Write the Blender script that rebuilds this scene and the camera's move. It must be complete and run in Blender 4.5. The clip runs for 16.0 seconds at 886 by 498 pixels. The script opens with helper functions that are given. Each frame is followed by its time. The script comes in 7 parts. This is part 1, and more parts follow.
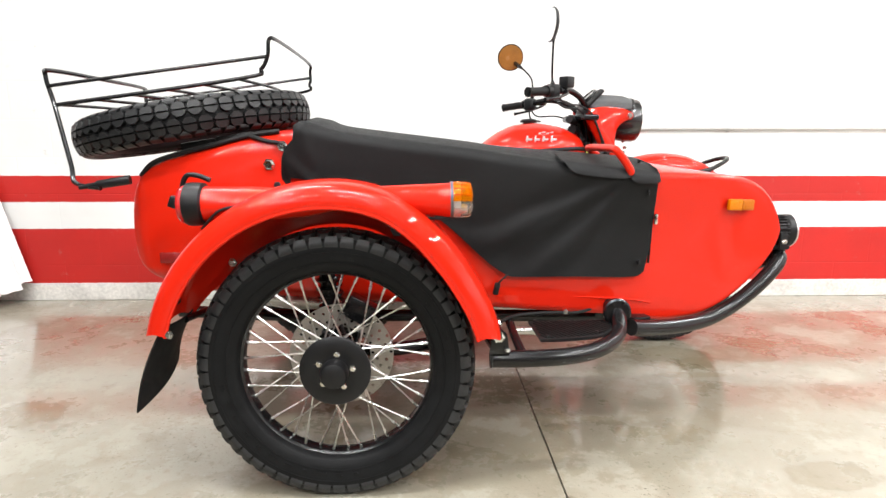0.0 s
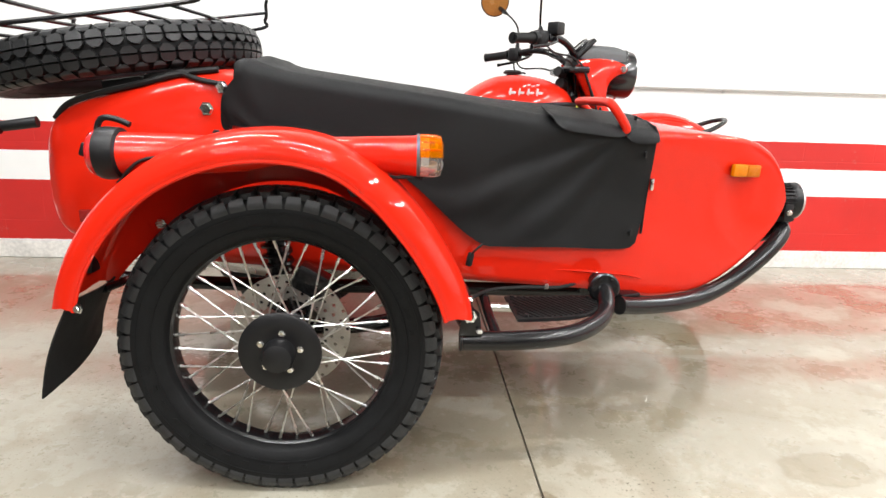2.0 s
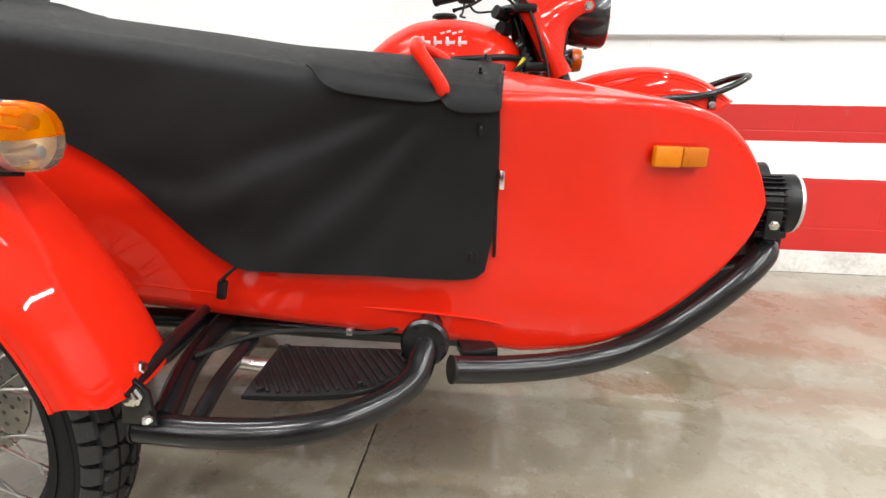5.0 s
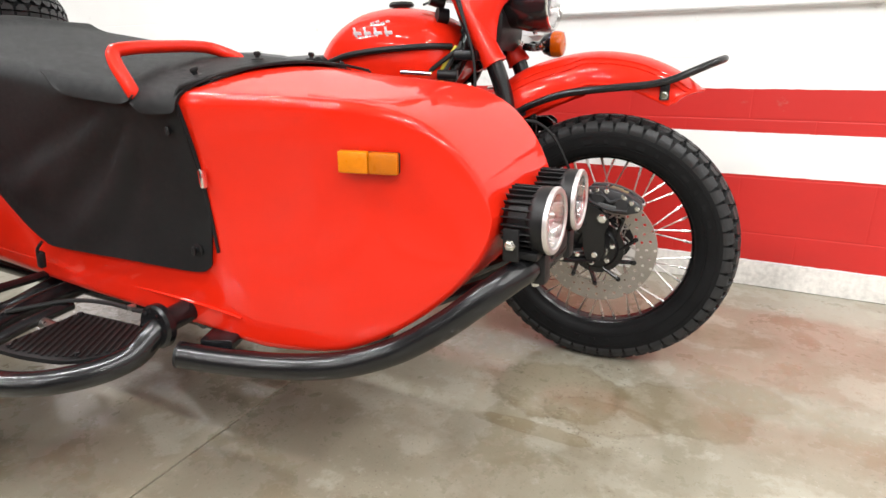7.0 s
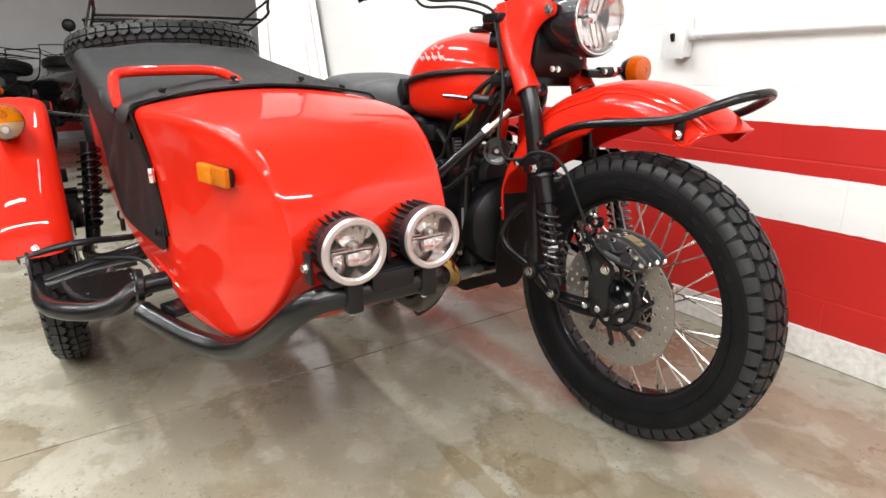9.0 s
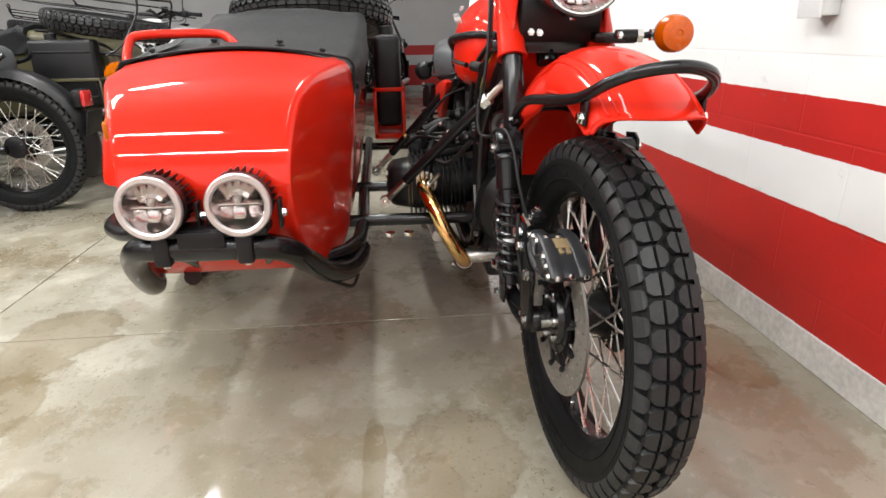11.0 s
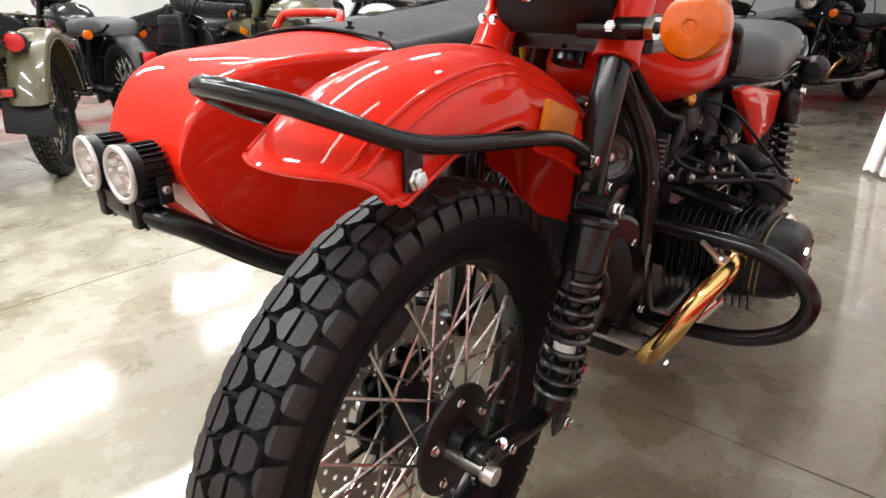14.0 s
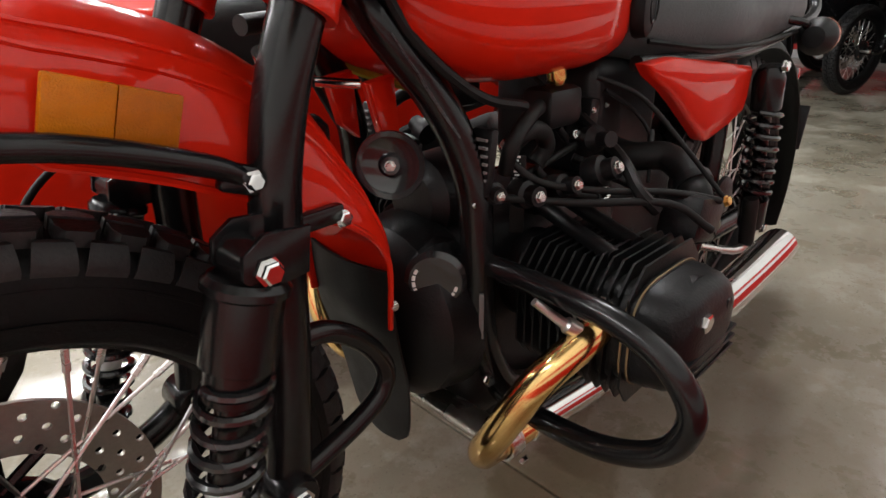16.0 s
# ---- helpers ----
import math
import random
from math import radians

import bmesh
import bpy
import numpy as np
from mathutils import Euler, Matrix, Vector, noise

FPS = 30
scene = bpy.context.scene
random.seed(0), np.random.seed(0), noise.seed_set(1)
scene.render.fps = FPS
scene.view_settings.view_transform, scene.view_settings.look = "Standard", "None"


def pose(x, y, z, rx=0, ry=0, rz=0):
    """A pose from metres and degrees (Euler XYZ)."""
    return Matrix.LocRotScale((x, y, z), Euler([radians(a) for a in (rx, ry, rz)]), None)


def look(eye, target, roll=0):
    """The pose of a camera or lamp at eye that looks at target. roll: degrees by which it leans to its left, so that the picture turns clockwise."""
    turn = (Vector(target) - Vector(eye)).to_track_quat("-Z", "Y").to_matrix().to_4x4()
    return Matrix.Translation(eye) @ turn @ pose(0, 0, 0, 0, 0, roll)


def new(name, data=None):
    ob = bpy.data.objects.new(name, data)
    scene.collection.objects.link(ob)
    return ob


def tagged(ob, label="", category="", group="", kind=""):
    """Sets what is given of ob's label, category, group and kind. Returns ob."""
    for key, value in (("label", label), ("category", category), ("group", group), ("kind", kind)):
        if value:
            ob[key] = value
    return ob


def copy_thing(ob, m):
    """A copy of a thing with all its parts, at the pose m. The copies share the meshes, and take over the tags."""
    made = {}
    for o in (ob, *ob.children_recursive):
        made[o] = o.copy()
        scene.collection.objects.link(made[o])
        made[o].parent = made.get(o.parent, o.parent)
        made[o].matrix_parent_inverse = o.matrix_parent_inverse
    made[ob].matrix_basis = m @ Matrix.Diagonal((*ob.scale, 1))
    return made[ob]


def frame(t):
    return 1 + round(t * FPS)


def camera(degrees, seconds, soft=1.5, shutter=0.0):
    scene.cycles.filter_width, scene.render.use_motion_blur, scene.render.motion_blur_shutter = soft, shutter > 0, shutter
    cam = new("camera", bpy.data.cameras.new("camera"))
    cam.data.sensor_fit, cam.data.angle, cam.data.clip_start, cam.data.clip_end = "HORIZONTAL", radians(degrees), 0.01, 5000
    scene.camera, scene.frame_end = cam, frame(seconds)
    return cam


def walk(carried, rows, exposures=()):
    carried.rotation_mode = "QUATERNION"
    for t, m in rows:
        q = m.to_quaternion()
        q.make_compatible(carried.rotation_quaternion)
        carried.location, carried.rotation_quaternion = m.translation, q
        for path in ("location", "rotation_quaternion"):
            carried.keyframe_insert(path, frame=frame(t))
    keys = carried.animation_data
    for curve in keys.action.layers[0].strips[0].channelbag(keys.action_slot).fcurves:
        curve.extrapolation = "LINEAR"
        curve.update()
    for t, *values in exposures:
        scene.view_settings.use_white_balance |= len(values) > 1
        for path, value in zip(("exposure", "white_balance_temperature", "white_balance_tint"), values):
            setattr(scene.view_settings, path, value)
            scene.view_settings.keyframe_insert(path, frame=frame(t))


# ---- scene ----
cam = camera(73.9, 16.0)
PATH = [
    (0, (0.221, -1.411, 0.894), (0.279, 0.555, 0.531), 0.1),
    (0.5, (0.223, -1.404, 0.894), (0.239, 0.56, 0.517), 0.1),
    (1, (0.241, -1.383, 0.894), (0.241, 0.578, 0.503), 0.7),
    (1.5, (0.256, -1.334, 0.877), (0.289, 0.616, 0.436), 0.6),
    (2, (0.261, -1.213, 0.868), (0.385, 0.721, 0.374), 1.8),
    (2.5, (0.277, -1.117, 0.86), (0.372, 0.809, 0.327), 1.9),
    (3, (0.369, -1.008, 0.86), (0.356, 0.921, 0.335), 0.5),
    (3.5, (0.507, -0.908, 0.849), (0.381, 1.016, 0.317), 0.6),
    (4, (0.623, -0.827, 0.848), (0.577, 1.101, 0.317), 0.2),
    (4.5, (0.757, -0.738, 0.837), (0.65, 1.174, 0.261), 1.1),
    (5, (0.88, -0.677, 0.846), (0.66, 1.218, 0.243), 0.6),
    (5.2, (0.936, -0.659, 0.843), (0.641, 1.224, 0.237), -0.3),
    (7.3, (1.708, -0.36, 0.871), (0.682, 1.228, 0.216), -2.0),
    (7.5, (1.761, -0.321, 0.87), (0.629, 1.198, 0.23), -2.6),
    (8, (1.922, -0.222, 0.875), (0.591, 1.129, 0.242), -2.6),
    (8.2, (1.964, -0.18, 0.876), (0.578, 1.12, 0.252), -1.9),
    (10.3, (2.325, 0.521, 0.875), (0.481, 0.993, 0.263), -0.3),
    (10.5, (2.326, 0.579, 0.866), (0.467, 0.964, 0.236), 0.1),
    (11, (2.295, 0.779, 0.865), (0.425, 0.954, 0.178), -0.9),
    (11.5, (2.254, 0.922, 0.855), (0.379, 0.815, 0.167), -1.7),
    (12, (2.233, 1.122, 0.868), (0.41, 0.645, 0.196), -1.6),
    (12.5, (2.169, 1.263, 0.87), (0.393, 0.664, 0.171), -1.5),
    (13, (2.01, 1.381, 0.874), (0.304, 0.627, 0.152), -1.7),
    (13.5, (1.894, 1.484, 0.865), (0.29, 0.546, 0.126), -1.1),
    (14, (1.785, 1.6, 0.873), (0.35, 0.423, 0.128), -0.2),
    (14.5, (1.679, 1.667, 0.848), (0.275, 0.471, 0.072), 0.2),
    (15, (1.526, 1.678, 0.834), (0.187, 0.456, -0.011), -0.1),
    (15.5, (1.382, 1.687, 0.827), (0.066, 0.426, 0.003), 0.6),
    (16, (1.26, 1.683, 0.818), (-0.017, 0.364, 0.025), -1.2),
]
EXPOSURES = [(0, 0.03), (2, 0.0), (3, -0.07), (5, -0.18), (7.5, -0.06), (8, -0.05), (11, -0.04), (12.5, 0.04), (13.5, 0.06), (14, -0.05), (14.5, -0.09), (15, -0.24), (16, -0.34)]
walk(cam, [(t, look(eye, target, roll)) for t, eye, target, roll in PATH], EXPOSURES)

# ---- light ----
world = bpy.data.worlds.new("world")
scene.world = world
world.use_nodes = True
world.node_tree.nodes["Background"].inputs[0].default_value = (0.9, 0.95, 1.0, 1)
world.node_tree.nodes["Background"].inputs[1].default_value = 0.02

CEILING_Z = 3.1
TUBE_POWER = 54
# rows of twin fluorescent battens: x, y, turn about z
BATTENS = [(-1.6, -0.9, 0), (0.2, -0.9, 0), (2.3, -0.75, 90),
           (-1.3, -2.8, 0), (0.3, -2.8, 0), (2.3, -2.5, 90),
           (-2.0, -4.95, 0), (0.4, -4.95, 0), (-2.3, -6.3, 0),
           (3.7, 1.0, 90), (3.7, -0.25, 90), (3.7, -1.5, 90), (3.7, -2.75, 90), (3.7, -4.0, 90),
           (-0.9, 0.75, 0), (1.5, 0.75, 0)]


# ---- materials ----
def material(name, color, rough=0.5, metal=0.0, coat=0.0, bump=0.0, grain=60.0, vary=0.08, spec=0.5,
             transmission=0.0, ior=1.45, rough_vary=0.1, emission=None):
    """A principled material with colour drift at two scales, roughness drift and fine relief."""
    m = bpy.data.materials.new(name)
    m.use_nodes = True
    nt = m.node_tree
    p = nt.nodes["Principled BSDF"]
    p.inputs["Metallic"].default_value = metal
    p.inputs["Coat Weight"].default_value = coat
    p.inputs["Coat Roughness"].default_value = 0.03
    p.inputs["Specular IOR Level"].default_value = spec
    p.inputs["Transmission Weight"].default_value = transmission
    p.inputs["IOR"].default_value = ior
    tc = nt.nodes.new("ShaderNodeTexCoord")
    small, large = nt.nodes.new("ShaderNodeTexNoise"), nt.nodes.new("ShaderNodeTexNoise")
    small.inputs["Scale"].default_value, large.inputs["Scale"].default_value = grain, grain / 9
    small.inputs["Detail"].default_value = 5
    for n in (small, large):
        nt.links.new(tc.outputs["Object"], n.inputs["Vector"])
    add = nt.nodes.new("ShaderNodeMath")
    add.operation = "ADD"
    nt.links.new(small.outputs["Fac"], add.inputs[0])
    nt.links.new(large.outputs["Fac"], add.inputs[1])
    ramp = nt.nodes.new("ShaderNodeMapRange")
    ramp.inputs["From Min"].default_value, ramp.inputs["From Max"].default_value = 0.6, 1.4
    ramp.inputs["To Min"].default_value, ramp.inputs["To Max"].default_value = 1 - vary, 1 + vary
    nt.links.new(add.outputs[0], ramp.inputs["Value"])
    mul = nt.nodes.new("ShaderNodeVectorMath")
    mul.operation = "SCALE"
    mul.inputs[0].default_value = color[:3]
    nt.links.new(ramp.outputs[0], mul.inputs["Scale"])
    nt.links.new(mul.outputs[0], p.inputs["Base Color"])
    rr = nt.nodes.new("ShaderNodeMapRange")
    rr.inputs["From Min"].default_value, rr.inputs["From Max"].default_value = 0.3, 0.7
    rr.inputs["To Min"].default_value, rr.inputs["To Max"].default_value = rough * (1 - rough_vary), rough * (1 + rough_vary)
    nt.links.new(large.outputs["Fac"], rr.inputs["Value"])
    nt.links.new(rr.outputs[0], p.inputs["Roughness"])
    if bump:
        b = nt.nodes.new("ShaderNodeBump")
        b.inputs["Strength"].default_value, b.inputs["Distance"].default_value = bump, 0.002
        nt.links.new(small.outputs["Fac"], b.inputs["Height"])
        nt.links.new(b.outputs[0], p.inputs["Normal"])
    if emission:
        p.inputs["Emission Color"].default_value = (*emission[:3], 1)
        p.inputs["Emission Strength"].default_value = emission[3]
    return m


RED = material("red_paint", (0.56, 0.0145, 0.004), 0.5, coat=0.6, vary=0.03, grain=25, spec=0.05)
OLIVE = material("olive_paint", (0.075, 0.068, 0.033), 0.35, coat=0.7, vary=0.05, grain=25)
BLACK_GLOSS = material("black_gloss_paint", (0.012, 0.012, 0.013), 0.25, coat=0.6, grain=25)
WHITE_GLOSS = material("white_gloss_paint", (0.75, 0.75, 0.74), 0.25, coat=0.6, grain=25)
FRAME = material("black_powder_coat", (0.006, 0.006, 0.0065), 0.22, bump=0.015, grain=500, vary=0.15, spec=0.45)
PLASTIC = material("black_plastic", (0.006, 0.006, 0.0065), 0.42, bump=0.12, grain=400, vary=0.15, spec=0.35)
# One rubber in three tones: groove shade, lug and tread sheen painted in, plus dust.
RUBBER = material("tyre_rubber", (0.0065, 0.0067, 0.007), 0.55, bump=0.3, grain=250, vary=0.35, spec=0.16)
SHOULDER = material("shoulder_rubber", (0.019, 0.0195, 0.020), 0.45, bump=0.3, grain=280, vary=0.35, spec=0.38)
TREAD = material("dusty_sheen_tread_rubber", (0.0135, 0.0138, 0.0142), 0.42, bump=0.35, grain=300, vary=0.4, spec=0.38)
SOFT_RUBBER = material("rubber", (0.006, 0.006, 0.006), 0.55, bump=0.15, grain=250, vary=0.2, spec=0.3)
CASTING = material("black_engine_casting", (0.006, 0.006, 0.0065), 0.36, bump=0.3, grain=300, vary=0.25, spec=0.3)
CHROME = material("chrome", (0.78, 0.78, 0.77), 0.09, metal=1, grain=40, vary=0.05)
STEEL = material("zinc_plated_steel", (0.62, 0.61, 0.58), 0.28, metal=1, grain=120, vary=0.12, bump=0.1)
BRUSHED = material("brushed_disc_steel", (0.36, 0.34, 0.305), 0.42, metal=0.85, grain=180, vary=0.12, bump=0.15)
PAD_METAL = material("sintered_pad_metal", (0.26, 0.19, 0.10), 0.55, metal=0.5, grain=200, vary=0.2, bump=0.2)
CALIPER = material("anodised_black_metal", (0.018, 0.0185, 0.02), 0.36, bump=0.15, grain=220, vary=0.15)
GOLD = material("heat_tinted_exhaust", (0.83, 0.55, 0.22), 0.16, metal=1, grain=22, vary=0.22)
AMBER = material("amber_lens", (0.56, 0.095, 0.0), 0.16, coat=0.25, bump=0.4, grain=120, vary=0.2, transmission=0.15)
MARKER_AMBER = material("clear_amber_lens", (1.0, 0.24, 0.0), 0.07, transmission=0.72, ior=1.2, bump=0.25, grain=70, vary=0.1)
MARKER_CLEAR = material("clear_marker_lens", (0.93, 0.92, 0.90), 0.07, transmission=0.93, ior=1.2, bump=0.25, grain=70, vary=0.05)
# mirror glass whose warm reflection is painted in as plain brown
BROWN_REFLECTION = material("painted_brown_reflection", (0.30, 0.13, 0.03), 0.25, coat=0.4, bump=0.4, grain=200, vary=0.15)
# same amber darkened: the prisms return less light, put into the colour
REFLECTOR_DARK = material("ribbed_shaded_amber_reflector", (0.40, 0.105, 0.0), 0.3, coat=0.1, spec=0.25, bump=0.5, grain=700, vary=0.12)
REFLECTOR_AMBER = material("amber_reflector", (0.52, 0.15, 0.0), 0.3, coat=0.1, spec=0.25, bump=0.5, grain=700, vary=0.10)
RED_LENS = material("red_lens", (0.45, 0.012, 0.012), 0.15, coat=0.8, grain=120, vary=0.2)
DARK_RED_LENS = material("dark_red_reflector", (0.22, 0.012, 0.01), 0.25, coat=0.6, grain=120, vary=0.2)
CLEAR = material("clear_lens", (0.93, 0.94, 0.94), 0.03, transmission=1.0, ior=1.3, vary=0.01)
MIRROR = material("mirror_glass", (0.86, 0.86, 0.86), 0.02, metal=1, vary=0.01)
REFLECTOR = material("lamp_reflector", (0.70, 0.64, 0.63), 0.12, metal=1, bump=0.15, grain=25, vary=0.08)
SILVER = material("silver_bezel", (0.58, 0.55, 0.54), 0.36, metal=0.85, grain=120, vary=0.06)
SEAT = material("grey_black_seat_vinyl", (0.055, 0.058, 0.06), 0.5, bump=0.35, grain=350, vary=0.12)
PRINT_WHITE = material("white_print", (0.8, 0.8, 0.78), 0.4, vary=0.05)
PRINT_DARK = material("grey_print", (0.16, 0.15, 0.15), 0.5, vary=0.05)
BRASS = material("brass_fitting", (0.75, 0.5, 0.16), 0.28, metal=1, vary=0.1)
GREY_PLASTIC = material("grey_plastic", (0.075, 0.078, 0.08), 0.5, bump=0.2, grain=250)
GASKET = material("tan_gasket", (0.16, 0.11, 0.05), 0.6, vary=0.2)
YELLOW_WIRE = material("yellow_wire", (0.5, 0.42, 0.03), 0.5)
METAL_BOX = material("grey_painted_box", (0.66, 0.67, 0.66), 0.45, vary=0.06, bump=0.1)
CEILING = material("ceiling_paint", (0.45, 0.45, 0.44), 0.8, vary=0.05, bump=0.2)
HOUSING = material("white_enamel", (0.8, 0.8, 0.78), 0.4)
BASE_PAINT = material("scuffed_base_paint", (0.66, 0.64, 0.60), 0.6, bump=0.6, grain=55, vary=0.30)


def fabric_material(name, color, weave=900.0):
    m = material(name, color, 0.58, bump=0.5, grain=weave, vary=0.18, spec=0.27)
    m.node_tree.nodes["Principled BSDF"].inputs["Sheen Weight"].default_value = 0.0
    return m


COVER = fabric_material("black_cover_fabric", (0.0042, 0.0045, 0.0048))
CLOTH = fabric_material("white_cloth", (0.86, 0.83, 0.83), 600)


def node(nt, kind, **values):
    n = nt.nodes.new(kind)
    for key, v in values.items():
        n.inputs[key.replace("_", " ")].default_value = v
    return n


def maths(nt, op, a, b=None, c=None, clamp=False):
    n = nt.nodes.new("ShaderNodeMath")
    n.operation, n.use_clamp = op, clamp
    for i, v in enumerate((a, b, c)):
        if v is None:
            continue
        if isinstance(v, (int, float)):
            n.inputs[i].default_value = v
        else:
            nt.links.new(v, n.inputs[i])
    return n.outputs[0]


def mix(nt, fac, a, b):
    n = nt.nodes.new("ShaderNodeMix")
    n.data_type = "RGBA"
    if isinstance(fac, (int, float)):
        n.inputs[0].default_value = fac
    else:
        nt.links.new(fac, n.inputs[0])
    for i, v in ((6, a), (7, b)):
        if isinstance(v, tuple):
            n.inputs[i].default_value = (*v, 1)
        else:
            nt.links.new(v, n.inputs[i])
    return n.outputs[2]


def smooth(nt, v, lo, hi):
    n = nt.nodes.new("ShaderNodeMapRange")
    n.interpolation_type = "SMOOTHSTEP"
    n.inputs["From Min"].default_value, n.inputs["From Max"].default_value = lo, hi
    nt.links.new(v, n.inputs["Value"])
    return n.outputs[0]


def floor_material():
    """Sealed grey-beige concrete with cloudy tone, brown stains with dark rims, pits and a worn gloss."""
    m = bpy.data.materials.new("sealed_concrete")
    m.use_nodes = True
    nt = m.node_tree
    p = nt.nodes["Principled BSDF"]
    pos = nt.nodes.new("ShaderNodeNewGeometry").outputs["Position"]

    def noise_at(scale, detail=6.0, rough=0.6):
        n = node(nt, "ShaderNodeTexNoise", Scale=scale, Detail=detail, Roughness=rough)
        nt.links.new(pos, n.inputs["Vector"])
        return n.outputs["Fac"]

    cloud, mid, fine, speck = noise_at(0.9, 4), noise_at(4.0, 7, 0.62), noise_at(28, 5), noise_at(160, 3)
    patch = noise_at(2.3, 9, 0.66)
    col = mix(nt, smooth(nt, cloud, 0.34, 0.66), (0.228, 0.205, 0.150), (0.308, 0.288, 0.226))
    # dry pale patches and darker damp-looking ones, with ragged edges
    col = mix(nt, maths(nt, "MULTIPLY", smooth(nt, patch, 0.53, 0.57), 0.42), col, (0.40, 0.385, 0.320))
    col = mix(nt, maths(nt, "MULTIPLY", smooth(nt, patch, 0.45, 0.41), 0.50), col, (0.185, 0.152, 0.092))
    col = mix(nt, maths(nt, "MULTIPLY", smooth(nt, mid, 0.47, 0.36), 0.40), col, (0.185, 0.150, 0.10))
    col = mix(nt, maths(nt, "MULTIPLY", smooth(nt, fine, 0.55, 0.72), 0.40), col, (0.19, 0.155, 0.11))
    col = mix(nt, maths(nt, "MULTIPLY", smooth(nt, fine, 0.40, 0.28), 0.35), col, (0.44, 0.42, 0.37))
    col = mix(nt, maths(nt, "MULTIPLY", smooth(nt, speck, 0.62, 0.70), 0.6), col, (0.10, 0.085, 0.065))
    col = mix(nt, maths(nt, "MULTIPLY", smooth(nt, speck, 0.34, 0.28), 0.35), col, (0.50, 0.48, 0.43))
    grit = noise_at(85, 4, 0.7)
    where = smooth(nt, noise_at(1.7, 3), 0.48, 0.62)
    col = mix(nt, maths(nt, "MULTIPLY", maths(nt, "MULTIPLY", smooth(nt, grit, 0.59, 0.65), where), 0.85), col, (0.085, 0.068, 0.045))
    col = mix(nt, maths(nt, "MULTIPLY", smooth(nt, grit, 0.36, 0.30), 0.35), col, (0.46, 0.44, 0.38))
    # stains: x, y, half sizes, depth of the fill, depth of the rim
    for sx, sy, rx, ry, fill, rim in ((0.90, 1.72, 0.19, 0.095, 0.50, 0.95), (0.60, -0.25, 0.26, 0.17, 0.50, 0.45), (0.98, -0.22, 0.20, 0.11, 0.45, 0.35),
                                      (1.24, 0.91, 0.17, 0.15, 0.42, 0.35), (1.33, 0.02, 0.14, 0.08, 0.40, 0.3),
                                      (1.55, 0.95, 0.16, 0.12, 0.38, 0.3), (-1.1, 0.45, 0.12, 0.1, 0.5, 0.2),
                                      (1.38, 0.83, 0.16, 0.07, 0.30, 0.3), (1.70, 1.08, 0.12, 0.07, 0.4, 0.2),
                                      (0.35, 1.55, 0.3, 0.2, 0.25, 0.2), (-0.4, -0.75, 0.5, 0.18, 0.25, 0.15),
                                      (1.45, 0.45, 0.3, 0.25, 0.16, 0.15), (0.75, 1.25, 0.3, 0.2, 0.25, 0.1),
                                      (1.60, 1.40, 0.14, 0.08, 0.35, 0.1), (0.57, 1.24, 0.16, 0.12, 0.5, 0.15), (0.40, 1.12, 0.12, 0.07, 0.4, 0.15), (1.22, 0.72, 0.16, 0.03, 0.45, 0.2)):
        sub = nt.nodes.new("ShaderNodeVectorMath")
        sub.operation = "SUBTRACT"
        nt.links.new(pos, sub.inputs[0])
        sub.inputs[1].default_value = (sx, sy, 0)
        div = nt.nodes.new("ShaderNodeVectorMath")
        div.operation = "MULTIPLY"
        nt.links.new(sub.outputs[0], div.inputs[0])
        div.inputs[1].default_value = (1 / rx, 1 / ry, 0)
        ln = nt.nodes.new("ShaderNodeVectorMath")
        ln.operation = "LENGTH"
        nt.links.new(div.outputs[0], ln.inputs[0])
        d = maths(nt, "ADD", ln.outputs["Value"], maths(nt, "MULTIPLY", maths(nt, "SUBTRACT", mid, 0.5), 1.3))
        d = maths(nt, "ADD", d, maths(nt, "MULTIPLY", maths(nt, "SUBTRACT", fine, 0.5), 0.5))
        inside = smooth(nt, d, 1.0, 0.82)
        edge = maths(nt, "MULTIPLY", inside, smooth(nt, d, 0.76, 0.92))
        col = mix(nt, maths(nt, "MULTIPLY", inside, fill), col, (0.150, 0.112, 0.052))
        col = mix(nt, maths(nt, "MULTIPLY", edge, rim), col, (0.085, 0.056, 0.028))
    nt.links.new(col, p.inputs["Base Color"])
    r = maths(nt, "ADD", 0.24, maths(nt, "MULTIPLY", smooth(nt, patch, 0.42, 0.56), 0.20))
    r = maths(nt, "ADD", r, maths(nt, "MULTIPLY", smooth(nt, fine, 0.5, 0.75), 0.15))
    nt.links.new(r, p.inputs["Roughness"])
    p.inputs["Specular IOR Level"].default_value = 0.35
    nt.links.new(maths(nt, "SUBTRACT", 0.95, maths(nt, "MULTIPLY", smooth(nt, patch, 0.47, 0.57), 0.35)), p.inputs["Coat Weight"])
    p.inputs["Coat Roughness"].default_value = 0.06
    # the sealer lies rough and pitted in places, so that lamps break up in it
    rough_at = smooth(nt, noise_at(1.1, 4), 0.42, 0.60)
    cb = node(nt, "ShaderNodeBump", Distance=0.002)
    nt.links.new(maths(nt, "ADD", 0.03, maths(nt, "MULTIPLY", rough_at, 0.08)), cb.inputs["Strength"])
    nt.links.new(maths(nt, "ADD", grit, maths(nt, "MULTIPLY", fine, 1.2)), cb.inputs["Height"])
    nt.links.new(cb.outputs[0], p.inputs["Coat Normal"])
    b = node(nt, "ShaderNodeBump", Strength=0.12, Distance=0.002)
    nt.links.new(maths(nt, "ADD", fine, maths(nt, "MULTIPLY", mid, 2.0)), b.inputs["Height"])
    nt.links.new(b.outputs[0], p.inputs["Normal"])
    return m


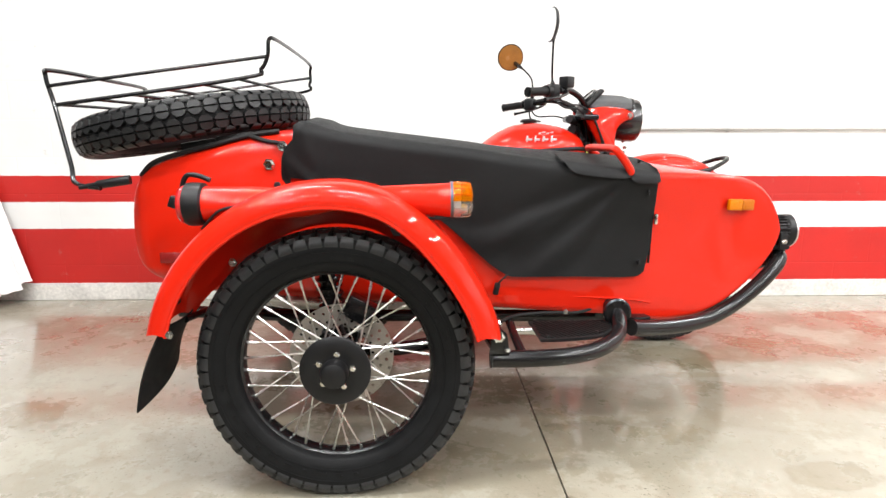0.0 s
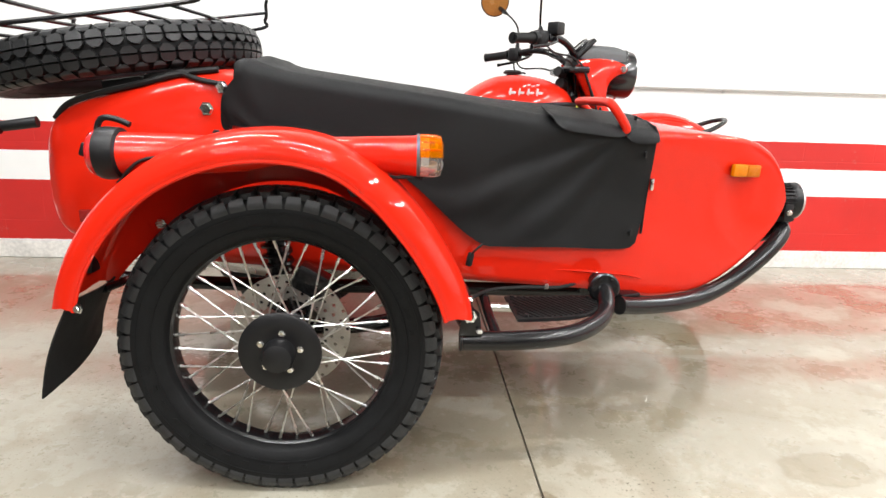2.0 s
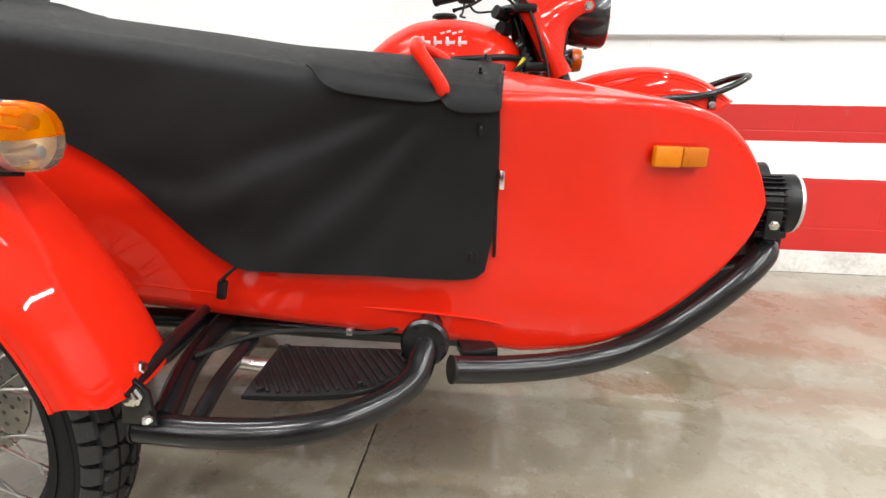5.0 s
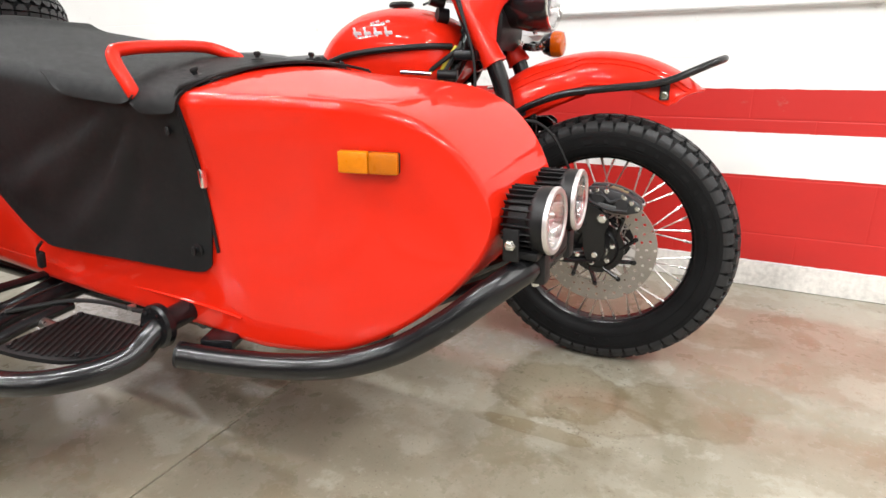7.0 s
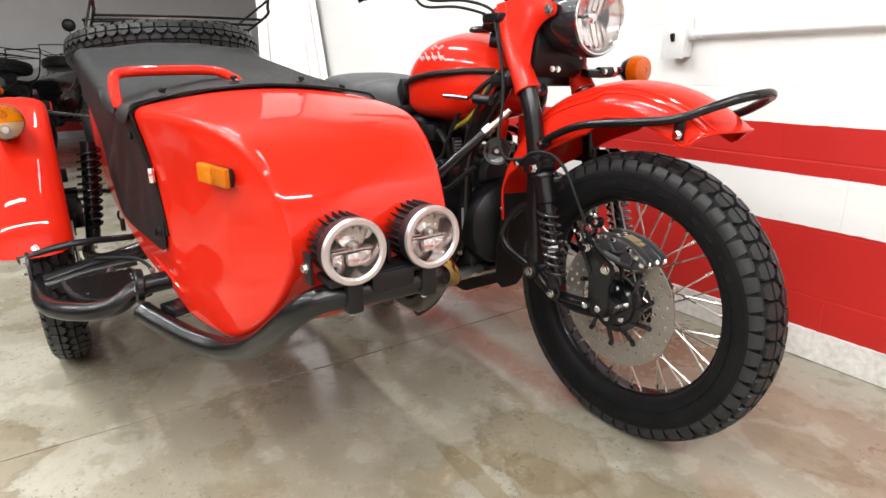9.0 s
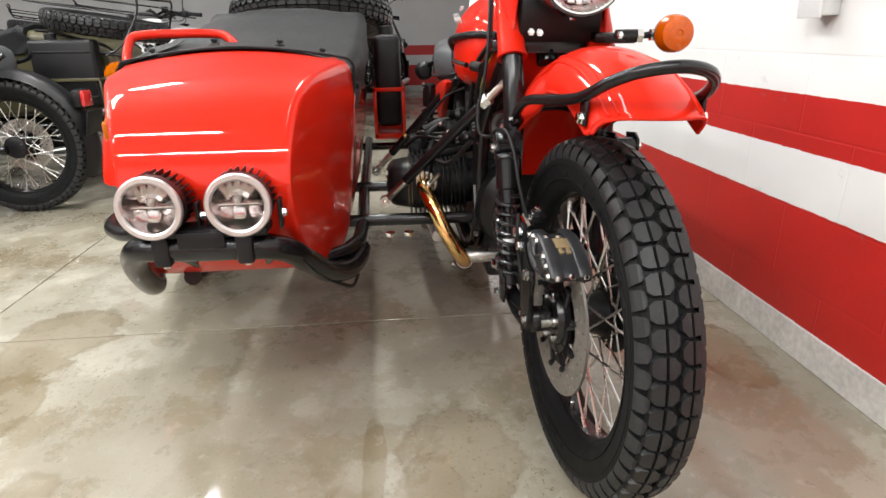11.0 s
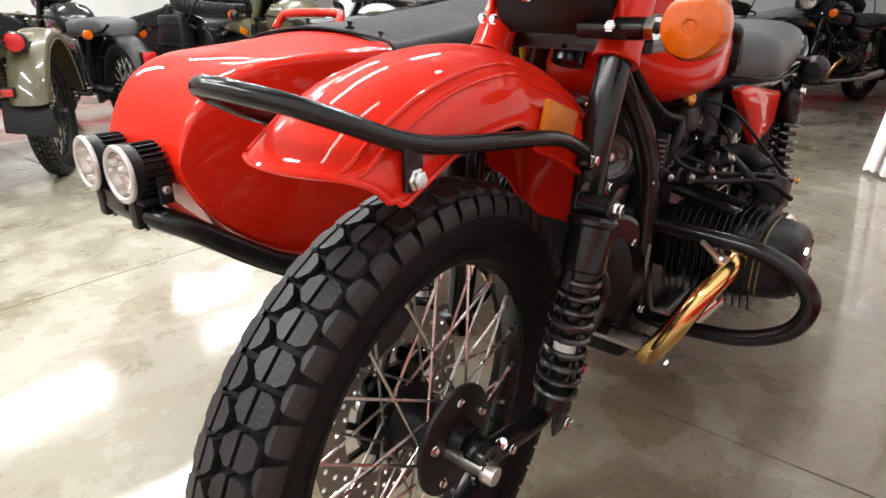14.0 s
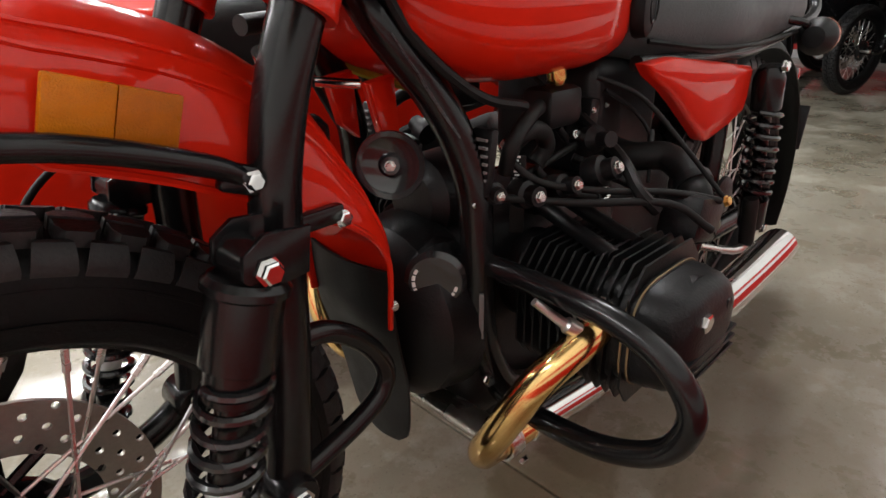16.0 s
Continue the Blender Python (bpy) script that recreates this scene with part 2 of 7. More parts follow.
def wall_material(name, base_white, along):
    """Painted concrete block: white with two red bands and a white base, faint block joints. along: the wall's own axis, 0 for x and 1 for y."""
    m = bpy.data.materials.new(name)
    m.use_nodes = True
    nt = m.node_tree
    p = nt.nodes["Principled BSDF"]
    pos = nt.nodes.new("ShaderNodeNewGeometry").outputs["Position"]
    sep = nt.nodes.new("ShaderNodeSeparateXYZ")
    nt.links.new(pos, sep.inputs[0])
    n = node(nt, "ShaderNodeTexNoise", Scale=30.0, Detail=5.0)
    nt.links.new(pos, n.inputs["Vector"])
    z = maths(nt, "ADD", sep.outputs[2], maths(nt, "MULTIPLY", maths(nt, "SUBTRACT", n.outputs["Fac"], 0.5), 0.006))
    low = maths(nt, "MULTIPLY", maths(nt, "GREATER_THAN", z, 0.098), maths(nt, "LESS_THAN", z, 0.408))
    high = maths(nt, "MULTIPLY", maths(nt, "GREATER_THAN", z, 0.556), maths(nt, "LESS_THAN", z, 0.70))
    red = maths(nt, "ADD", low, high)
    big = node(nt, "ShaderNodeTexNoise", Scale=2.0, Detail=5.0)
    nt.links.new(pos, big.inputs["Vector"])
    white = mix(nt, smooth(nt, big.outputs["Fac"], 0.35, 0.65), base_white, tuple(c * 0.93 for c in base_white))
    reds = mix(nt, smooth(nt, big.outputs["Fac"], 0.35, 0.65), (0.52, 0.018, 0.014), (0.45, 0.016, 0.013))
    scuff = node(nt, "ShaderNodeTexNoise", Scale=14.0, Detail=8.0, Roughness=0.7)
    nt.links.new(pos, scuff.inputs["Vector"])
    col = mix(nt, red, white, reds)
    col = mix(nt, maths(nt, "MULTIPLY", smooth(nt, scuff.outputs["Fac"], 0.63, 0.72), 0.25), col, (0.30, 0.24, 0.2))
    nt.links.new(col, p.inputs["Base Color"])
    p.inputs["Roughness"].default_value = 0.42
    comb = nt.nodes.new("ShaderNodeCombineXYZ")
    nt.links.new(sep.outputs[along], comb.inputs[0])
    nt.links.new(sep.outputs[2], comb.inputs[1])
    brick = nt.nodes.new("ShaderNodeTexBrick")
    nt.links.new(comb.outputs[0], brick.inputs["Vector"])
    for key, v in (("Scale", 1.0), ("Mortar Size", 0.004), ("Mortar Smooth", 0.6), ("Brick Width", 0.4), ("Row Height", 0.2)):
        brick.inputs[key].default_value = v
    h = maths(nt, "ADD", maths(nt, "MULTIPLY", brick.outputs["Fac"], -1.0), maths(nt, "MULTIPLY", n.outputs["Fac"], 0.5))
    b = node(nt, "ShaderNodeBump", Strength=0.28, Distance=0.004)
    nt.links.new(h, b.inputs["Height"])
    nt.links.new(b.outputs[0], p.inputs["Normal"])
    return m


FLOOR = floor_material()
WALL_X = wall_material("striped_block_wall", (0.80, 0.80, 0.78), 0)
# same bands on a lower, greyer white for the walls along y
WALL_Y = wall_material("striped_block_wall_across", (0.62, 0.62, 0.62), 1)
JOINT = material("joint_filler", (0.075, 0.062, 0.048), 0.8, vary=0.3)


# ---- mesh helpers ----
def part(name, bm, mat, parent, label="", m=None, angle=38):
    """Links a bmesh (or a mesh that is shared) as one mesh object under a thing or a part."""
    if isinstance(bm, bmesh.types.BMesh):
        bmesh.ops.recalc_face_normals(bm, faces=bm.faces[:])
        mesh = bpy.data.meshes.new(name)
        bm.to_mesh(mesh)
        bm.free()
        mesh.materials.append(mat)
        for f in mesh.polygons:
            f.use_smooth = True
        mesh.set_sharp_from_angle(angle=radians(angle))
    else:
        mesh = bm
    ob = new(name, mesh)
    ob.parent = parent
    if parent is not None and parent.type == "EMPTY":
        ob.matrix_parent_inverse = Matrix.Translation(-Vector(parent["base"]))
    if m is not None:
        ob.matrix_basis = m
    if label:
        ob["label"] = label
    return ob


def thing(name, base, label, category, group="", kind=""):
    ob = new(name)
    ob.location = base
    ob["base"] = base
    ob.empty_display_size = 0.1
    return tagged(ob, label, category, group, kind)


def single(name, bm, mat, label, category, group="", kind="", angle=38):
    ob = part(name, bm, mat, None, angle=angle)
    return tagged(ob, label, category, group, kind)


def curve(pts, sub=6, closed=False):
    """Catmull-Rom through the points."""
    pts = [Vector(p) for p in pts]
    n, out = len(pts), []
    for i in range(n if closed else n - 1):
        if closed:
            a, b, c, d = (pts[(i + k) % n] for k in (-1, 0, 1, 2))
        else:
            b, c = pts[i], pts[i + 1]
            a = pts[i - 1] if i else b * 2 - c
            d = pts[i + 2] if i + 2 < n else c * 2 - b
        for s in range(sub):
            t = s / sub
            out.append(0.5 * ((2 * b) + (c - a) * t + (2 * a - 5 * b + 4 * c - d) * t * t + (3 * b - a - 3 * c + d) * t ** 3))
    if not closed:
        out.append(pts[-1])
    return out


def bend(pts, r=0.03, n=5):
    """A straight-legged line with round bends of radius about r."""
    pts = [Vector(p) for p in pts]
    out = [pts[0]]
    for a, b, c in zip(pts, pts[1:], pts[2:]):
        u, v = (a - b), (c - b)
        k = min(r, u.length * 0.45, v.length * 0.45)
        p, q = b + u.normalized() * k, b + v.normalized() * k
        for i in range(n + 1):
            t = i / n
            out.append(p * (1 - t) ** 2 + b * 2 * t * (1 - t) + q * t * t)
    out.append(pts[-1])
    return out


def sweep(bm, line, r, seg=10, closed=False, flat=1.0):
    """A round tube along a line. r: one radius or one for each point."""
    n = len(line)
    radii = r if isinstance(r, (list, tuple)) else [r] * n
    rings, side = [], None
    for i in range(n):
        a = line[i - 1] if (i or closed) else line[i]
        b = line[(i + 1) % n] if (i + 1 < n or closed) else line[i]
        d = (b - a).normalized()
        if side is None:
            side = d.cross(Vector((0, 0, 1)) if abs(d.z) < 0.9 else Vector((1, 0, 0))).normalized()
        side = (side - d * side.dot(d)).normalized()
        up = d.cross(side)
        rings.append([bm.verts.new(line[i] + (side * math.cos(k * math.tau / seg) + up * flat * math.sin(k * math.tau / seg)) * radii[min(i, len(radii) - 1)]) for k in range(seg)])
    for i in range(n if closed else n - 1):
        p, q = rings[i], rings[(i + 1) % n]
        for k in range(seg):
            bm.faces.new((p[k], p[(k + 1) % seg], q[(k + 1) % seg], q[k]))
    if not closed:
        bm.faces.new(rings[0][::-1])
        bm.faces.new(rings[-1])
    return bm


def tube(pts, r, seg=10, sub=6, closed=False, round_at=None):
    line = bend(pts, round_at) if round_at else (curve(pts, sub, closed) if sub > 1 else [Vector(p) for p in pts])
    return sweep(bmesh.new(), line, r, seg, closed)


def lathe(bm, profile, seg=24, m=None, close=False):
    """Turns (radius, height) about the local z axis."""
    m = m or Matrix()
    rings = []
    for r, h in profile:
        if r < 1e-6:
            rings.append([bm.verts.new(m @ Vector((0, 0, h)))])
        else:
            rings.append([bm.verts.new(m @ Vector((r * math.cos(k * math.tau / seg), r * math.sin(k * math.tau / seg), h))) for k in range(seg)])
    pairs = list(zip(rings, rings[1:])) + ([(rings[-1], rings[0])] if close else [])
    for p, q in pairs:
        for k in range(seg):
            a, b = p[k % len(p)], p[(k + 1) % len(p)]
            c, d = q[(k + 1) % len(q)], q[k % len(q)]
            face = []
            for v in (a, b, c, d):
                if v not in face:
                    face.append(v)
            if len(face) > 2:
                bm.faces.new(face)
    return bm


def aim(p, d):
    """A pose at p whose z axis points along d."""
    return Matrix.Translation(p) @ Vector(d).to_track_quat("Z", "Y").to_matrix().to_4x4()


def turned(profile, p, d, seg=24, close=False):
    return lathe(bmesh.new(), profile, seg, aim(p, d), close)


def block(bm, size, m=None, bevel=0.0, seg=2):
    m = m or Matrix()
    made = bmesh.ops.create_cube(bm, size=1.0, matrix=m @ Matrix.Diagonal((*size, 1)))
    if bevel:
        edges = list({e for v in made["verts"] for e in v.link_edges})
        bmesh.ops.bevel(bm, geom=edges, offset=bevel, segments=seg, affect="EDGES", profile=0.5)
    return bm


def slab_of(outline, y0, y1, bevel=0.0, axis="y"):
    """A plate with a given outline (pairs) and thickness along an axis."""
    bm = bmesh.new()
    def at(a, b, c):
        return {"y": (a, c, b), "z": (a, b, c), "x": (c, a, b)}[axis]
    lo = [bm.verts.new(at(a, b, y0)) for a, b in outline]
    hi = [bm.verts.new(at(a, b, y1)) for a, b in outline]
    n = len(outline)
    bm.faces.new(lo)
    bm.faces.new(hi[::-1])
    for i in range(n):
        bm.faces.new((lo[i], hi[i], hi[(i + 1) % n], lo[(i + 1) % n]))
    if bevel:
        edges = [e for e in bm.edges if (e.verts[0] in lo) == (e.verts[1] in lo)]
        bmesh.ops.bevel(bm, geom=edges, offset=bevel, segments=2, affect="EDGES", profile=0.5)
    return bm


def grid(rows, closed_u=False, closed_v=False):
    """A sheet through rows of points."""
    bm = bmesh.new()
    vs = [[bm.verts.new(p) for p in row] for row in rows]
    nu, nv = len(vs), len(vs[0])
    for i in range(nu if closed_u else nu - 1):
        for j in range(nv if closed_v else nv - 1):
            a, b = vs[i], vs[(i + 1) % nu]
            bm.faces.new((a[j], a[(j + 1) % nv], b[(j + 1) % nv], b[j]))
    return bm


def thicken(bm, t):
    """Gives a sheet thickness, inwards of its normals."""
    bmesh.ops.recalc_face_normals(bm, faces=bm.faces[:])
    bm.normal_update()
    faces, edge = bm.faces[:], [e for e in bm.edges if e.is_boundary]
    loops = [(e.verts[0], e.verts[1]) for e in edge]
    twin = {v: bm.verts.new(v.co - v.normal * t) for v in bm.verts[:]}
    for f in faces:
        bm.faces.new([twin[v] for v in reversed(f.verts)])
    for a, b in loops:
        bm.faces.new((a, b, twin[b], twin[a]))
    return bm


def lerp(x, table):
    """Monotone smooth look-up of x in pairs."""
    if x <= table[0][0]:
        return table[0][1]
    for i in range(len(table) - 1):
        (x0, y0), (x1, y1) = table[i], table[i + 1]
        if x <= x1:
            def slope(k):
                if k <= 0 or k >= len(table) - 1:
                    j = max(0, min(len(table) - 2, k - (k > 0)))
                    return (table[j + 1][1] - table[j][1]) / (table[j + 1][0] - table[j][0])
                p = (table[k][1] - table[k - 1][1]) / (table[k][0] - table[k - 1][0])
                q = (table[k + 1][1] - table[k][1]) / (table[k + 1][0] - table[k][0])
                return 0.0 if p * q <= 0 else 2 * p * q / (p + q)
            h, t = x1 - x0, (x - x0) / (x1 - x0)
            return ((1 + 2 * t) * (1 - t) ** 2 * y0 + t * (1 - t) ** 2 * h * slope(i)
                    + t * t * (3 - 2 * t) * y1 + t * t * (t - 1) * h * slope(i + 1))
    return table[-1][1]


def bolt_mesh(size=0.008):
    bm = lathe(bmesh.new(), [(0, 0), (size * 1.25, 0), (size * 1.25, size * 0.25), (size, size * 0.25), (size, size * 0.85), (size * 0.8, size), (0, size)], 6)
    return bm


_bolts = {}


def bolt(p, d, parent, size=0.008, mat=None, name="bolt"):
    mat = mat or STEEL
    key = (size, mat.name, name)
    if key not in _bolts:
        ob = part(name, bolt_mesh(size), mat, parent, "", aim(p, d))
        _bolts[key] = ob.data
        return ob
    return part(name, _bolts[key], mat, parent, "", aim(p, d))


def cable(pts, parent, r=0.004, mat=None, name="cable"):
    return part(name, tube(pts, r, 6, 5), mat or SOFT_RUBBER, parent)


# ---- the room ----
WALL_Y0, X0, X1, Y0 = 1.885, -7.4, 5.0, -8.0
JX, JY = 0.579, -0.545


def room():
    base = single("floor", slab_of([(X0, Y0), (X1, Y0), (X1, 3.6), (X0, 3.6)], -0.2, -0.012, axis="z"), JOINT,
                  "sealed concrete shop floor with sawn joints", "floor", kind="structure")
    xs, ys, g = [X0, JX - 3.6, JX, JX + 3.6, X1], [Y0, JY - 3.6, JY, 3.6], 0.0024
    for xa, xb in zip(xs, xs[1:]):
        for ya, yb in zip(ys, ys[1:]):
            bm = slab_of([(xa + g, ya + g), (xb - g, ya + g), (xb - g, yb - g), (xa + g, yb - g)], -0.0115, 0.0, bevel=0.0015, axis="z")
            part("slab", bm, FLOOR, base, "polished stained concrete slab", angle=5)
    # long striped wall beside the motorcycle, with a short return at its end
    single("wall_north", block(bmesh.new(), (X1 + 2.9, 0.2, CEILING_Z), pose((X1 - 2.9) / 2, WALL_Y0 + 0.1, CEILING_Z / 2)), WALL_X,
           "white block wall with two red painted bands", "wall", kind="structure")
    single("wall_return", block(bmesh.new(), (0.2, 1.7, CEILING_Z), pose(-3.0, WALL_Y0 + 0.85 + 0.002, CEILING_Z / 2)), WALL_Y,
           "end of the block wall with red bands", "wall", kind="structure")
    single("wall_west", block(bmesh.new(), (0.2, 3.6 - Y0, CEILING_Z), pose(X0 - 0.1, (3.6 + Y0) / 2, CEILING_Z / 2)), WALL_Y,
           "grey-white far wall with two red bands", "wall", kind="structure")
    single("wall_far_north", block(bmesh.new(), (4.3, 0.2, CEILING_Z), pose((X0 - 3.1) / 2, 3.7, CEILING_Z / 2)), WALL_X,
           "white wall with red bands", "wall", kind="structure")
    single("wall_south", block(bmesh.new(), (X1 - X0, 0.2, CEILING_Z), pose((X0 + X1) / 2, Y0 - 0.1, CEILING_Z / 2)), WALL_X,
           "white block wall with red bands", "wall", kind="structure")
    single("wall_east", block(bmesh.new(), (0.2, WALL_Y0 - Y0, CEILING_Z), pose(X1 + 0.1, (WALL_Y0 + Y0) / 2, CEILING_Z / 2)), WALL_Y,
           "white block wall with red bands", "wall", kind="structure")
    single("ceiling", block(bmesh.new(), (X1 - X0 + 0.4, 3.8 - Y0, 0.15), pose((X0 + X1) / 2, (3.8 + Y0) / 2, CEILING_Z + 0.075)), CEILING,
           "plain off-white ceiling", "ceiling", kind="structure")
    single("baseboard", slab_of([(0, 0.002), (0.004, 0.002), (0.004, 0.09), (0.002, 0.096), (0, 0.096)], -2.88, X1 - 0.002, axis="x"), BASE_PAINT,
           "white painted base strip at the wall's foot", "baseboard", kind="structure").matrix_basis = Matrix.Translation((0, WALL_Y0 - 0.0062, 0))


def ceiling_lights():
    first = None
    for i, (x, y, turn) in enumerate(BATTENS):
        m = pose(x, y, CEILING_Z, 0, 0, turn)
        if first is None:
            ob = new("ceiling_light")
            ob["base"] = (0, 0, 0)
            tagged(ob, "white twin-tube fluorescent ceiling light", "ceiling light", "ceiling lights")
            bm = slab_of([(-0.09, -0.003), (-0.07, -0.06), (0.07, -0.06), (0.09, -0.003)], -0.62, 0.62, axis="x", bevel=0.004)
            part("housing", bm, HOUSING, ob)
            for s in (-1, 1):
                part("end_cap", block(bmesh.new(), (0.02, 0.15, 0.045), pose(s * 0.61, 0, -0.08), 0.004), HOUSING, ob)
            ob.matrix_basis = m
            first = ob
        else:
            copy_thing(first, m)
        lamp = bpy.data.lights.new("tube_light", "AREA")
        lamp.shape, lamp.size, lamp.size_y, lamp.energy = "RECTANGLE", 1.18, 0.10, TUBE_POWER * ((1.15 if y > -3 and x < 1 else 1.0) if y < 0.5 or turn else (0.15 if x > 0 else 0.95))
        lamp.color = (0.985, 0.985, 0.985)
        new("tube_light", lamp).matrix_basis = m @ Matrix.Translation((0, 0, -0.085))


def wall_fittings():
    conduit = thing("conduit", (2.9, WALL_Y0, 0.965), "grey steel conduit strapped along the white wall", "conduit")
    part("pipe", tube([(0.90, WALL_Y0 - 0.02, 0.962), (4.99, WALL_Y0 - 0.02, 0.972)], 0.011, 10, 1), METAL_BOX, conduit)
    for x in (1.9, 3.1, 4.3):
        part("strap", turned([(0.0115, -0.008), (0.0145, -0.008), (0.0145, 0.008), (0.0115, 0.008)], (x, WALL_Y0 - 0.02, 0.966), (1, 0, 0), 12, True), METAL_BOX, conduit)
        part("saddle", block(bmesh.new(), (0.016, 0.006, 0.05), pose(x, WALL_Y0 - 0.0035, 0.966), 0.001), METAL_BOX, conduit)
    box = thing("switch_box", (0.86, WALL_Y0, 0.9), "white surface-mounted wall switch box with conduit fitting", "switch box")
    part("body", block(bmesh.new(), (0.075, 0.05, 0.125), pose(0.83, WALL_Y0 - 0.026, 0.955), 0.006), METAL_BOX, box)
    part("cover_plate", block(bmesh.new(), (0.085, 0.006, 0.135), pose(0.83, WALL_Y0 - 0.054, 0.955), 0.002), METAL_BOX, box)
    part("switch", block(bmesh.new(), (0.012, 0.012, 0.026), pose(0.83, WALL_Y0 - 0.060, 0.955, 20), 0.002), PLASTIC, box)
    part("connector", turned([(0, 0), (0.018, 0), (0.018, 0.02), (0.014, 0.024), (0.014, 0.05), (0, 0.05)], (0.865, WALL_Y0 - 0.022, 0.962), (1, 0, 0), 14), METAL_BOX, box)


def drape():
    """A long white cloth that hangs almost to the floor in soft folds and slants forward along the wall."""
    rows, n = [], 120
    for k in range(26):
        row = []
        for i in range(n + 1):
            u = i / n
            hem = 0.125 - 0.10 * min(1.0, u / 0.5) + 0.008 * math.sin(u * 23)
            z = 2.6 - k * (2.6 - hem) / 25
            fall = (2.6 - z) / 2.6
            flare = 1 + 0.42 * fall ** 2
            fold = (0.016 * math.sin(u * 37 + 2.2 * math.sin(u * 7)) + 0.008 * math.sin(u * 83 + 3 * math.sin(u * 5))) * (0.5 + 0.9 * fall) * min(1.0, 0.25 + u * 5) + 0.02 * math.sin(u * 9 + z) * u
            row.append((-2.62 + fold * flare + (0.68 - 0.42 * u) * fall, WALL_Y0 - 0.04 - u * 0.34 * flare, z))
        rows.append(row)
    bm = thicken(grid(rows), 0.002)
    cloth = single("drape", bm, CLOTH, "white cloth drape hanging in soft folds beside the wall", "drape", angle=80)
    part("hem", sweep(bmesh.new(), [Vector(p) for p in rows[-1]], 0.0045, 6), CLOTH, cloth, "sewn white hem")
    rail = thing("drape_rail", (-2.6, 1.6, 2.62), "thin steel rail that carries the white drape", "rail")
    part("rail", tube([(-2.62, WALL_Y0 - 0.001, 2.62), (-2.62, 1.2, 2.62)], 0.014, 10, 1), STEEL, rail)
    part("hanger", tube([(-2.62, 1.25, 2.62), (-2.62, 1.25, CEILING_Z)], 0.006, 8, 1), STEEL, rail)


room()
ceiling_lights()
wall_fittings()
drape()

# ---- wheels ----
R_TYRE = 0.345


def crown(v):
    return R_TYRE - 6.0 * v * v


def tyre_mesh():
    """A road-and-gravel tyre: two staggered columns of eight-sided blocks, each cut by a straight groove, with side lugs."""
    half = [(0.031, 0.243), (0.036, 0.247), (0.0425, 0.262), (0.0475, 0.285), (0.0488, 0.298), (0.0480, 0.3085), (0.0440, 0.3165), (0.036, 0.3240), (0.024, 0.3310), (0.0, 0.3342)]
    profile = [(r, v) for v, r in half] + [(r, -v) for v, r in half[-2::-1]] + [(0.238, -0.02), (0.238, 0.02)]
    turn = Matrix.Rotation(radians(90), 4, "X")
    carcass = lathe(bmesh.new(), profile, 108, turn, True)
    bm = bmesh.new()

    def at(u, v, r):
        a = u / R_TYRE
        return bm.verts.new((r * math.cos(a), v, r * math.sin(a)))

    def knob(shape, depth=0.0105):
        cu, cv = sum(u for u, v in shape) / len(shape), sum(v for u, v in shape) / len(shape)
        top = [at(u, v, crown(v)) for u, v in shape]
        edge = [at(cu + (u - cu) * 1.03, cv + (v - cv) * 1.02, crown(v) - 0.0012) for u, v in shape]
        foot = [at(cu + (u - cu) * 1.05, cv + (v - cv) * 1.03, crown(v) - depth - 0.002) for u, v in shape]
        bm.faces.new(top)
        for i in range(len(shape)):
            j = (i + 1) % len(shape)
            bm.faces.new((top[i], edge[i], edge[j], top[j]))
            bm.faces.new((edge[i], foot[i], foot[j], edge[j]))

    n = 54
    p = math.tau * R_TYRE / n
    for i in range(n):
        for s in (-1, 1):
            u = (i + (0.5 if s > 0 else 0.0)) * p
            h, g, vm = p * 0.405, 0.0021, 0.0185
            v0, v1, v2, v3 = 0.0022, 0.0104, 0.0300, 0.0370
            knob([(u - p * 0.17, s * v0), (u + p * 0.17, s * v0), (u + h, s * v1), (u + h, s * (vm - g)), (u - h, s * (vm - g)), (u - h, s * v1)])
            knob([(u - h, s * (vm + g)), (u + h, s * (vm + g)), (u + h, s * v2), (u + p * 0.25, s * v3), (u - p * 0.25, s * v3), (u - h, s * v2)])
            # lugs that run from between the blocks down the side wall
            c = u + p * 0.5
            sect = [(0.0350, crown(0.0350) - 0.0075, 0.12), (0.0385, crown(0.0385) - 0.0050, 0.30), (0.0425, 0.3300, 0.36), (0.0478, 0.3205, 0.40), (0.0502, 0.3105, 0.43), (0.0478, 0.304, 0.43), (0.0370, 0.318, 0.30), (0.0340, 0.322, 0.12)]
            ends = [[at(c + e * q * p, s * v, r) for v, r, q in sect] for e in (-1, 1)]
            faces = [bm.faces.new(ends[0]), bm.faces.new(ends[1][::-1])]
            for a in range(len(sect) - 1):
                faces.append(bm.faces.new((ends[0][a], ends[1][a], ends[1][a + 1], ends[0][a + 1])))
            for f in faces:
                f.material_index = 1
    # raised rings and bars on the side wall
    for s in (-1, 1):
        lathe(carcass, [(0.2655, s * 0.0430), (0.266, s * 0.0452), (0.268, s * 0.0457), (0.2685, s * 0.0440)], 72, turn)
        lathe(carcass, [(0.2935, s * 0.0478), (0.294, s * 0.0494), (0.2965, s * 0.0494), (0.297, s * 0.0478)], 72, turn)
        for k in range(40):
            if k % 20 < 9:
                continue
            m = Matrix.Rotation(k * math.tau / 40, 4, "Y") @ Matrix.Translation((0.2795, s * 0.0464, 0))
            block(carcass, (0.011, 0.0018, 0.010 + 0.006 * (k % 3)), m)
    for b in (carcass, bm):
        bmesh.ops.scale(b, vec=(1, 1.07, 1), verts=b.verts[:])
    return carcass, bm


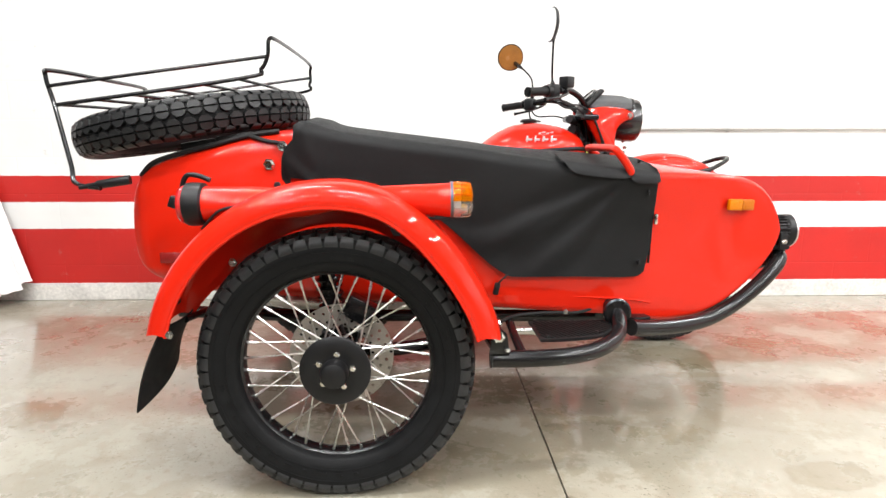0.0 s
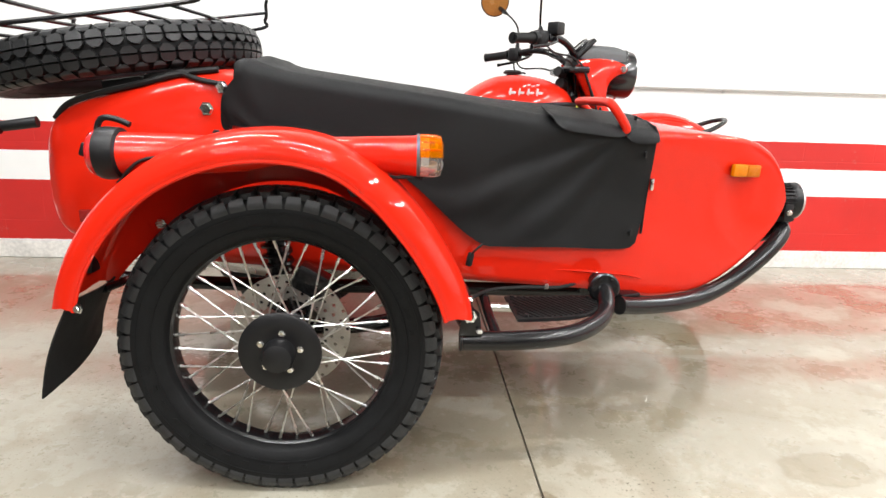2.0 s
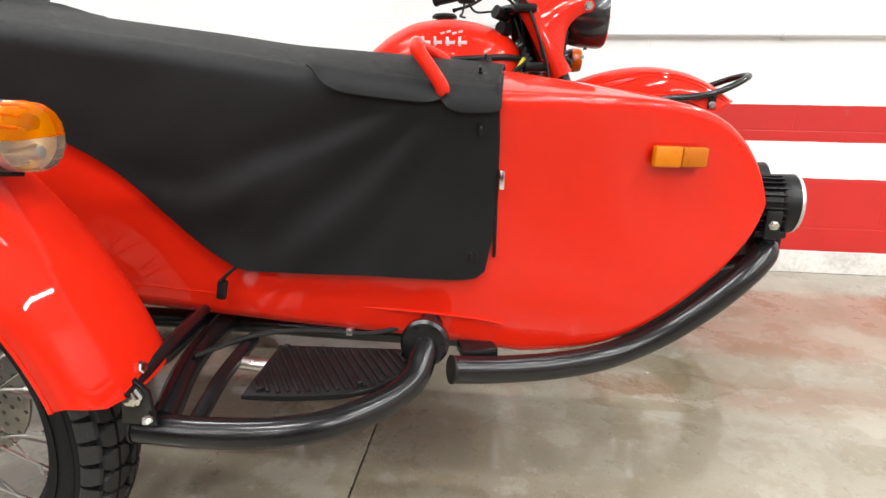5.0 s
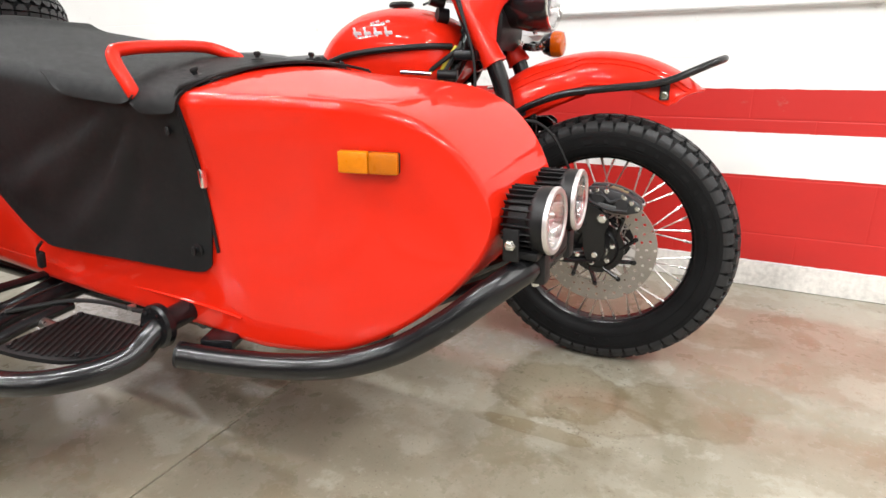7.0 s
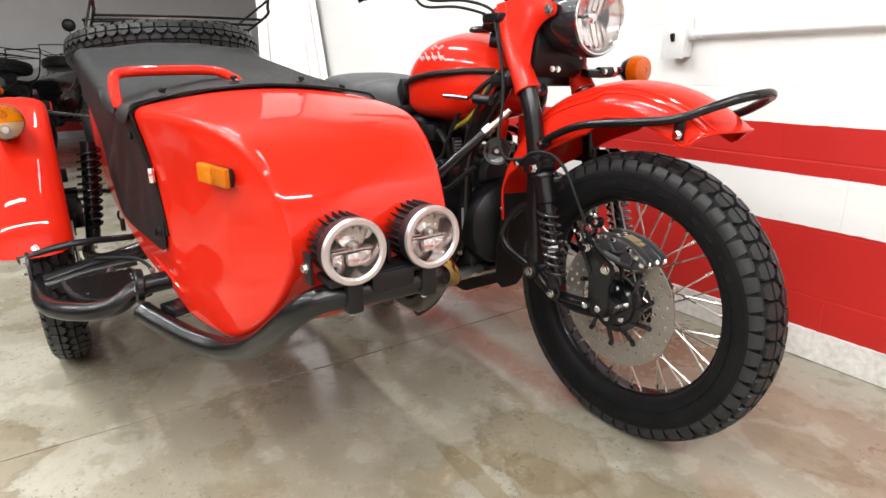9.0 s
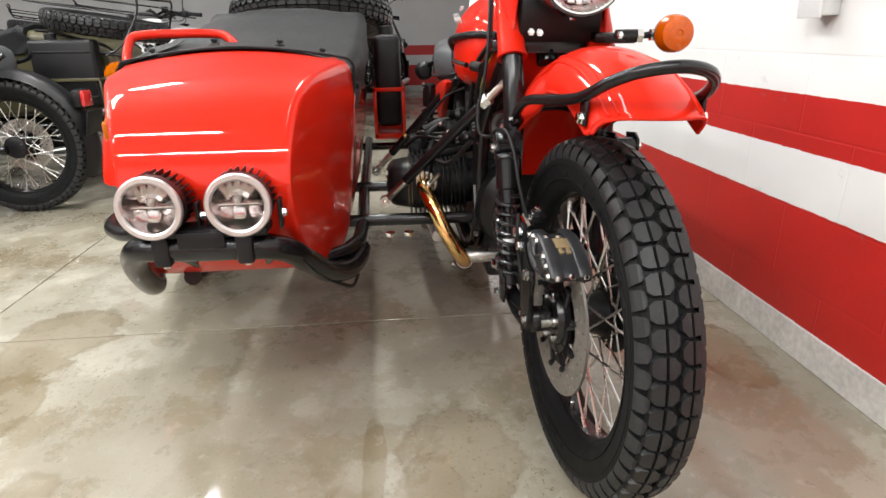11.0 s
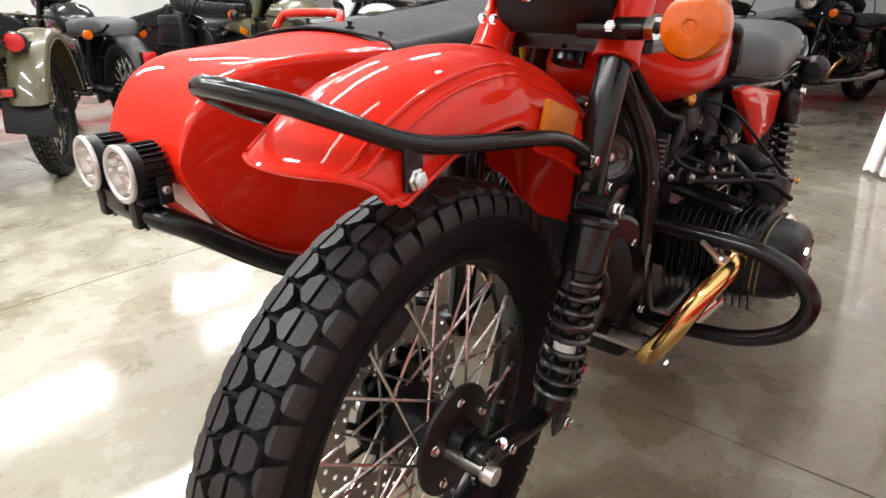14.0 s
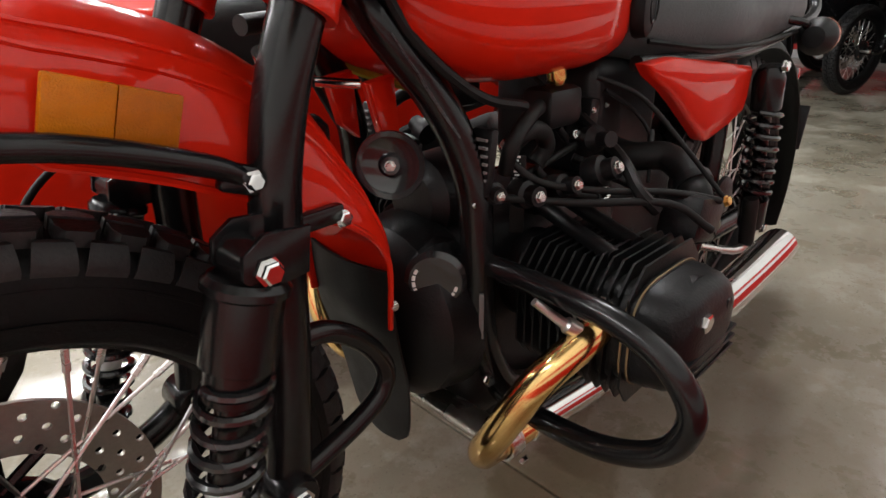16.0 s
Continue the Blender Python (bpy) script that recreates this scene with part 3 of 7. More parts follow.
def rim_mesh():
    prof = [(0.262, 0.041), (0.262, 0.044), (0.257, 0.045), (0.250, 0.041), (0.247, 0.034), (0.243, 0.026), (0.232, 0.018),
            (0.230, 0.0), (0.232, -0.018), (0.243, -0.026), (0.247, -0.034), (0.250, -0.041), (0.257, -0.045), (0.262, -0.044), (0.262, -0.041),
            (0.252, -0.032), (0.248, -0.022), (0.238, -0.012), (0.238, 0.012), (0.248, 0.022), (0.252, 0.032)]
    prof = [(r, v * 0.9) for r, v in prof]
    return lathe(bmesh.new(), prof, 80, Matrix.Rotation(radians(90), 4, "X"), True)


def disc_mesh(r0, r1, t=0.005, n=72, rings=5):
    """A brake disc about the y axis, drilled with round holes."""
    bm = bmesh.new()
    def at(a, r):
        return bm.verts.new((r * math.cos(a), 0, r * math.sin(a)))
    vs = [[at(i * math.tau / n, r0 + (r1 - r0) * j / rings) for j in range(rings + 1)] for i in range(n)]
    for i in range(n):
        for j in range(rings):
            a, b = vs[i], vs[(i + 1) % n]
            ring = (a[j], a[j + 1], b[j + 1], b[j])
            if (i + 2 * j) % 4 != 0:
                bm.faces.new(ring)
                continue
            am, rm, hole = (i + 0.5) * math.tau / n, r0 + (r1 - r0) * (j + 0.5) / rings, 0.0043
            octo = [at(am + hole * math.sin(q) / rm, rm + hole * math.cos(q)) for q in (radians(-157.5 + 45 * k) for k in range(8))]
            for k in range(4):
                bm.faces.new((ring[k], octo[2 * k], octo[2 * k + 1]))
                bm.faces.new((ring[k], octo[2 * k + 1], octo[(2 * k + 2) % 8], ring[(k + 1) % 4]))
    bmesh.ops.recalc_face_normals(bm, faces=bm.faces[:])
    bmesh.ops.solidify(bm, geom=bm.faces[:], thickness=t)
    return bm


TYRE_MESH = TREAD_MESH = RIM_MESH = SPOKE_MESH = None


def shared(name, bm, mat):
    ob = part(name, bm, mat, None)
    mesh = ob.data
    bpy.data.objects.remove(ob)
    return mesh


def wheel(name, m, root, cap_side=-1, disc_side=1, disc=(0.075, 0.135), spokes=40, hub_cover=True):
    """A spoked wheel with its tyre, hub, brake disc and spokes; axle along y."""
    global TYRE_MESH, TREAD_MESH, RIM_MESH, SPOKE_MESH
    if TYRE_MESH is None:
        carcass, blocks = tyre_mesh()
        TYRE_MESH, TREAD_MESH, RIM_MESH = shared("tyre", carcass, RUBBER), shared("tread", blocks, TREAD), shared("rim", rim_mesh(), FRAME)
        TREAD_MESH.materials.append(SHOULDER)
    w = part(name, RIM_MESH, FRAME, root, "", m)
    part("tyre", TYRE_MESH, RUBBER, w, "black all-terrain tyre")
    # blocks paler than the carcass: dust, and sheen put into the colour
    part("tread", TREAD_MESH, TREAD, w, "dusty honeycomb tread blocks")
    if not spokes:
        return w
    y = Matrix.Rotation(radians(-90), 4, "X")
    hub = lathe(bmesh.new(), [(0, -0.05), (0.035, -0.05), (0.055, -0.042), (0.057, -0.034), (0.045, -0.028), (0.036, 0.0), (0.045, 0.028), (0.057, 0.034), (0.055, 0.042), (0.035, 0.05), (0, 0.05)], 32, y)
    part("hub", hub, CASTING, w)
    rh, rr = 0.051, 0.2315
    for i in range(spokes):
        a = (i + 0.5) * math.tau / spokes
        s, lean = (1, -1)[i % 2], (1, -1)[(i // 2) % 2]
        q = a + lean * radians(52)
        p0 = Vector((rh * math.cos(q), s * 0.033, rh * math.sin(q)))
        p1 = Vector((rr * math.cos(a), s * 0.007, rr * math.sin(a)))
        if SPOKE_MESH is None:
            ln = (p1 - p0).length
            SPOKE_MESH = shared("spoke", lathe(bmesh.new(), [(0, -0.004), (0.0021, -0.004), (0.0021, ln - 0.024), (0.0036, ln - 0.023), (0.0036, ln), (0, ln)], 6), STEEL)
        part("spoke", SPOKE_MESH, STEEL, w, "", aim(p0, p1 - p0))
    if hub_cover:
        s = cap_side
        cap = lathe(bmesh.new(), [(0, 0.046), (0.082, 0.046), (0.087, 0.049), (0.087, 0.053), (0.083, 0.056), (0.052, 0.058), (0.046, 0.0565), (0.034, 0.058), (0.034, 0.080), (0.030, 0.091), (0.018, 0.096), (0, 0.097)], 40, Matrix.Rotation(radians(-90 * s), 4, "X"))
        part("hub_cover", cap, PLASTIC, w, "matt black hub cover plate with a domed centre")
        for k in range(5):
            a = radians(82 + 72 * k)
            bolt((0.043 * math.cos(a), s * 0.056, 0.043 * math.sin(a)), (0, s, 0), w, 0.0065, CHROME)
    if disc:
        s = disc_side
        part("brake_disc", disc_mesh(*disc), BRUSHED, w, "drilled steel brake disc", Matrix.Translation((0, s * 0.062, 0)))
        bm = lathe(bmesh.new(), [(disc[0] * 0.55, -0.004), (disc[0] * 0.72, -0.004), (disc[0] * 0.72, 0.004), (disc[0] * 0.55, 0.004)], 32, Matrix.Translation((0, s * 0.062, 0)) @ y, True)
        part("disc_carrier", bm, FRAME, w)
        arm = shared("carrier_arm", sweep(bmesh.new(), [Vector((disc[0] * 0.6, 0, 0)), Vector((math.cos(0.32), 0, math.sin(0.32))) * (disc[0] + 0.006)], 0.0055, 6), FRAME)
        for k in range(10):
            part("carrier_arm", arm, FRAME, w, "", Matrix.Translation((0, s * 0.062, 0)) @ Matrix.Rotation(-k * math.tau / 10, 4, "Y"))
        for k in range(10):
            a = k * math.tau / 10 + 0.32
            bolt(((disc[0] + 0.004) * math.cos(a), s * 0.066, (disc[0] + 0.004) * math.sin(a)), (0, s, 0), w, 0.0055, FRAME, "rivet")
    return w

# ---- the sidecar outfit ----
outfit = thing("sidecar_motorcycle", (0.4, 0.65, 0.0), "glossy red motorcycle with a covered sidecar, parked beside the striped wall", "motorcycle", "parked motorcycles")
HUB_Z = 0.343
SC_Y = 0.458        # the sidecar body's middle plane

ZT = [(-0.603, 0.645), (-0.598, 0.70), (-0.582, 0.755), (-0.55, 0.805), (-0.50, 0.838), (-0.42, 0.858), (-0.15, 0.914), (0.30, 0.868), (0.83, 0.807),
      (1.0, 0.802), (1.10, 0.796), (1.16, 0.785), (1.21, 0.764), (1.25, 0.731), (1.28, 0.690), (1.295, 0.655), (1.301, 0.630)]
ZB = [(-0.603, 0.635), (-0.598, 0.585), (-0.575, 0.542), (-0.52, 0.503), (-0.40, 0.475), (0.0, 0.447), (0.30, 0.430), (0.82, 0.386), (0.93, 0.368),
      (1.03, 0.376), (1.10, 0.401), (1.17, 0.443), (1.23, 0.494), (1.27, 0.542), (1.291, 0.580), (1.299, 0.610), (1.301, 0.626)]
HALF = [(-0.603, 0.19), (-0.55, 0.232), (-0.3, 0.256), (0.3, 0.255), (0.83, 0.2535), (0.95, 0.229), (1.10, 0.197), (1.20, 0.168), (1.25, 0.154), (1.301, 0.140)]
ROUND = [(-0.603, 0.004), (-0.5, 0.045), (0.2, 0.032), (0.6, 0.022), (0.9, 0.018), (1.2, 0.015), (1.29, 0.012), (1.301, 0.003)]


# how far the flanks draw in below the waist, on the outer and the inner side
TAPER_OUT = [(0, 0.041), (0.2, 0.039), (0.5, 0.034), (0.65, 0.029), (0.8, 0.020), (0.93, 0.007), (1, 0)]
TAPER_IN = [(0, 0.027), (0.2, 0.018), (0.35, 0.009), (0.5, 0.003), (0.65, -0.006), (0.8, -0.013), (1, -0.006)]


def crown_of(x):
    return lerp(x, [(-0.6, 0.0), (-0.4, 0.014), (0.0, 0.012), (0.4, 0.012), (0.83, 0.030), (0.95, 0.018), (1.12, 0.002), (1.30, 0.0)])


def mid_of(x):
    return lerp(x, [(-0.6, 0.452), (-0.2, 0.444), (0.83, 0.4465), (0.95, 0.4500), (1.10, 0.4555), (1.20, 0.464), (1.25, 0.469), (1.301, 0.475)])


def draw_in(x, t):
    """How far the outer flank stands in from the waist at a station and a share of the height."""
    return lerp(t, TAPER_OUT) * lerp(x, [(-0.6, 0), (0.2, 0.15), (0.5, 0.35), (0.85, 1), (1.05, 0.8), (1.2, 0.4), (1.301, 0)])


def body_ring(x, grow=0.0):
    zt, zb, hw = lerp(x, ZT) + grow, lerp(x, ZB) - grow, lerp(x, HALF) + grow
    r = min(lerp(x, ROUND), (zt - zb) / 2 - 0.0005)
    ring = []
    def corner(cy, cz, a0):
        for k in range(7):
            a = radians(a0 + 90 * k / 6)
            ring.append((cy + r * math.cos(a), cz + r * math.sin(a)))
    corner(hw - r, zt - r, 0)
    for k in range(1, 12):
        u = 1 - 2 * k / 12
        ring.append(((hw - r) * u, zt))
    corner(-hw + r, zt - r, 90)
    for k in range(1, 6):
        ring.append((-hw, zt - r + (zb - zt + 2 * r) * k / 6))
    corner(-hw + r, zb + r, 180)
    for k in range(1, 8):
        ring.append(((hw - r) * (2 * k / 8 - 1), zb))
    corner(hw - r, zb + r, 270)
    for k in range(1, 6):
        ring.append((hw, zb + r + (zt - zb - 2 * r) * k / 6))
    out, c = [], crown_of(x)
    for y, z in ring:
        t = max(0.0, (z - zb) / max(1e-4, zt - zb))
        mid = max(0.0, 1 - (y / hw) ** 2)
        bulge = 0.010 * math.sin(math.pi * t) * (abs(y) / hw) ** 6 * lerp(x, [(-0.6, 0), (-0.3, 1), (0.75, 1), (0.95, 0.1), (1.30, 0)])
        if y > 0:
            bulge = 0.0
            tuck = lerp(t, TAPER_IN) * (y / hw) ** 2 * lerp(x, [(-0.6, 0), (-0.3, 0.25), (0.3, 0.35), (0.6, 0.7), (0.85, 1), (1.05, 0.9), (1.2, 0.4), (1.301, 0)])
        else:
            tuck = draw_in(x, t) * (y / hw) ** 2
        out.append(Vector((x, mid_of(x) + y + (bulge - tuck if y > 0 else tuck - bulge), z + c * mid * max(0.0, (t - 0.85) / 0.15))))
    return out


def stations(a, b):
    xs = [a + (b - a) * 0.5 * (1 - math.cos(math.pi * k / 60)) for k in range(61)]
    return xs


def sidecar_body(root):
    rings = [body_ring(x) for x in stations(-0.603, 1.301)]
    bm = grid(rings, closed_v=True)
    bm.verts.ensure_lookup_table()
    n = len(rings[0])
    bm.faces.new(bm.verts[:n])
    bm.faces.new(bm.verts[-n:])
    body = part("sidecar_body", bm, RED, root, "glossy red sheet-metal sidecar tub", angle=50)
    # swage lines pressed along the lower flank
    def flank(x, z, off=0.0):
        ring = [p for p in body_ring(x) if p.y < SC_Y - 0.02]
        p = min(ring, key=lambda q: abs(q.z - z))
        return Vector((x, p.y - off, z))
    part("swage", tube([flank(x, z, -0.0008) for x, z in ((0.16, 0.486), (0.30, 0.478), (0.42, 0.470), (0.62, 0.456), (0.78, 0.444), (0.84, 0.437), (0.875, 0.428))], 0.0026, 8), RED, body)
    part("hem", tube([flank(x, lerp(x, ZB) + 0.006, -0.012) for x in (0.2, 0.4, 0.6, 0.8)], 0.0028, 6), RED, body)
    # trunk lid edge, hinge line and latch hardware under the spare wheel
    lid = [Vector((x, mid_of(x) - (lerp(x, HALF) - 0.018), lerp(x, ZT) + 0.004)) for x in (-0.17, -0.25, -0.35, -0.45, -0.52, -0.56)]
    part("lid_seal", tube(lid, 0.007, 8), SOFT_RUBBER, body, "black rubber lid seal")
    part("lid_seal", tube([Vector((p.x, 2 * mid_of(p.x) - p.y, p.z)) for p in lid], 0.007, 8), SOFT_RUBBER, body, "black rubber lid seal")
    part("wheel_clamp", block(bmesh.new(), (0.10, 0.05, 0.03), pose(-0.30, SC_Y - 0.20, 0.895, 0, -9), 0.005), PLASTIC, body)
    part("wheel_clamp", block(bmesh.new(), (0.09, 0.05, 0.03), pose(-0.40, SC_Y - 0.20, 0.877, 0, -9), 0.005), PLASTIC, body)
    bolt((-0.158, 0.184, 0.879), (0, -1, 0), body, 0.012, CHROME, "stud")
    bolt((-0.195, 0.186, 0.830), (0, -1, 0), body, 0.013, CHROME, "stud")
    bolt((-0.175, 0.186, 0.775), (0, -1, 0), body, 0.010, PLASTIC, "stud")
    part("strap", tube([(-0.15, 0.178, 0.884), (-0.20, 0.182, 0.892), (-0.25, 0.205, 0.905)], 0.006, 8), SOFT_RUBBER, body, "black tie strap")
    # side markers
    mk = part("side_marker", block(bmesh.new(), (0.045, 0.013, 0.032), pose(1.1165, 0.265, 0.7118, 0, 2, 16), 0.003), REFLECTOR_AMBER, body, "amber side reflector")
    # this half's duller return of light is a darker amber colour
    part("prism_half", block(bmesh.new(), (0.043, 0.0125, 0.031), pose(1.1595, 0.2772, 0.7102, 0, 2, 16), 0.003), REFLECTOR_DARK, mk, "ribbed amber half")
    part("marker_rim", block(bmesh.new(), (0.086, 0.008, 0.030), pose(1.138, 0.277, 0.711, 0, 2, 16), 0.002), PLASTIC, mk)
    part("rear_reflector", block(bmesh.new(), (0.078, 0.008, 0.03), pose(-0.47, 0.200, 0.575, 0, 0, 5), 0.003), DARK_RED_LENS, body, "dark red rear reflector")
    part("door_latch", block(bmesh.new(), (0.008, 0.012, 0.03), pose(0.866, 0.211, 0.678), 0.002), CHROME, body)
    part("grab_rail", tube([(0.777, 0.188, 0.800), (0.774, 0.181, 0.818), (0.742, 0.186, 0.862), (0.735, 0.215, 0.872), (0.722, 0.30, 0.874), (0.712, 0.37, 0.873), (0.722, 0.40, 0.868), (0.750, 0.425, 0.852), (0.756, 0.430, 0.842)], 0.0105, 12, 6), RED, body, "bent red tubular grab rail")
    return body


def can_carrier(root):
    """A black fuel can in a red flat-bar carrier on the tub's inner flank."""
    can = part("fuel_can", block(bmesh.new(), (0.34, 0.105, 0.36), pose(-0.36, 0.80, 0.685), 0.022, 3), PLASTIC, root, "black fuel can in a red carrier")
    for z in (0.56, 0.80):
        part("can_rib", block(bmesh.new(), (0.30, 0.112, 0.012), pose(-0.36, 0.80, z), 0.003), PLASTIC, can)
    part("can_cap", turned([(0, 0), (0.03, 0), (0.03, 0.03), (0.024, 0.035), (0, 0.035)], (-0.30, 0.80, 0.865), (0, 0, 1), 20), PLASTIC, can)
    for x in (-0.182, -0.538):
        for y in (0.742, 0.858):
            part("carrier_bar", block(bmesh.new(), (0.006, 0.014, 0.20), pose(x, y, 0.56), 0.001), RED, can)
        for z in (0.47, 0.655):
            part("carrier_bar", block(bmesh.new(), (0.006, 0.13, 0.016), pose(x, 0.80, z), 0.001), RED, can)
    for z in (0.47, 0.655):
        part("carrier_bar", block(bmesh.new(), (0.362, 0.006, 0.016), pose(-0.36, 0.864, z), 0.001), RED, can)
    part("carrier_floor", block(bmesh.new(), (0.362, 0.125, 0.006), pose(-0.36, 0.80, 0.459), 0.001), RED, can)


def cover_base(x):
    """Half width and height of the cover's fold line at a station."""
    near = lerp(x, [(0.55, 1.0), (0.80, 0.55), (0.858, 0.4)])
    return lerp(x, HALF) - 0.012 + lerp(x, [(-0.16, 0.024), (0.58, 0.024), (0.80, 0.014), (0.858, 0.010)]), lerp(x, ZT) + 0.001 + 0.012 * near


def cover():
    """The fabric cover over the cockpit, with a flap to the sill and snap fasteners."""
    top = thing("sidecar_cover", (0.35, SC_Y, 0.85), "black fabric tonneau cover fastened over the sidecar cockpit", "cover", "sidecar covers")
    LOW = [(-0.155, 0.795), (0.05, 0.772), (0.235, 0.697), (0.438, 0.530), (0.46, 0.521), (0.63, 0.518), (0.80, 0.511), (0.835, 0.516), (0.848, 0.535), (0.856, 0.60)]
    LOW_IN = [(-0.155, 0.80), (0.1, 0.78), (0.45, 0.76), (0.70, 0.735), (0.82, 0.70), (0.856, 0.70)]
    rows = []
    xs = [-0.158 + (0.858 + 0.158) * k / 72 for k in range(73)]
    for x in xs:
        # outline from the outer foot over the top to the inner foot
        hw, e = cover_base(x)
        line = []
        zl, zi = lerp(x, LOW), lerp(x, LOW_IN)
        for k in range(22):
            line.append((-hw - 0.004, zl + (e - 0.035 - zl) * k / 21))
        for k in range(1, 8):
            a = radians(180 - 90 * k / 8)
            line.append((-hw - 0.004 + 0.035 + 0.035 * math.cos(a), e - 0.035 + 0.035 * math.sin(a)))
        for k in range(25):
            u = -1 + 2 * k / 24
            line.append((u * (hw - 0.031), e + (crown_of(x) + 0.006) * (1 - u * u)))
        for k in range(1, 8):
            a = radians(90 - 90 * k / 8)
            line.append((hw + 0.004 - 0.035 + 0.035 * math.cos(a), e - 0.035 + 0.035 * math.sin(a)))
        for k in range(10):
            line.append((hw + 0.004, e - 0.035 + (zi - e + 0.035) * k / 9))
        row = []
        for y, z in line:
            side = min(1.0, max(0.0, (e - z) / 0.12))
            edge = min(1.0, max(0.0, (z - zl) / 0.05)) if y < 0 else 0.4
            d = 0.008 * noise.noise(Vector((x * 3.2 + z * 2.6, y * 2.0, z * 3.5 - x * 2.0)))
            # slack folds that fan out from the rail's foot to the rear, and a shallow drag line over them
            dx, dz = x - 0.80, z - 0.83
            far, th = math.hypot(dx, dz), math.atan2(-dz, -dx)
            f = math.sin(th * 15 + 1.6 * noise.noise(Vector((x * 4.5, 0, z * 4.5)))) * min(1.0, far / 0.16) * math.exp(-((th - 0.62) / 0.48) ** 2)
            f += 0.35 * math.sin(th * 31 + 3 * noise.noise(Vector((x * 6, 2, z * 6)))) * math.exp(-((th - 0.55) / 0.35) ** 2)
            d += 0.0105 * f * side * edge * max(0.0, 1 - (far / 0.62) ** 2)
            d += 0.004 * noise.noise(Vector((x * 11 - z * 6, 3, z * 9))) * side * edge
            # a tented rear over the seat back, sagging behind
            sag = -0.004 * math.sin(math.pi * min(1, max(0, (x + 0.1) / 0.85))) * (1 - side)
            ny = -1 if y < -hw + 0.03 else (1 if y > hw - 0.03 else 0)
            # the loose rear corner: a rounded, crumpled end
            rear = max(0.0, 1 - (x + 0.158) / 0.11)
            d += 0.016 * rear ** 0.5 * noise.noise(Vector((x * 22 + z * 9, y * 9, z * 16))) * (1 if rear else 0)
            tuck = rear * min(0.034, 0.020 * ((z - 0.838) / 0.042) ** 2)
            inward = draw_in(x, (z - lerp(x, ZB)) / (lerp(x, ZT) - lerp(x, ZB))) if ny < 0 else 0.0
            row.append(Vector((x + tuck, mid_of(x) + y + inward + ny * (0.008 + max(-0.006, d)), z + (max(-0.004, d * 0.7) + sag) * (1 - side) + (0.016 * math.exp(-((x + 0.10) / 0.06) ** 2)) * (1 - side))))
        rows.append(row)
    # rear skirt turned down to the trunk
    back = []
    for k in range(4, 0, -1):
        back.append([Vector((p.x - 0.0015 * k, p.y + (SC_Y - p.y) * 0.01 * k, p.z - 0.0022 * k * k)) for p in rows[0]])
    bm = thicken(grid(back + rows), 0.003)
    part("cover_sheet", bm, COVER, top, angle=70)
    # round-ended flap sewn on under the rail and the front flap at the scuttle corner
    for a, b, lowz in ((0.586, 0.785, 0.0), (0.778, 0.862, 0.779)):
        rows2 = []
        for k in range(25):
            x = a + (b - a) * k / 24
            t = 2 * k / 24 - 1
            drop = (lerp(x, [(0.60, 0.812), (0.66, 0.803), (0.79, 0.790)]) + 0.045 * max(0, -t) ** 7 + 0.016 * max(0, t) ** 8) if a < 0.7 else lowz + 0.016 * max(0, -t) ** 4 + 0.006 * max(0, t) ** 6
            hw, e = cover_base(x)
            hw, e = hw + 0.016, e + 0.0035
            low = min(drop, e - 0.035)
            line = [(-hw, low + (e - 0.035 - low) * q / 4) for q in range(5)]
            line += [(-hw + 0.035 - 0.035 * math.cos(radians(15 * q)), e - 0.035 + 0.035 * math.sin(radians(15 * q))) for q in range(1, 7)]
            line += [(u * (hw - 0.031), e + (crown_of(x) + 0.006) * (1 - u * u)) for u in (-0.95, -0.88, -0.80, -0.72)]
            line = [(y, max(z, min(drop, e - 0.004))) for y, z in line]
            rows2.append([Vector((x, mid_of(x) + y, z)) for y, z in line])
        part("flap", thicken(grid(rows2), 0.002), COVER, top, "stitched fabric flap", angle=70)
    # binding along the front edge
    ring = [p for p in body_ring(0.856, 0.007)]
    line = sorted([p for p in ring if p.z > 0.75], key=lambda p: p.y)
    edge = [Vector((0.858, mid_of(0.858) - 0.258 + draw_in(0.858, (z - 0.38) / 0.425), z)) for z in (0.55, 0.60, 0.65, 0.70, 0.74)] + line + [Vector((0.858, mid_of(0.858) + 0.258, 0.71))]
    part("binding", sweep(bmesh.new(), curve(edge, 2), 0.0030, 6), COVER, top)
    for x, y, z, d in ((0.823, 0.216, 0.554, (0, -1, 0)), (0.833, 0.198, 0.753, (0, -1, 0)), (0.826, 0.262, 0.829, (0, -0.25, 1)),
                       (0.826, 0.40, 0.849, (0, 0, 1)), (0.826, 0.545, 0.844, (0, 0.1, 1)), (0.826, 0.64, 0.824, (0, 0.25, 1)), (0.826, 0.708, 0.75, (0, 1, 0))):
        st = part("fastener", turned([(0, 0), (0.011, 0), (0.011, 0.002), (0.004, 0.003), (0.004, 0.006), (0, 0.006)], (x, y, z), d, 14), PLASTIC, top, "black turn-button fastener")
        part("knob", block(bmesh.new(), (0.006, 0.015, 0.008), aim(Vector((x, y, z)) + Vector(d).normalized() * 0.010, d), 0.003), PLASTIC, st)
    hk = part("hook", block(bmesh.new(), (0.016, 0.012, 0.035), pose(0.417, 0.176, 0.488, 0, 12), 0.004), PLASTIC, top, "black plastic sill hook")
    part("cord", tube([(0.418, 0.172, 0.500), (0.43, 0.168, 0.515), (0.447, 0.170, 0.530)], 0.003, 6), SOFT_RUBBER, hk)
    return top


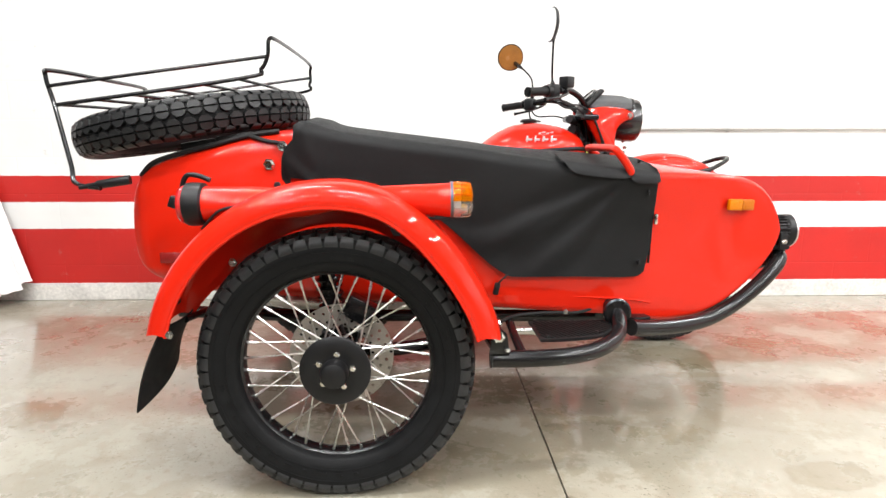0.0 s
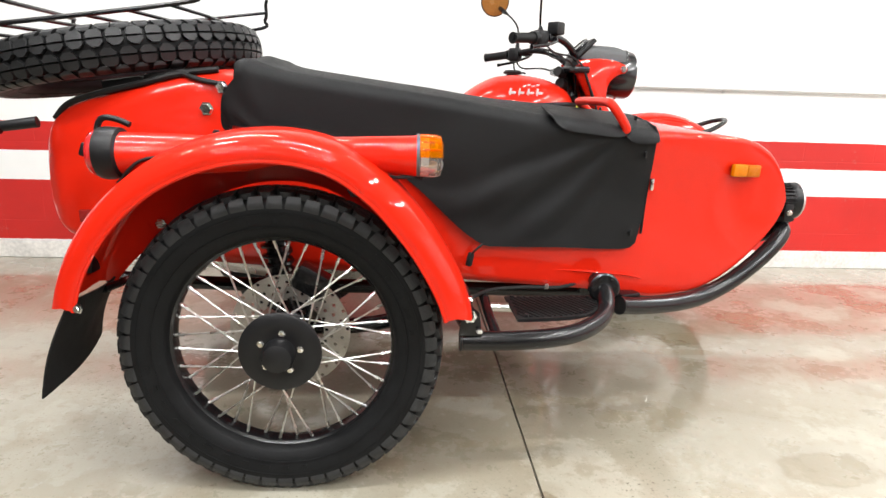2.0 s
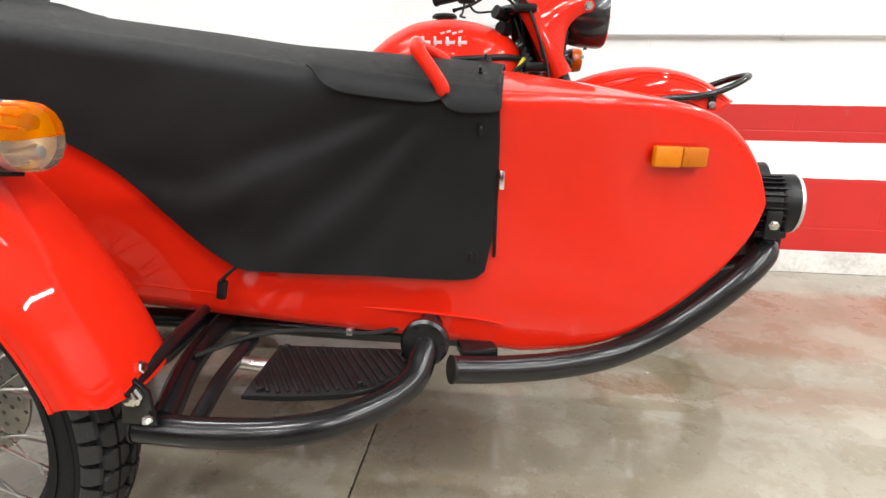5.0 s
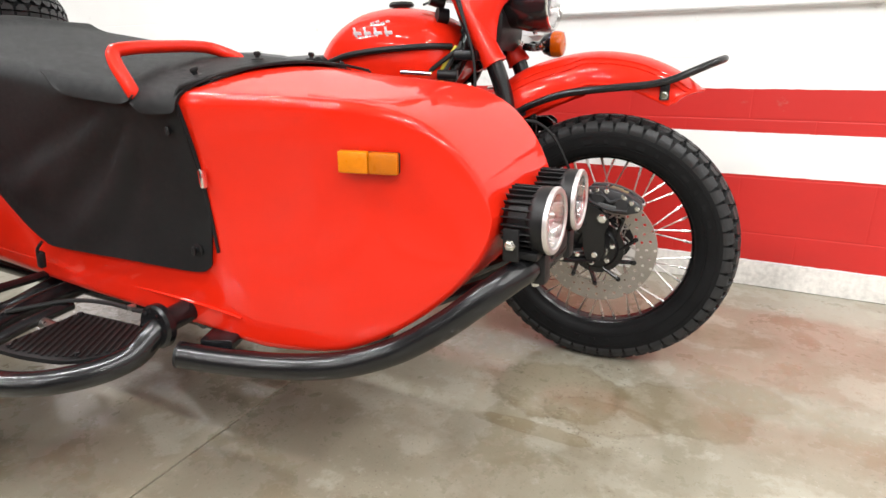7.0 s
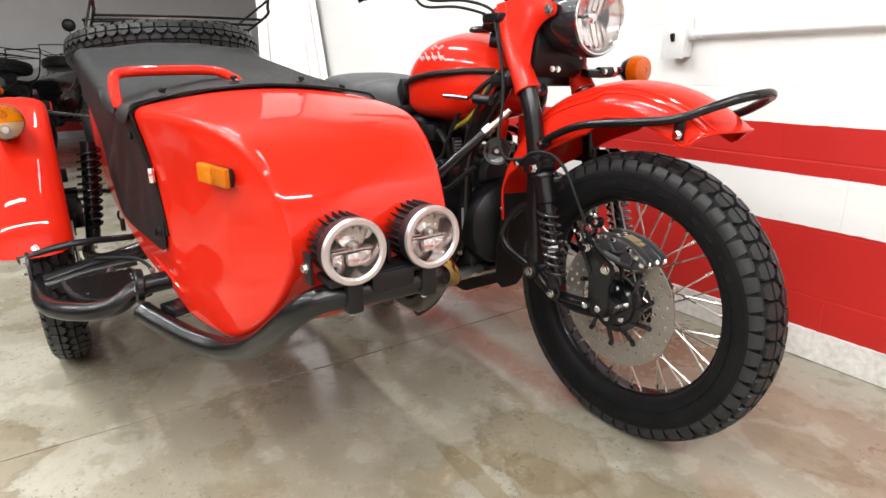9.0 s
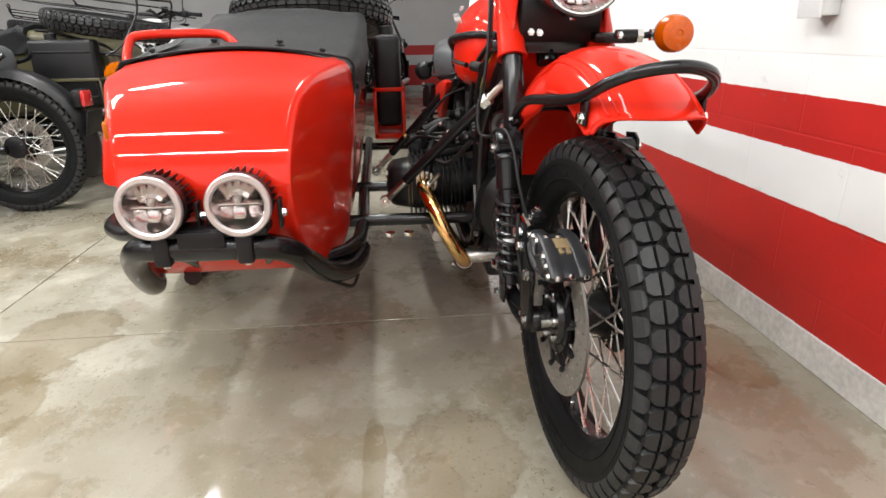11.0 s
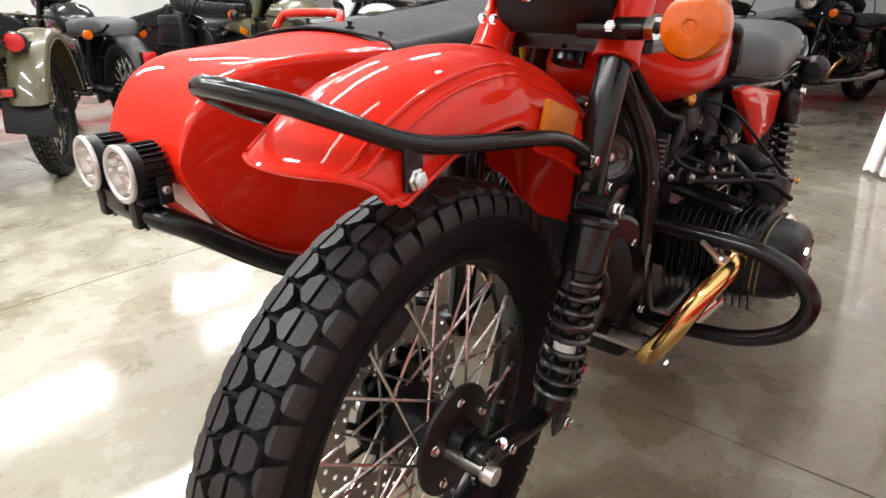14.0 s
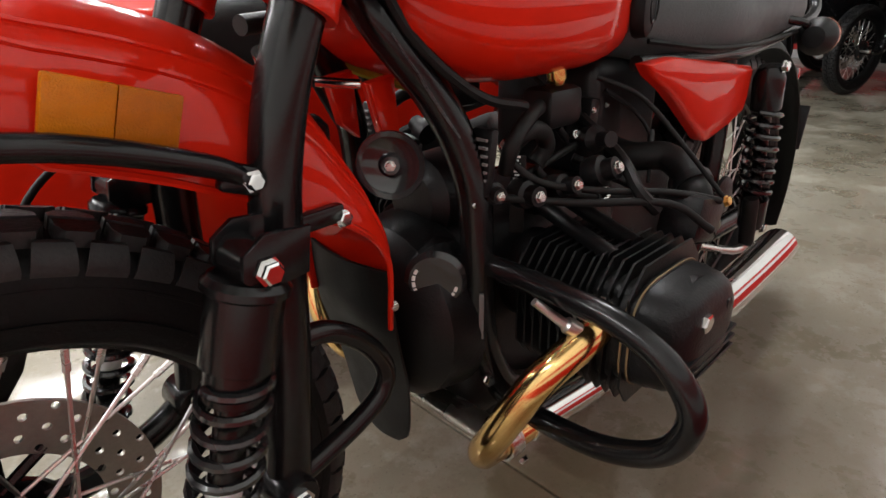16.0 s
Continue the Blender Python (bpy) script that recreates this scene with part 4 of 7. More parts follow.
def luggage_rack(root):
    """Thin black wire carrier above the spare wheel."""
    yl, yr, xb, xf = 0.245, 0.815, -0.775, -0.200
    def z(x, up=0.0):
        return 0.985 + (x - xb) * 0.135 + up
    side = part("luggage_rack", tube([(xb, yl, z(xb)), (xf - 0.07, yl, z(xf) - 0.005), (xf - 0.02, yl, z(xf) + 0.018), (xf, yl, z(xf) + 0.055), (xf + 0.004, yl, z(xf) + 0.092), (xf + 0.014, yl + 0.03, z(xf) + 0.10),
                                      (xf + 0.015, (yl + yr) / 2, z(xf) + 0.10), (xf + 0.010, yr - 0.03, z(xf) + 0.095), (xf + 0.004, yr, z(xf) + 0.075), (xf, yr, z(xf) + 0.03), (xf - 0.05, yr, z(xf) - 0.003), (xb, yr, z(xb))], 0.0055, 8, 5), FRAME, root, "thin black wire luggage rack")
    part("rear_hoop", tube([(xb + 0.17, 0.115, 0.772), (xb + 0.10, 0.13, 0.785), (xb + 0.07, 0.17, 0.83), (xb, yl, z(xb)), (xb - 0.018, yl + 0.005, z(xb) + 0.075), (xb - 0.01, yl + 0.025, z(xb) + 0.092),
                            (xb + 0.005, (yl + yr) / 2, z(xb) + 0.09), (xb - 0.01, yr - 0.025, z(xb) + 0.09), (xb - 0.015, yr - 0.005, z(xb) + 0.075), (xb, yr, z(xb)), (xb + 0.08, yr + 0.06, 0.83), (xb + 0.17, yr + 0.06, 0.78)], 0.006, 8, 6), FRAME, side)
    for y in (yl, yr):
        part("rail", tube([(xb - 0.012, y, z(xb) + 0.05), (xf, y, z(xf) + 0.052)], 0.0048, 8, 1), FRAME, side)
    for k in range(6):
        x = xb + (xf - xb - 0.04) * (k + 0.02) / 5.4
        part("crossbar", tube([(x, yl, z(x) + 0.002), (x + 0.02, (yl + yr) / 2, z(x) + 0.004), (x, yr, z(x) + 0.002)], 0.0045, 8, 3), FRAME, side)
    for y, k in ((0.118, 1), (0.80, -1)):
        part("socket", tube([(-0.66, y, 0.774), (-0.62, y + 0.005 * k, 0.780), (-0.615, y + 0.006 * k, 0.781), (-0.54, y + 0.02 * k, 0.793)], [0.006, 0.008, 0.0115, 0.0125], 10, 1), PLASTIC, side)
    return side


def sidecar_fender(root):
    """The arched mudguard over the sidecar wheel, with its lamps, brackets and flap."""
    cx, cz = 0.008, 0.36
    prof = [(-0.118, -0.053), (-0.121, -0.046), (-0.120, -0.030), (-0.112, -0.012), (-0.095, -0.002), (-0.06, 0.004), (-0.03, 0.006), (0.0, 0.005), (0.03, 0.001), (0.050, -0.007), (0.058, -0.016), (0.061, -0.028), (0.062, -0.06), (0.062, -0.095), (0.062, -0.112)]
    rows = []
    n = 56
    for k in range(n + 1):
        row = []
        for y, d in prof:
            # rounded corners at both ends
            e = min(1.0, abs((y + 0.030) / 0.090)) ** 5
            deg = (169 - 3 * e) + ((10 + 3.5 * e) - (169 - 3 * e)) * k / n
            R = lerp(deg, [(11, 0.396), (30, 0.392), (45, 0.398), (60, 0.416), (75, 0.435), (90, 0.440), (130, 0.443), (168, 0.443)])
            deep = d if d > -0.05 or y < 0 else -0.05 + (d + 0.05) * min(1.0, min(k, n - k) / 9)
            row.append(Vector((cx + (R + deep) * math.cos(radians(deg)), y, cz + (R + deep) * math.sin(radians(deg)))))
        rows.append(row)
    fender = part("sidecar_fender", thicken(grid(rows), 0.003), RED, root, "glossy red arched mudguard", angle=60)
    lip = [r[0] for r in rows]
    part("fender_bead", sweep(bmesh.new(), lip, 0.0042, 8), RED, fender)
    bolt((-0.357, -0.122, 0.461), (-0.4, -1, 0.1), fender, 0.008, CHROME)
    bolt((0.396, -0.025, 0.452), (1, -0.1, 0.25), fender, 0.0085, CHROME)
    bolt((0.149, 0.057, 0.672), (0, -1, 0), fender, 0.014, GREY_PLASTIC)
    bolt((-0.266, 0.059, 0.590), (0, -1, 0), fender, 0.009, STEEL)
    # flap
    rows = []
    for k in range(13):
        t = k / 12
        x = -0.385 - 0.055 * t - 0.012 * math.sin(t * 3)
        w0, w1 = -0.105 - 0.03 * t, 0.10
        zz = 0.47 - 0.15 * t
        rows.append([Vector((x + 0.03 * math.sin(math.pi * j / 10) * 0.5, w0 + (w1 - w0) * j / 10, zz - (0.04 * t * (1 - j / 10)))) for j in range(11)])
    part("mud_flap", thicken(grid(rows), 0.004), SOFT_RUBBER, fender, "curled black rubber mud flap")
    part("tail_reflector", block(bmesh.new(), (0.02, 0.05, 0.035), pose(-0.43, 0.05, 0.512), 0.004), RED_LENS, fender)
    part("tail_bracket", block(bmesh.new(), (0.03, 0.06, 0.05), pose(-0.415, 0.05, 0.512), 0.004), PLASTIC, fender)
    # front marker lamp: tapered red shell with an amber over clear lens
    shell = lathe(bmesh.new(), [(0, 0.0), (0.018, 0.0), (0.028, 0.05), (0.034, 0.14), (0.0395, 0.22), (0.041, 0.225), (0.041, 0.232), (0, 0.232)], 32, aim((0.052, -0.033, 0.762), (1, 0, -0.025)))
    lamp = part("front_marker_lamp", shell, RED, fender, "red tapered marker lamp housing")
    for up, mat, nm in ((1, MARKER_AMBER, "amber_lens"), (-1, MARKER_CLEAR, "clear_lens")):
        bm = bmesh.new()
        rr, prev = [(0.0405, 0.0), (0.0405, 0.03), (0.037, 0.042), (0.028, 0.046), (0.0, 0.047)], None
        for r, h in rr:
            ring = [bm.verts.new((0.284 + h, -0.033 + r * math.cos(radians(180 * k / 16)), 0.757 + up * (r * math.sin(radians(180 * k / 16)) + 0.0004))) for k in range(17)]
            if prev:
                for k in range(16):
                    bm.faces.new((prev[k], prev[k + 1], ring[k + 1], ring[k]))
            prev = ring
        bmesh.ops.remove_doubles(bm, verts=bm.verts[:], dist=1e-5)
        lens = part(nm, bm, mat, lamp)
        for k in range(1, 8):
            a = radians(180 * k / 8)
            part("rib", sweep(bmesh.new(), [Vector((0.284 + h, -0.033 + (r + 0.0003) * math.cos(a), 0.757 + up * (r + 0.0003) * math.sin(a))) for r, h in ((0.0405, 0.001), (0.0405, 0.03), (0.037, 0.042))], 0.0016, 5), mat, lens)
    part("lamp_plate", turned([(0, 0.0), (0.020, 0.001), (0.034, 0.008), (0.0385, 0.016), (0.0385, 0.0), (0, -0.002)], (0.286, -0.033, 0.757), (1, 0, 0), 28), SILVER, lamp, "silver lamp reflector")
    for dz in (-0.017, 0.017):
        part("bulb", turned([(0, 0), (0.006, 0), (0.007, 0.012), (0.010, 0.020), (0.008, 0.029), (0, 0.031)], (0.288, -0.033, 0.757 + dz), (1, 0, 0), 14), GREY_PLASTIC if dz > 0 else SILVER, lamp)
    part("lens_seal", lathe(bmesh.new(), [(0.040, 0.0), (0.043, 0.0), (0.043, 0.006), (0.040, 0.006)], 32, aim((0.278, -0.033, 0.757), (1, 0, 0)), True), GREY_PLASTIC, lamp)
    # rear lamp on the same line
    shell = lathe(bmesh.new(), [(0, 0.0), (0.02, 0.0), (0.032, 0.06), (0.040, 0.18), (0.0425, 0.30), (0, 0.30)], 32, aim((-0.002, -0.008, 0.748), (-1, 0, -0.012)))
    lamp = part("rear_lamp", shell, RED, fender, "red tubular tail lamp housing")
    part("lamp_ring", lathe(bmesh.new(), [(0.043, 0.0), (0.050, 0.004), (0.052, 0.03), (0.050, 0.042), (0.042, 0.046)], 32, aim((-0.296, -0.008, 0.745), (-1, 0, -0.012))), PLASTIC, lamp, "black plastic clamp ring")
    part("lens", lathe(bmesh.new(), [(0.044, 0.0), (0.0455, 0.007), (0.042, 0.013), (0.0, 0.016)], 32, aim((-0.340, -0.008, 0.744), (-1, 0, -0.012))), RED_LENS, lamp, "red tail lens")
    hoop = part("lamp_bracket", tube([(-0.300, 0.035, 0.798), (-0.325, 0.036, 0.808), (-0.350, 0.037, 0.811), (-0.363, 0.038, 0.800), (-0.371, 0.039, 0.775), (-0.379, 0.040, 0.752), (-0.386, 0.040, 0.738)], 0.0062, 10, 4), PLASTIC, lamp, "black looped strap bracket")
    part("strand", tube([(-0.384, 0.040, 0.738), (-0.376, 0.038, 0.722), (-0.350, 0.034, 0.714), (-0.318, 0.030, 0.712)], 0.005, 8, 4), PLASTIC, hoop)
    part("buckle", block(bmesh.new(), (0.022, 0.024, 0.028), pose(-0.391, 0.038, 0.745, 0, 20), 0.004), PLASTIC, hoop)
    part("arm", block(bmesh.new(), (0.052, 0.012, 0.016), pose(-0.362, 0.030, 0.742, 0, 4), 0.003), PLASTIC, hoop)
    part("arm", tube([(-0.380, 0.045, 0.742), (-0.34, 0.10, 0.735), (-0.28, 0.20, 0.72)], 0.006, 8, 3), PLASTIC, hoop)
    for z0 in (0.0, 1.0):
        part("lamp_wire", tube([(0.16, -0.03, 0.722), (0.22, -0.048, 0.716), (0.27, -0.05, 0.715), (0.29, -0.03, 0.712)] if z0 else [(-0.18, -0.045, 0.748), (-0.25, -0.05, 0.735), (-0.30, -0.04, 0.69)], 0.0035, 6), SOFT_RUBBER, lamp)
    # stay and inner arch plate
    part("fender_stay", tube([(0.395, -0.065, 0.43), (0.395, 0.05, 0.45), (0.37, 0.2, 0.44)], 0.009, 8, 4), FRAME, fender)
    part("fender_stay", tube([(-0.37, 0.0, 0.46), (-0.32, 0.15, 0.46), (-0.25, 0.3, 0.44)], 0.009, 8, 4), FRAME, fender)
    return fender


def chassis(root):
    """Sidecar frame tubes, footrest, bumper rail, links to the motorcycle and the wheel suspension."""
    foot = part("step_tube", tube([(0.385, -0.028, 0.361), (0.48, -0.028, 0.361), (0.575, -0.018, 0.363), (0.650, 0.010, 0.366), (0.712, 0.062, 0.372), (0.746, 0.112, 0.385), (0.755, 0.147, 0.408), (0.755, 0.175, 0.421), (0.755, 0.23, 0.425)], 0.0215, 16, 6), FRAME, root, "black tubular step bar")
    part("tube_end", turned([(0, 0), (0.0225, 0), (0.0225, 0.004), (0, 0.004)], (0.383, -0.028, 0.361), (-1, 0, 0), 18), PLASTIC, foot)
    part("flange", turned([(0, 0), (0.036, 0), (0.039, 0.003), (0.039, 0.014), (0.034, 0.018), (0.020, 0.018), (0, 0.018)], (0.755, 0.172, 0.421), (0, -1, 0.1), 28), FRAME, foot)
    for k in range(6):
        a = k * math.tau / 6
        bolt((0.755 + 0.029 * math.cos(a), 0.154, 0.422 + 0.029 * math.sin(a)), (0, -1, 0), foot, 0.0035, FRAME)
    part("cross_tube", tube([(0.375, 0.30, 0.395), (0.385, 0.12, 0.388), (0.415, -0.02, 0.367)], 0.020, 14, 4), FRAME, foot)
    part("cross_tube", tube([(0.455, 0.19, 0.394), (0.455, 0.08, 0.385), (0.462, -0.02, 0.367)], 0.012, 12, 4), FRAME, foot)
    part("bracket", slab_of([(0.375, 0.38), (0.425, 0.38), (0.418, 0.43), (0.40, 0.447), (0.382, 0.43)], -0.048, -0.04, 0.001), FRAME, foot)
    bolt((0.398, -0.048, 0.424), (0, -1, 0), foot, 0.012, CHROME)
    bolt((0.418, -0.055, 0.392), (0, -0.3, 1), foot, 0.006)
    # ribbed foot pad
    edge = [(0.513, 0.018), (0.60, 0.027), (0.68, 0.052), (0.728, 0.108), (0.738, 0.178)]
    outline = [tuple(p[:2]) for p in curve([(x, y, 0) for x, y in edge], 4)] + [(0.730, 0.190), (0.508, 0.176)]
    pad = part("foot_pad", slab_of(outline, 0.386, 0.394, 0.002, axis="z"), SOFT_RUBBER, foot, "ribbed black rubber foot pad")
    for k in range(24):
        keep = []
        for j in range(41):
            y = 0.012 + 0.18 * j / 40
            x = 0.44 + 0.0155 * k + (0.18 - y) * 0.62
            if y > lerp(x, edge) + 0.007 and y < 0.170 + (x - 0.508) * 0.06 and 0.519 < x < 0.728:
                keep.append((x, y))
        if len(keep) > 4:
            part("rib", sweep(bmesh.new(), [Vector((x, y, 0.3945)) for x, y in (keep[0], keep[len(keep) // 2], keep[-1])], 0.0034, 5), SOFT_RUBBER, pad)
    for x, y in ((0.535, 0.034), (0.525, 0.165), (0.715, 0.165), (0.672, 0.068)):
        bolt((x, y, 0.395), (0, 0, 1), pad, 0.0055, PLASTIC, "screw")
    part("pad_support", tube([(0.45, 0.13, 0.382), (0.50, 0.125, 0.382), (0.74, 0.13, 0.382)], 0.011, 10, 1), STEEL, foot)
    # brake hose along the step
    part("hose", tube([(0.40, 0.10, 0.405), (0.47, 0.18, 0.408), (0.56, 0.205, 0.409), (0.66, 0.21, 0.409), (0.74, 0.25, 0.42)], 0.0045, 8), SOFT_RUBBER, foot)
    part("hose_clip", block(bmesh.new(), (0.012, 0.012, 0.012), pose(0.62, 0.208, 0.411), 0.002), STEEL, foot)

    def mirror_y(p):
        return (p[0], 2 * 0.463 - p[1], p[2])
    half = [(0.800, 0.162, 0.377), (0.87, 0.190, 0.367), (0.97, 0.227, 0.362), (1.06, 0.266, 0.367), (1.15, 0.295, 0.400), (1.23, 0.314, 0.454), (1.29, 0.334, 0.505), (1.325, 0.364, 0.533), (1.338, 0.410, 0.537)]
    inner = [(1.338, 0.534, 0.535), (1.325, 0.576, 0.528), (1.29, 0.601, 0.506), (1.23, 0.624, 0.461), (1.15, 0.651, 0.407), (1.05, 0.680, 0.370), (0.95, 0.700, 0.358), (0.89, 0.706, 0.362)]
    rail = part("bumper_rail", tube(half + [(1.34, 0.478, 0.536)] + inner, 0.0225, 18, 6), FRAME, root, "satin black tubular bumper rail round the nose")
    part("rail_cap", turned([(0, 0), (0.0225, 0), (0.0235, 0.002), (0.0235, 0.004), (0, 0.005)], (0.801, 0.1625, 0.377), (-0.9, -0.4, 0.15), 20), PLASTIC, rail)
    for y in (0.36, 0.56):
        part("rail_mount", tube([(1.31, y + 0.015, 0.52), (1.25, y + 0.02 + (0.463 - y) * 0.2, 0.49), (1.15, y + (0.463 - y) * 0.3, 0.44)], 0.010, 10, 3), FRAME, rail)
    part("rail_mount", block(bmesh.new(), (0.06, 0.05, 0.02), pose(0.835, 0.225, 0.385, 0, 0, 20), 0.004), FRAME, rail)
    cable([(1.29, 0.62, 0.49), (1.22, 0.64, 0.43), (1.12, 0.67, 0.365), (1.06, 0.69, 0.335), (1.02, 0.70, 0.345)], rail, 0.004)
    # twin spot lamps on a plate
    plate = part("lamp_plate", block(bmesh.new(), (0.055, 0.21, 0.014), pose(1.332, 0.474, 0.566), 0.004), PLASTIC, rail, "black lamp mounting plate")
    for y in (0.408, 0.540):
        part("lamp_clamp", block(bmesh.new(), (0.054, 0.028, 0.052), pose(1.338, y, 0.538), 0.006), PLASTIC, plate)
        bolt((1.345, y, 0.511), (0, 0, -1), plate, 0.006)
    part("plate_lip", block(bmesh.new(), (0.012, 0.075, 0.03), pose(1.358, 0.474, 0.556), 0.003), PLASTIC, plate)
    for y in (0.408, 0.540):
        c = Vector((1.303, y, 0.615))
        ax = (1, -0.02 if y < 0.45 else 0.03, 0.0)
        lamp = part("spot_lamp", turned([(0, 0), (0.034, 0), (0.036, 0.004), (0.042, 0.01), (0.044, 0.040), (0.050, 0.046), (0.0512, 0.052), (0.0512, 0.066), (0.048, 0.070), (0.044, 0.068), (0.044, 0.060), (0.034, 0.034), (0.02, 0.024), (0, 0.022)], c, ax, 40), PLASTIC, rail, "round black spot lamp with cooling fins")
        m = aim(c, ax)
        fin = None
        for k in range(26):
            a = k * math.tau / 26
            if fin is None:
                fin = shared("fin", block(bmesh.new(), (0.009, 0.0024, 0.046), pose(0.0462, 0, 0.025), 0.0006, 1), PLASTIC)
            part("fin", fin, PLASTIC, lamp, "", m @ Matrix.Rotation(a, 4, "Z"))
        part("bezel", lathe(bmesh.new(), [(0.041, 0.064), (0.0495, 0.0685), (0.0518, 0.067), (0.0518, 0.0705), (0.0495, 0.0735), (0.0435, 0.0735), (0.0402, 0.0705)], 48, m, True), SILVER, lamp, "silver bezel ring")
        part("reflector", lathe(bmesh.new(), [(0.0, 0.027), (0.012, 0.028), (0.022, 0.033), (0.030, 0.041), (0.036, 0.053), (0.0402, 0.069)], 32, m), REFLECTOR, lamp)
        for k in range(-2, 3):
            a = radians(23 * k)
            part("facet", block(bmesh.new(), (0.012, 0.011, 0.026), Matrix.Translation(c + Vector((0.050, 0.023 * math.sin(a), 0.004 + 0.019 * math.cos(a)))) @ Matrix.Rotation(-a, 4, "X") @ Matrix.Rotation(radians(-38), 4, "Y"), 0.0015, 1), REFLECTOR, lamp)
        for k in (-1, 1):
            part("facet", block(bmesh.new(), (0.008, 0.020, 0.024), Matrix.Translation(c + Vector((0.050, k * 0.022, -0.014))) @ Matrix.Rotation(radians(-k * 28), 4, "Z") @ Matrix.Rotation(radians(24), 4, "Y"), 0.0015, 1), REFLECTOR, lamp)
        part("shelf", block(bmesh.new(), (0.016, 0.066, 0.003), pose(c.x + 0.052, y, c.z), 0.0008), REFLECTOR, lamp)
        part("bulb_shield", block(bmesh.new(), (0.020, 0.020, 0.022), pose(c.x + 0.052, y, c.z - 0.015, 0, -8), 0.005), REFLECTOR, lamp)
        part("bulb", turned([(0, 0), (0.006, 0), (0.006, 0.010), (0.003, 0.014), (0, 0.0145)], c + Vector((0.054, 0, 0.008)), (1, 0, 0), 14), STEEL, lamp)
        glass = part("lens", lathe(bmesh.new(), [(0, 0.0735), (0.02, 0.0733), (0.0415, 0.0722), (0.0415, 0.0712), (0, 0.0722)], 32, m), CLEAR, lamp)
        glass.visible_shadow = False
        for s in (-1, 1):
            part("lamp_arm", block(bmesh.new(), (0.025, 0.006, 0.05), pose(1.325, y + s * 0.058, 0.588), 0.002), PLASTIC, lamp)
            bolt((1.325, y + s * 0.0615, 0.589), (0, s, 0), lamp, 0.007)
    # sidecar chassis under the tub
    ch = part("sidecar_frame", tube([(-0.50, 0.28, 0.40), (-0.2, 0.28, 0.385), (0.4, 0.28, 0.380), (0.9, 0.30, 0.372), (1.1, 0.36, 0.39)], 0.018, 12, 3), FRAME, root, "black tubular sidecar frame")
    part("frame_tube", tube([(-0.50, 0.70, 0.40), (-0.2, 0.70, 0.385), (0.4, 0.70, 0.380), (0.9, 0.70, 0.385), (1.08, 0.60, 0.40)], 0.018, 12, 3), FRAME, ch)
    for x in (-0.40, 0.36, 0.74):
        part("cross_member", tube([(x, 0.26, 0.385), (x, 0.72, 0.388), (x, 1.05, 0.385)], 0.017, 12, 1), FRAME, ch)
    # struts and clamps to the motorcycle
    for a, b in (((0.93, 1.06, 0.765), (0.70, 0.77, 0.43)), ((0.42, 1.03, 0.76), (0.22, 0.74, 0.41))):
        a, b = Vector(a), Vector(b)
        d = b - a
        st = part("strut", tube([a + d * 0.14, a + d * 0.80], 0.0135, 12, 1), FRAME, ch, "black adjustable sidecar strut")
        part("strut_end", tube([a, a + d * 0.16], 0.009, 10, 1), STEEL, st)
        part("strut_fork", tube([a + d * 0.78, b], [0.011, 0.009], 10, 1), STEEL, st)
        part("eye", turned([(0.006, -0.014), (0.015, -0.014), (0.015, 0.014), (0.006, 0.014)], b, (1, 0, 0), 16, True), STEEL, st)
        bolt(b + Vector((0.014, 0, 0)), (1, 0, 0), st, 0.009)
        part("lock_nut", turned([(0.009, -0.012), (0.016, -0.012), (0.016, 0.012), (0.009, 0.012)], a + d * 0.15, d, 6, True), STEEL, st)
    for y, z in ((0.78, 0.352), (0.83, 0.352)):
        bolt((0.745, y, z), (0, 0, -1), ch, 0.012, CHROME)
    # swing arm, shock and brake of the sidecar wheel
    part("swing_arm", tube([(0.33, 0.24, 0.40), (0.30, 0.13, 0.37), (0.15, 0.095, 0.345), (0.0, 0.095, HUB_Z)], 0.018, 12, 4), FRAME, ch)
    part("spindle", turned([(0, 0), (0.016, 0), (0.016, 0.14), (0, 0.14)], (0, -0.02, HUB_Z), (0, 1, 0), 16), STEEL, ch)
    part("shock", tube([(-0.02, 0.115, 0.36), (-0.06, 0.15, 0.66)], 0.022, 14, 1), FRAME, ch)
    part("spring", tube([Vector((-0.02, 0.115, 0.40)) + Vector((-0.04, 0.035, 0.24)) * (k / 120) + Vector((0.032 * math.cos(k * 0.55), 0.032 * math.sin(k * 0.55), 0)) for k in range(121)], 0.005, 6, 1), FRAME, ch, "black coil spring")
    part("caliper", block(bmesh.new(), (0.08, 0.05, 0.06), pose(0.05, 0.075, 0.46, 0, 30), 0.008), FRAME, ch)
    part("muffler_tube", tube([(0.50, 0.93, 0.25), (0.2, 0.92, 0.245), (-0.2, 0.91, 0.25), (-0.48, 0.90, 0.29)], [0.018] * 4 + [0.04] * 9 + [0.04] * 6, 16, 6), STEEL, ch, "steel silencer")
    return ch


sidecar_body(outfit)
sidecar_fender(outfit)
luggage_rack(outfit)
can_carrier(outfit)
chassis(outfit)
wheel("sidecar_wheel", pose(0.0, 0.0, HUB_Z), outfit)
spare = wheel("spare_wheel", pose(-0.487, 0.49, 0.936, 90, 0, 0) @ pose(0, 0, 0, 0, 0, 0), outfit, spokes=0)
spare.matrix_basis = Matrix.Translation((-0.487, 0.49, 0.938)) @ Matrix.Rotation(radians(-9.6), 4, "Y") @ Matrix.Rotation(radians(90), 4, "X")
spare["label"] = "spare wheel strapped flat on the sloping sidecar trunk"
tonneau = cover()

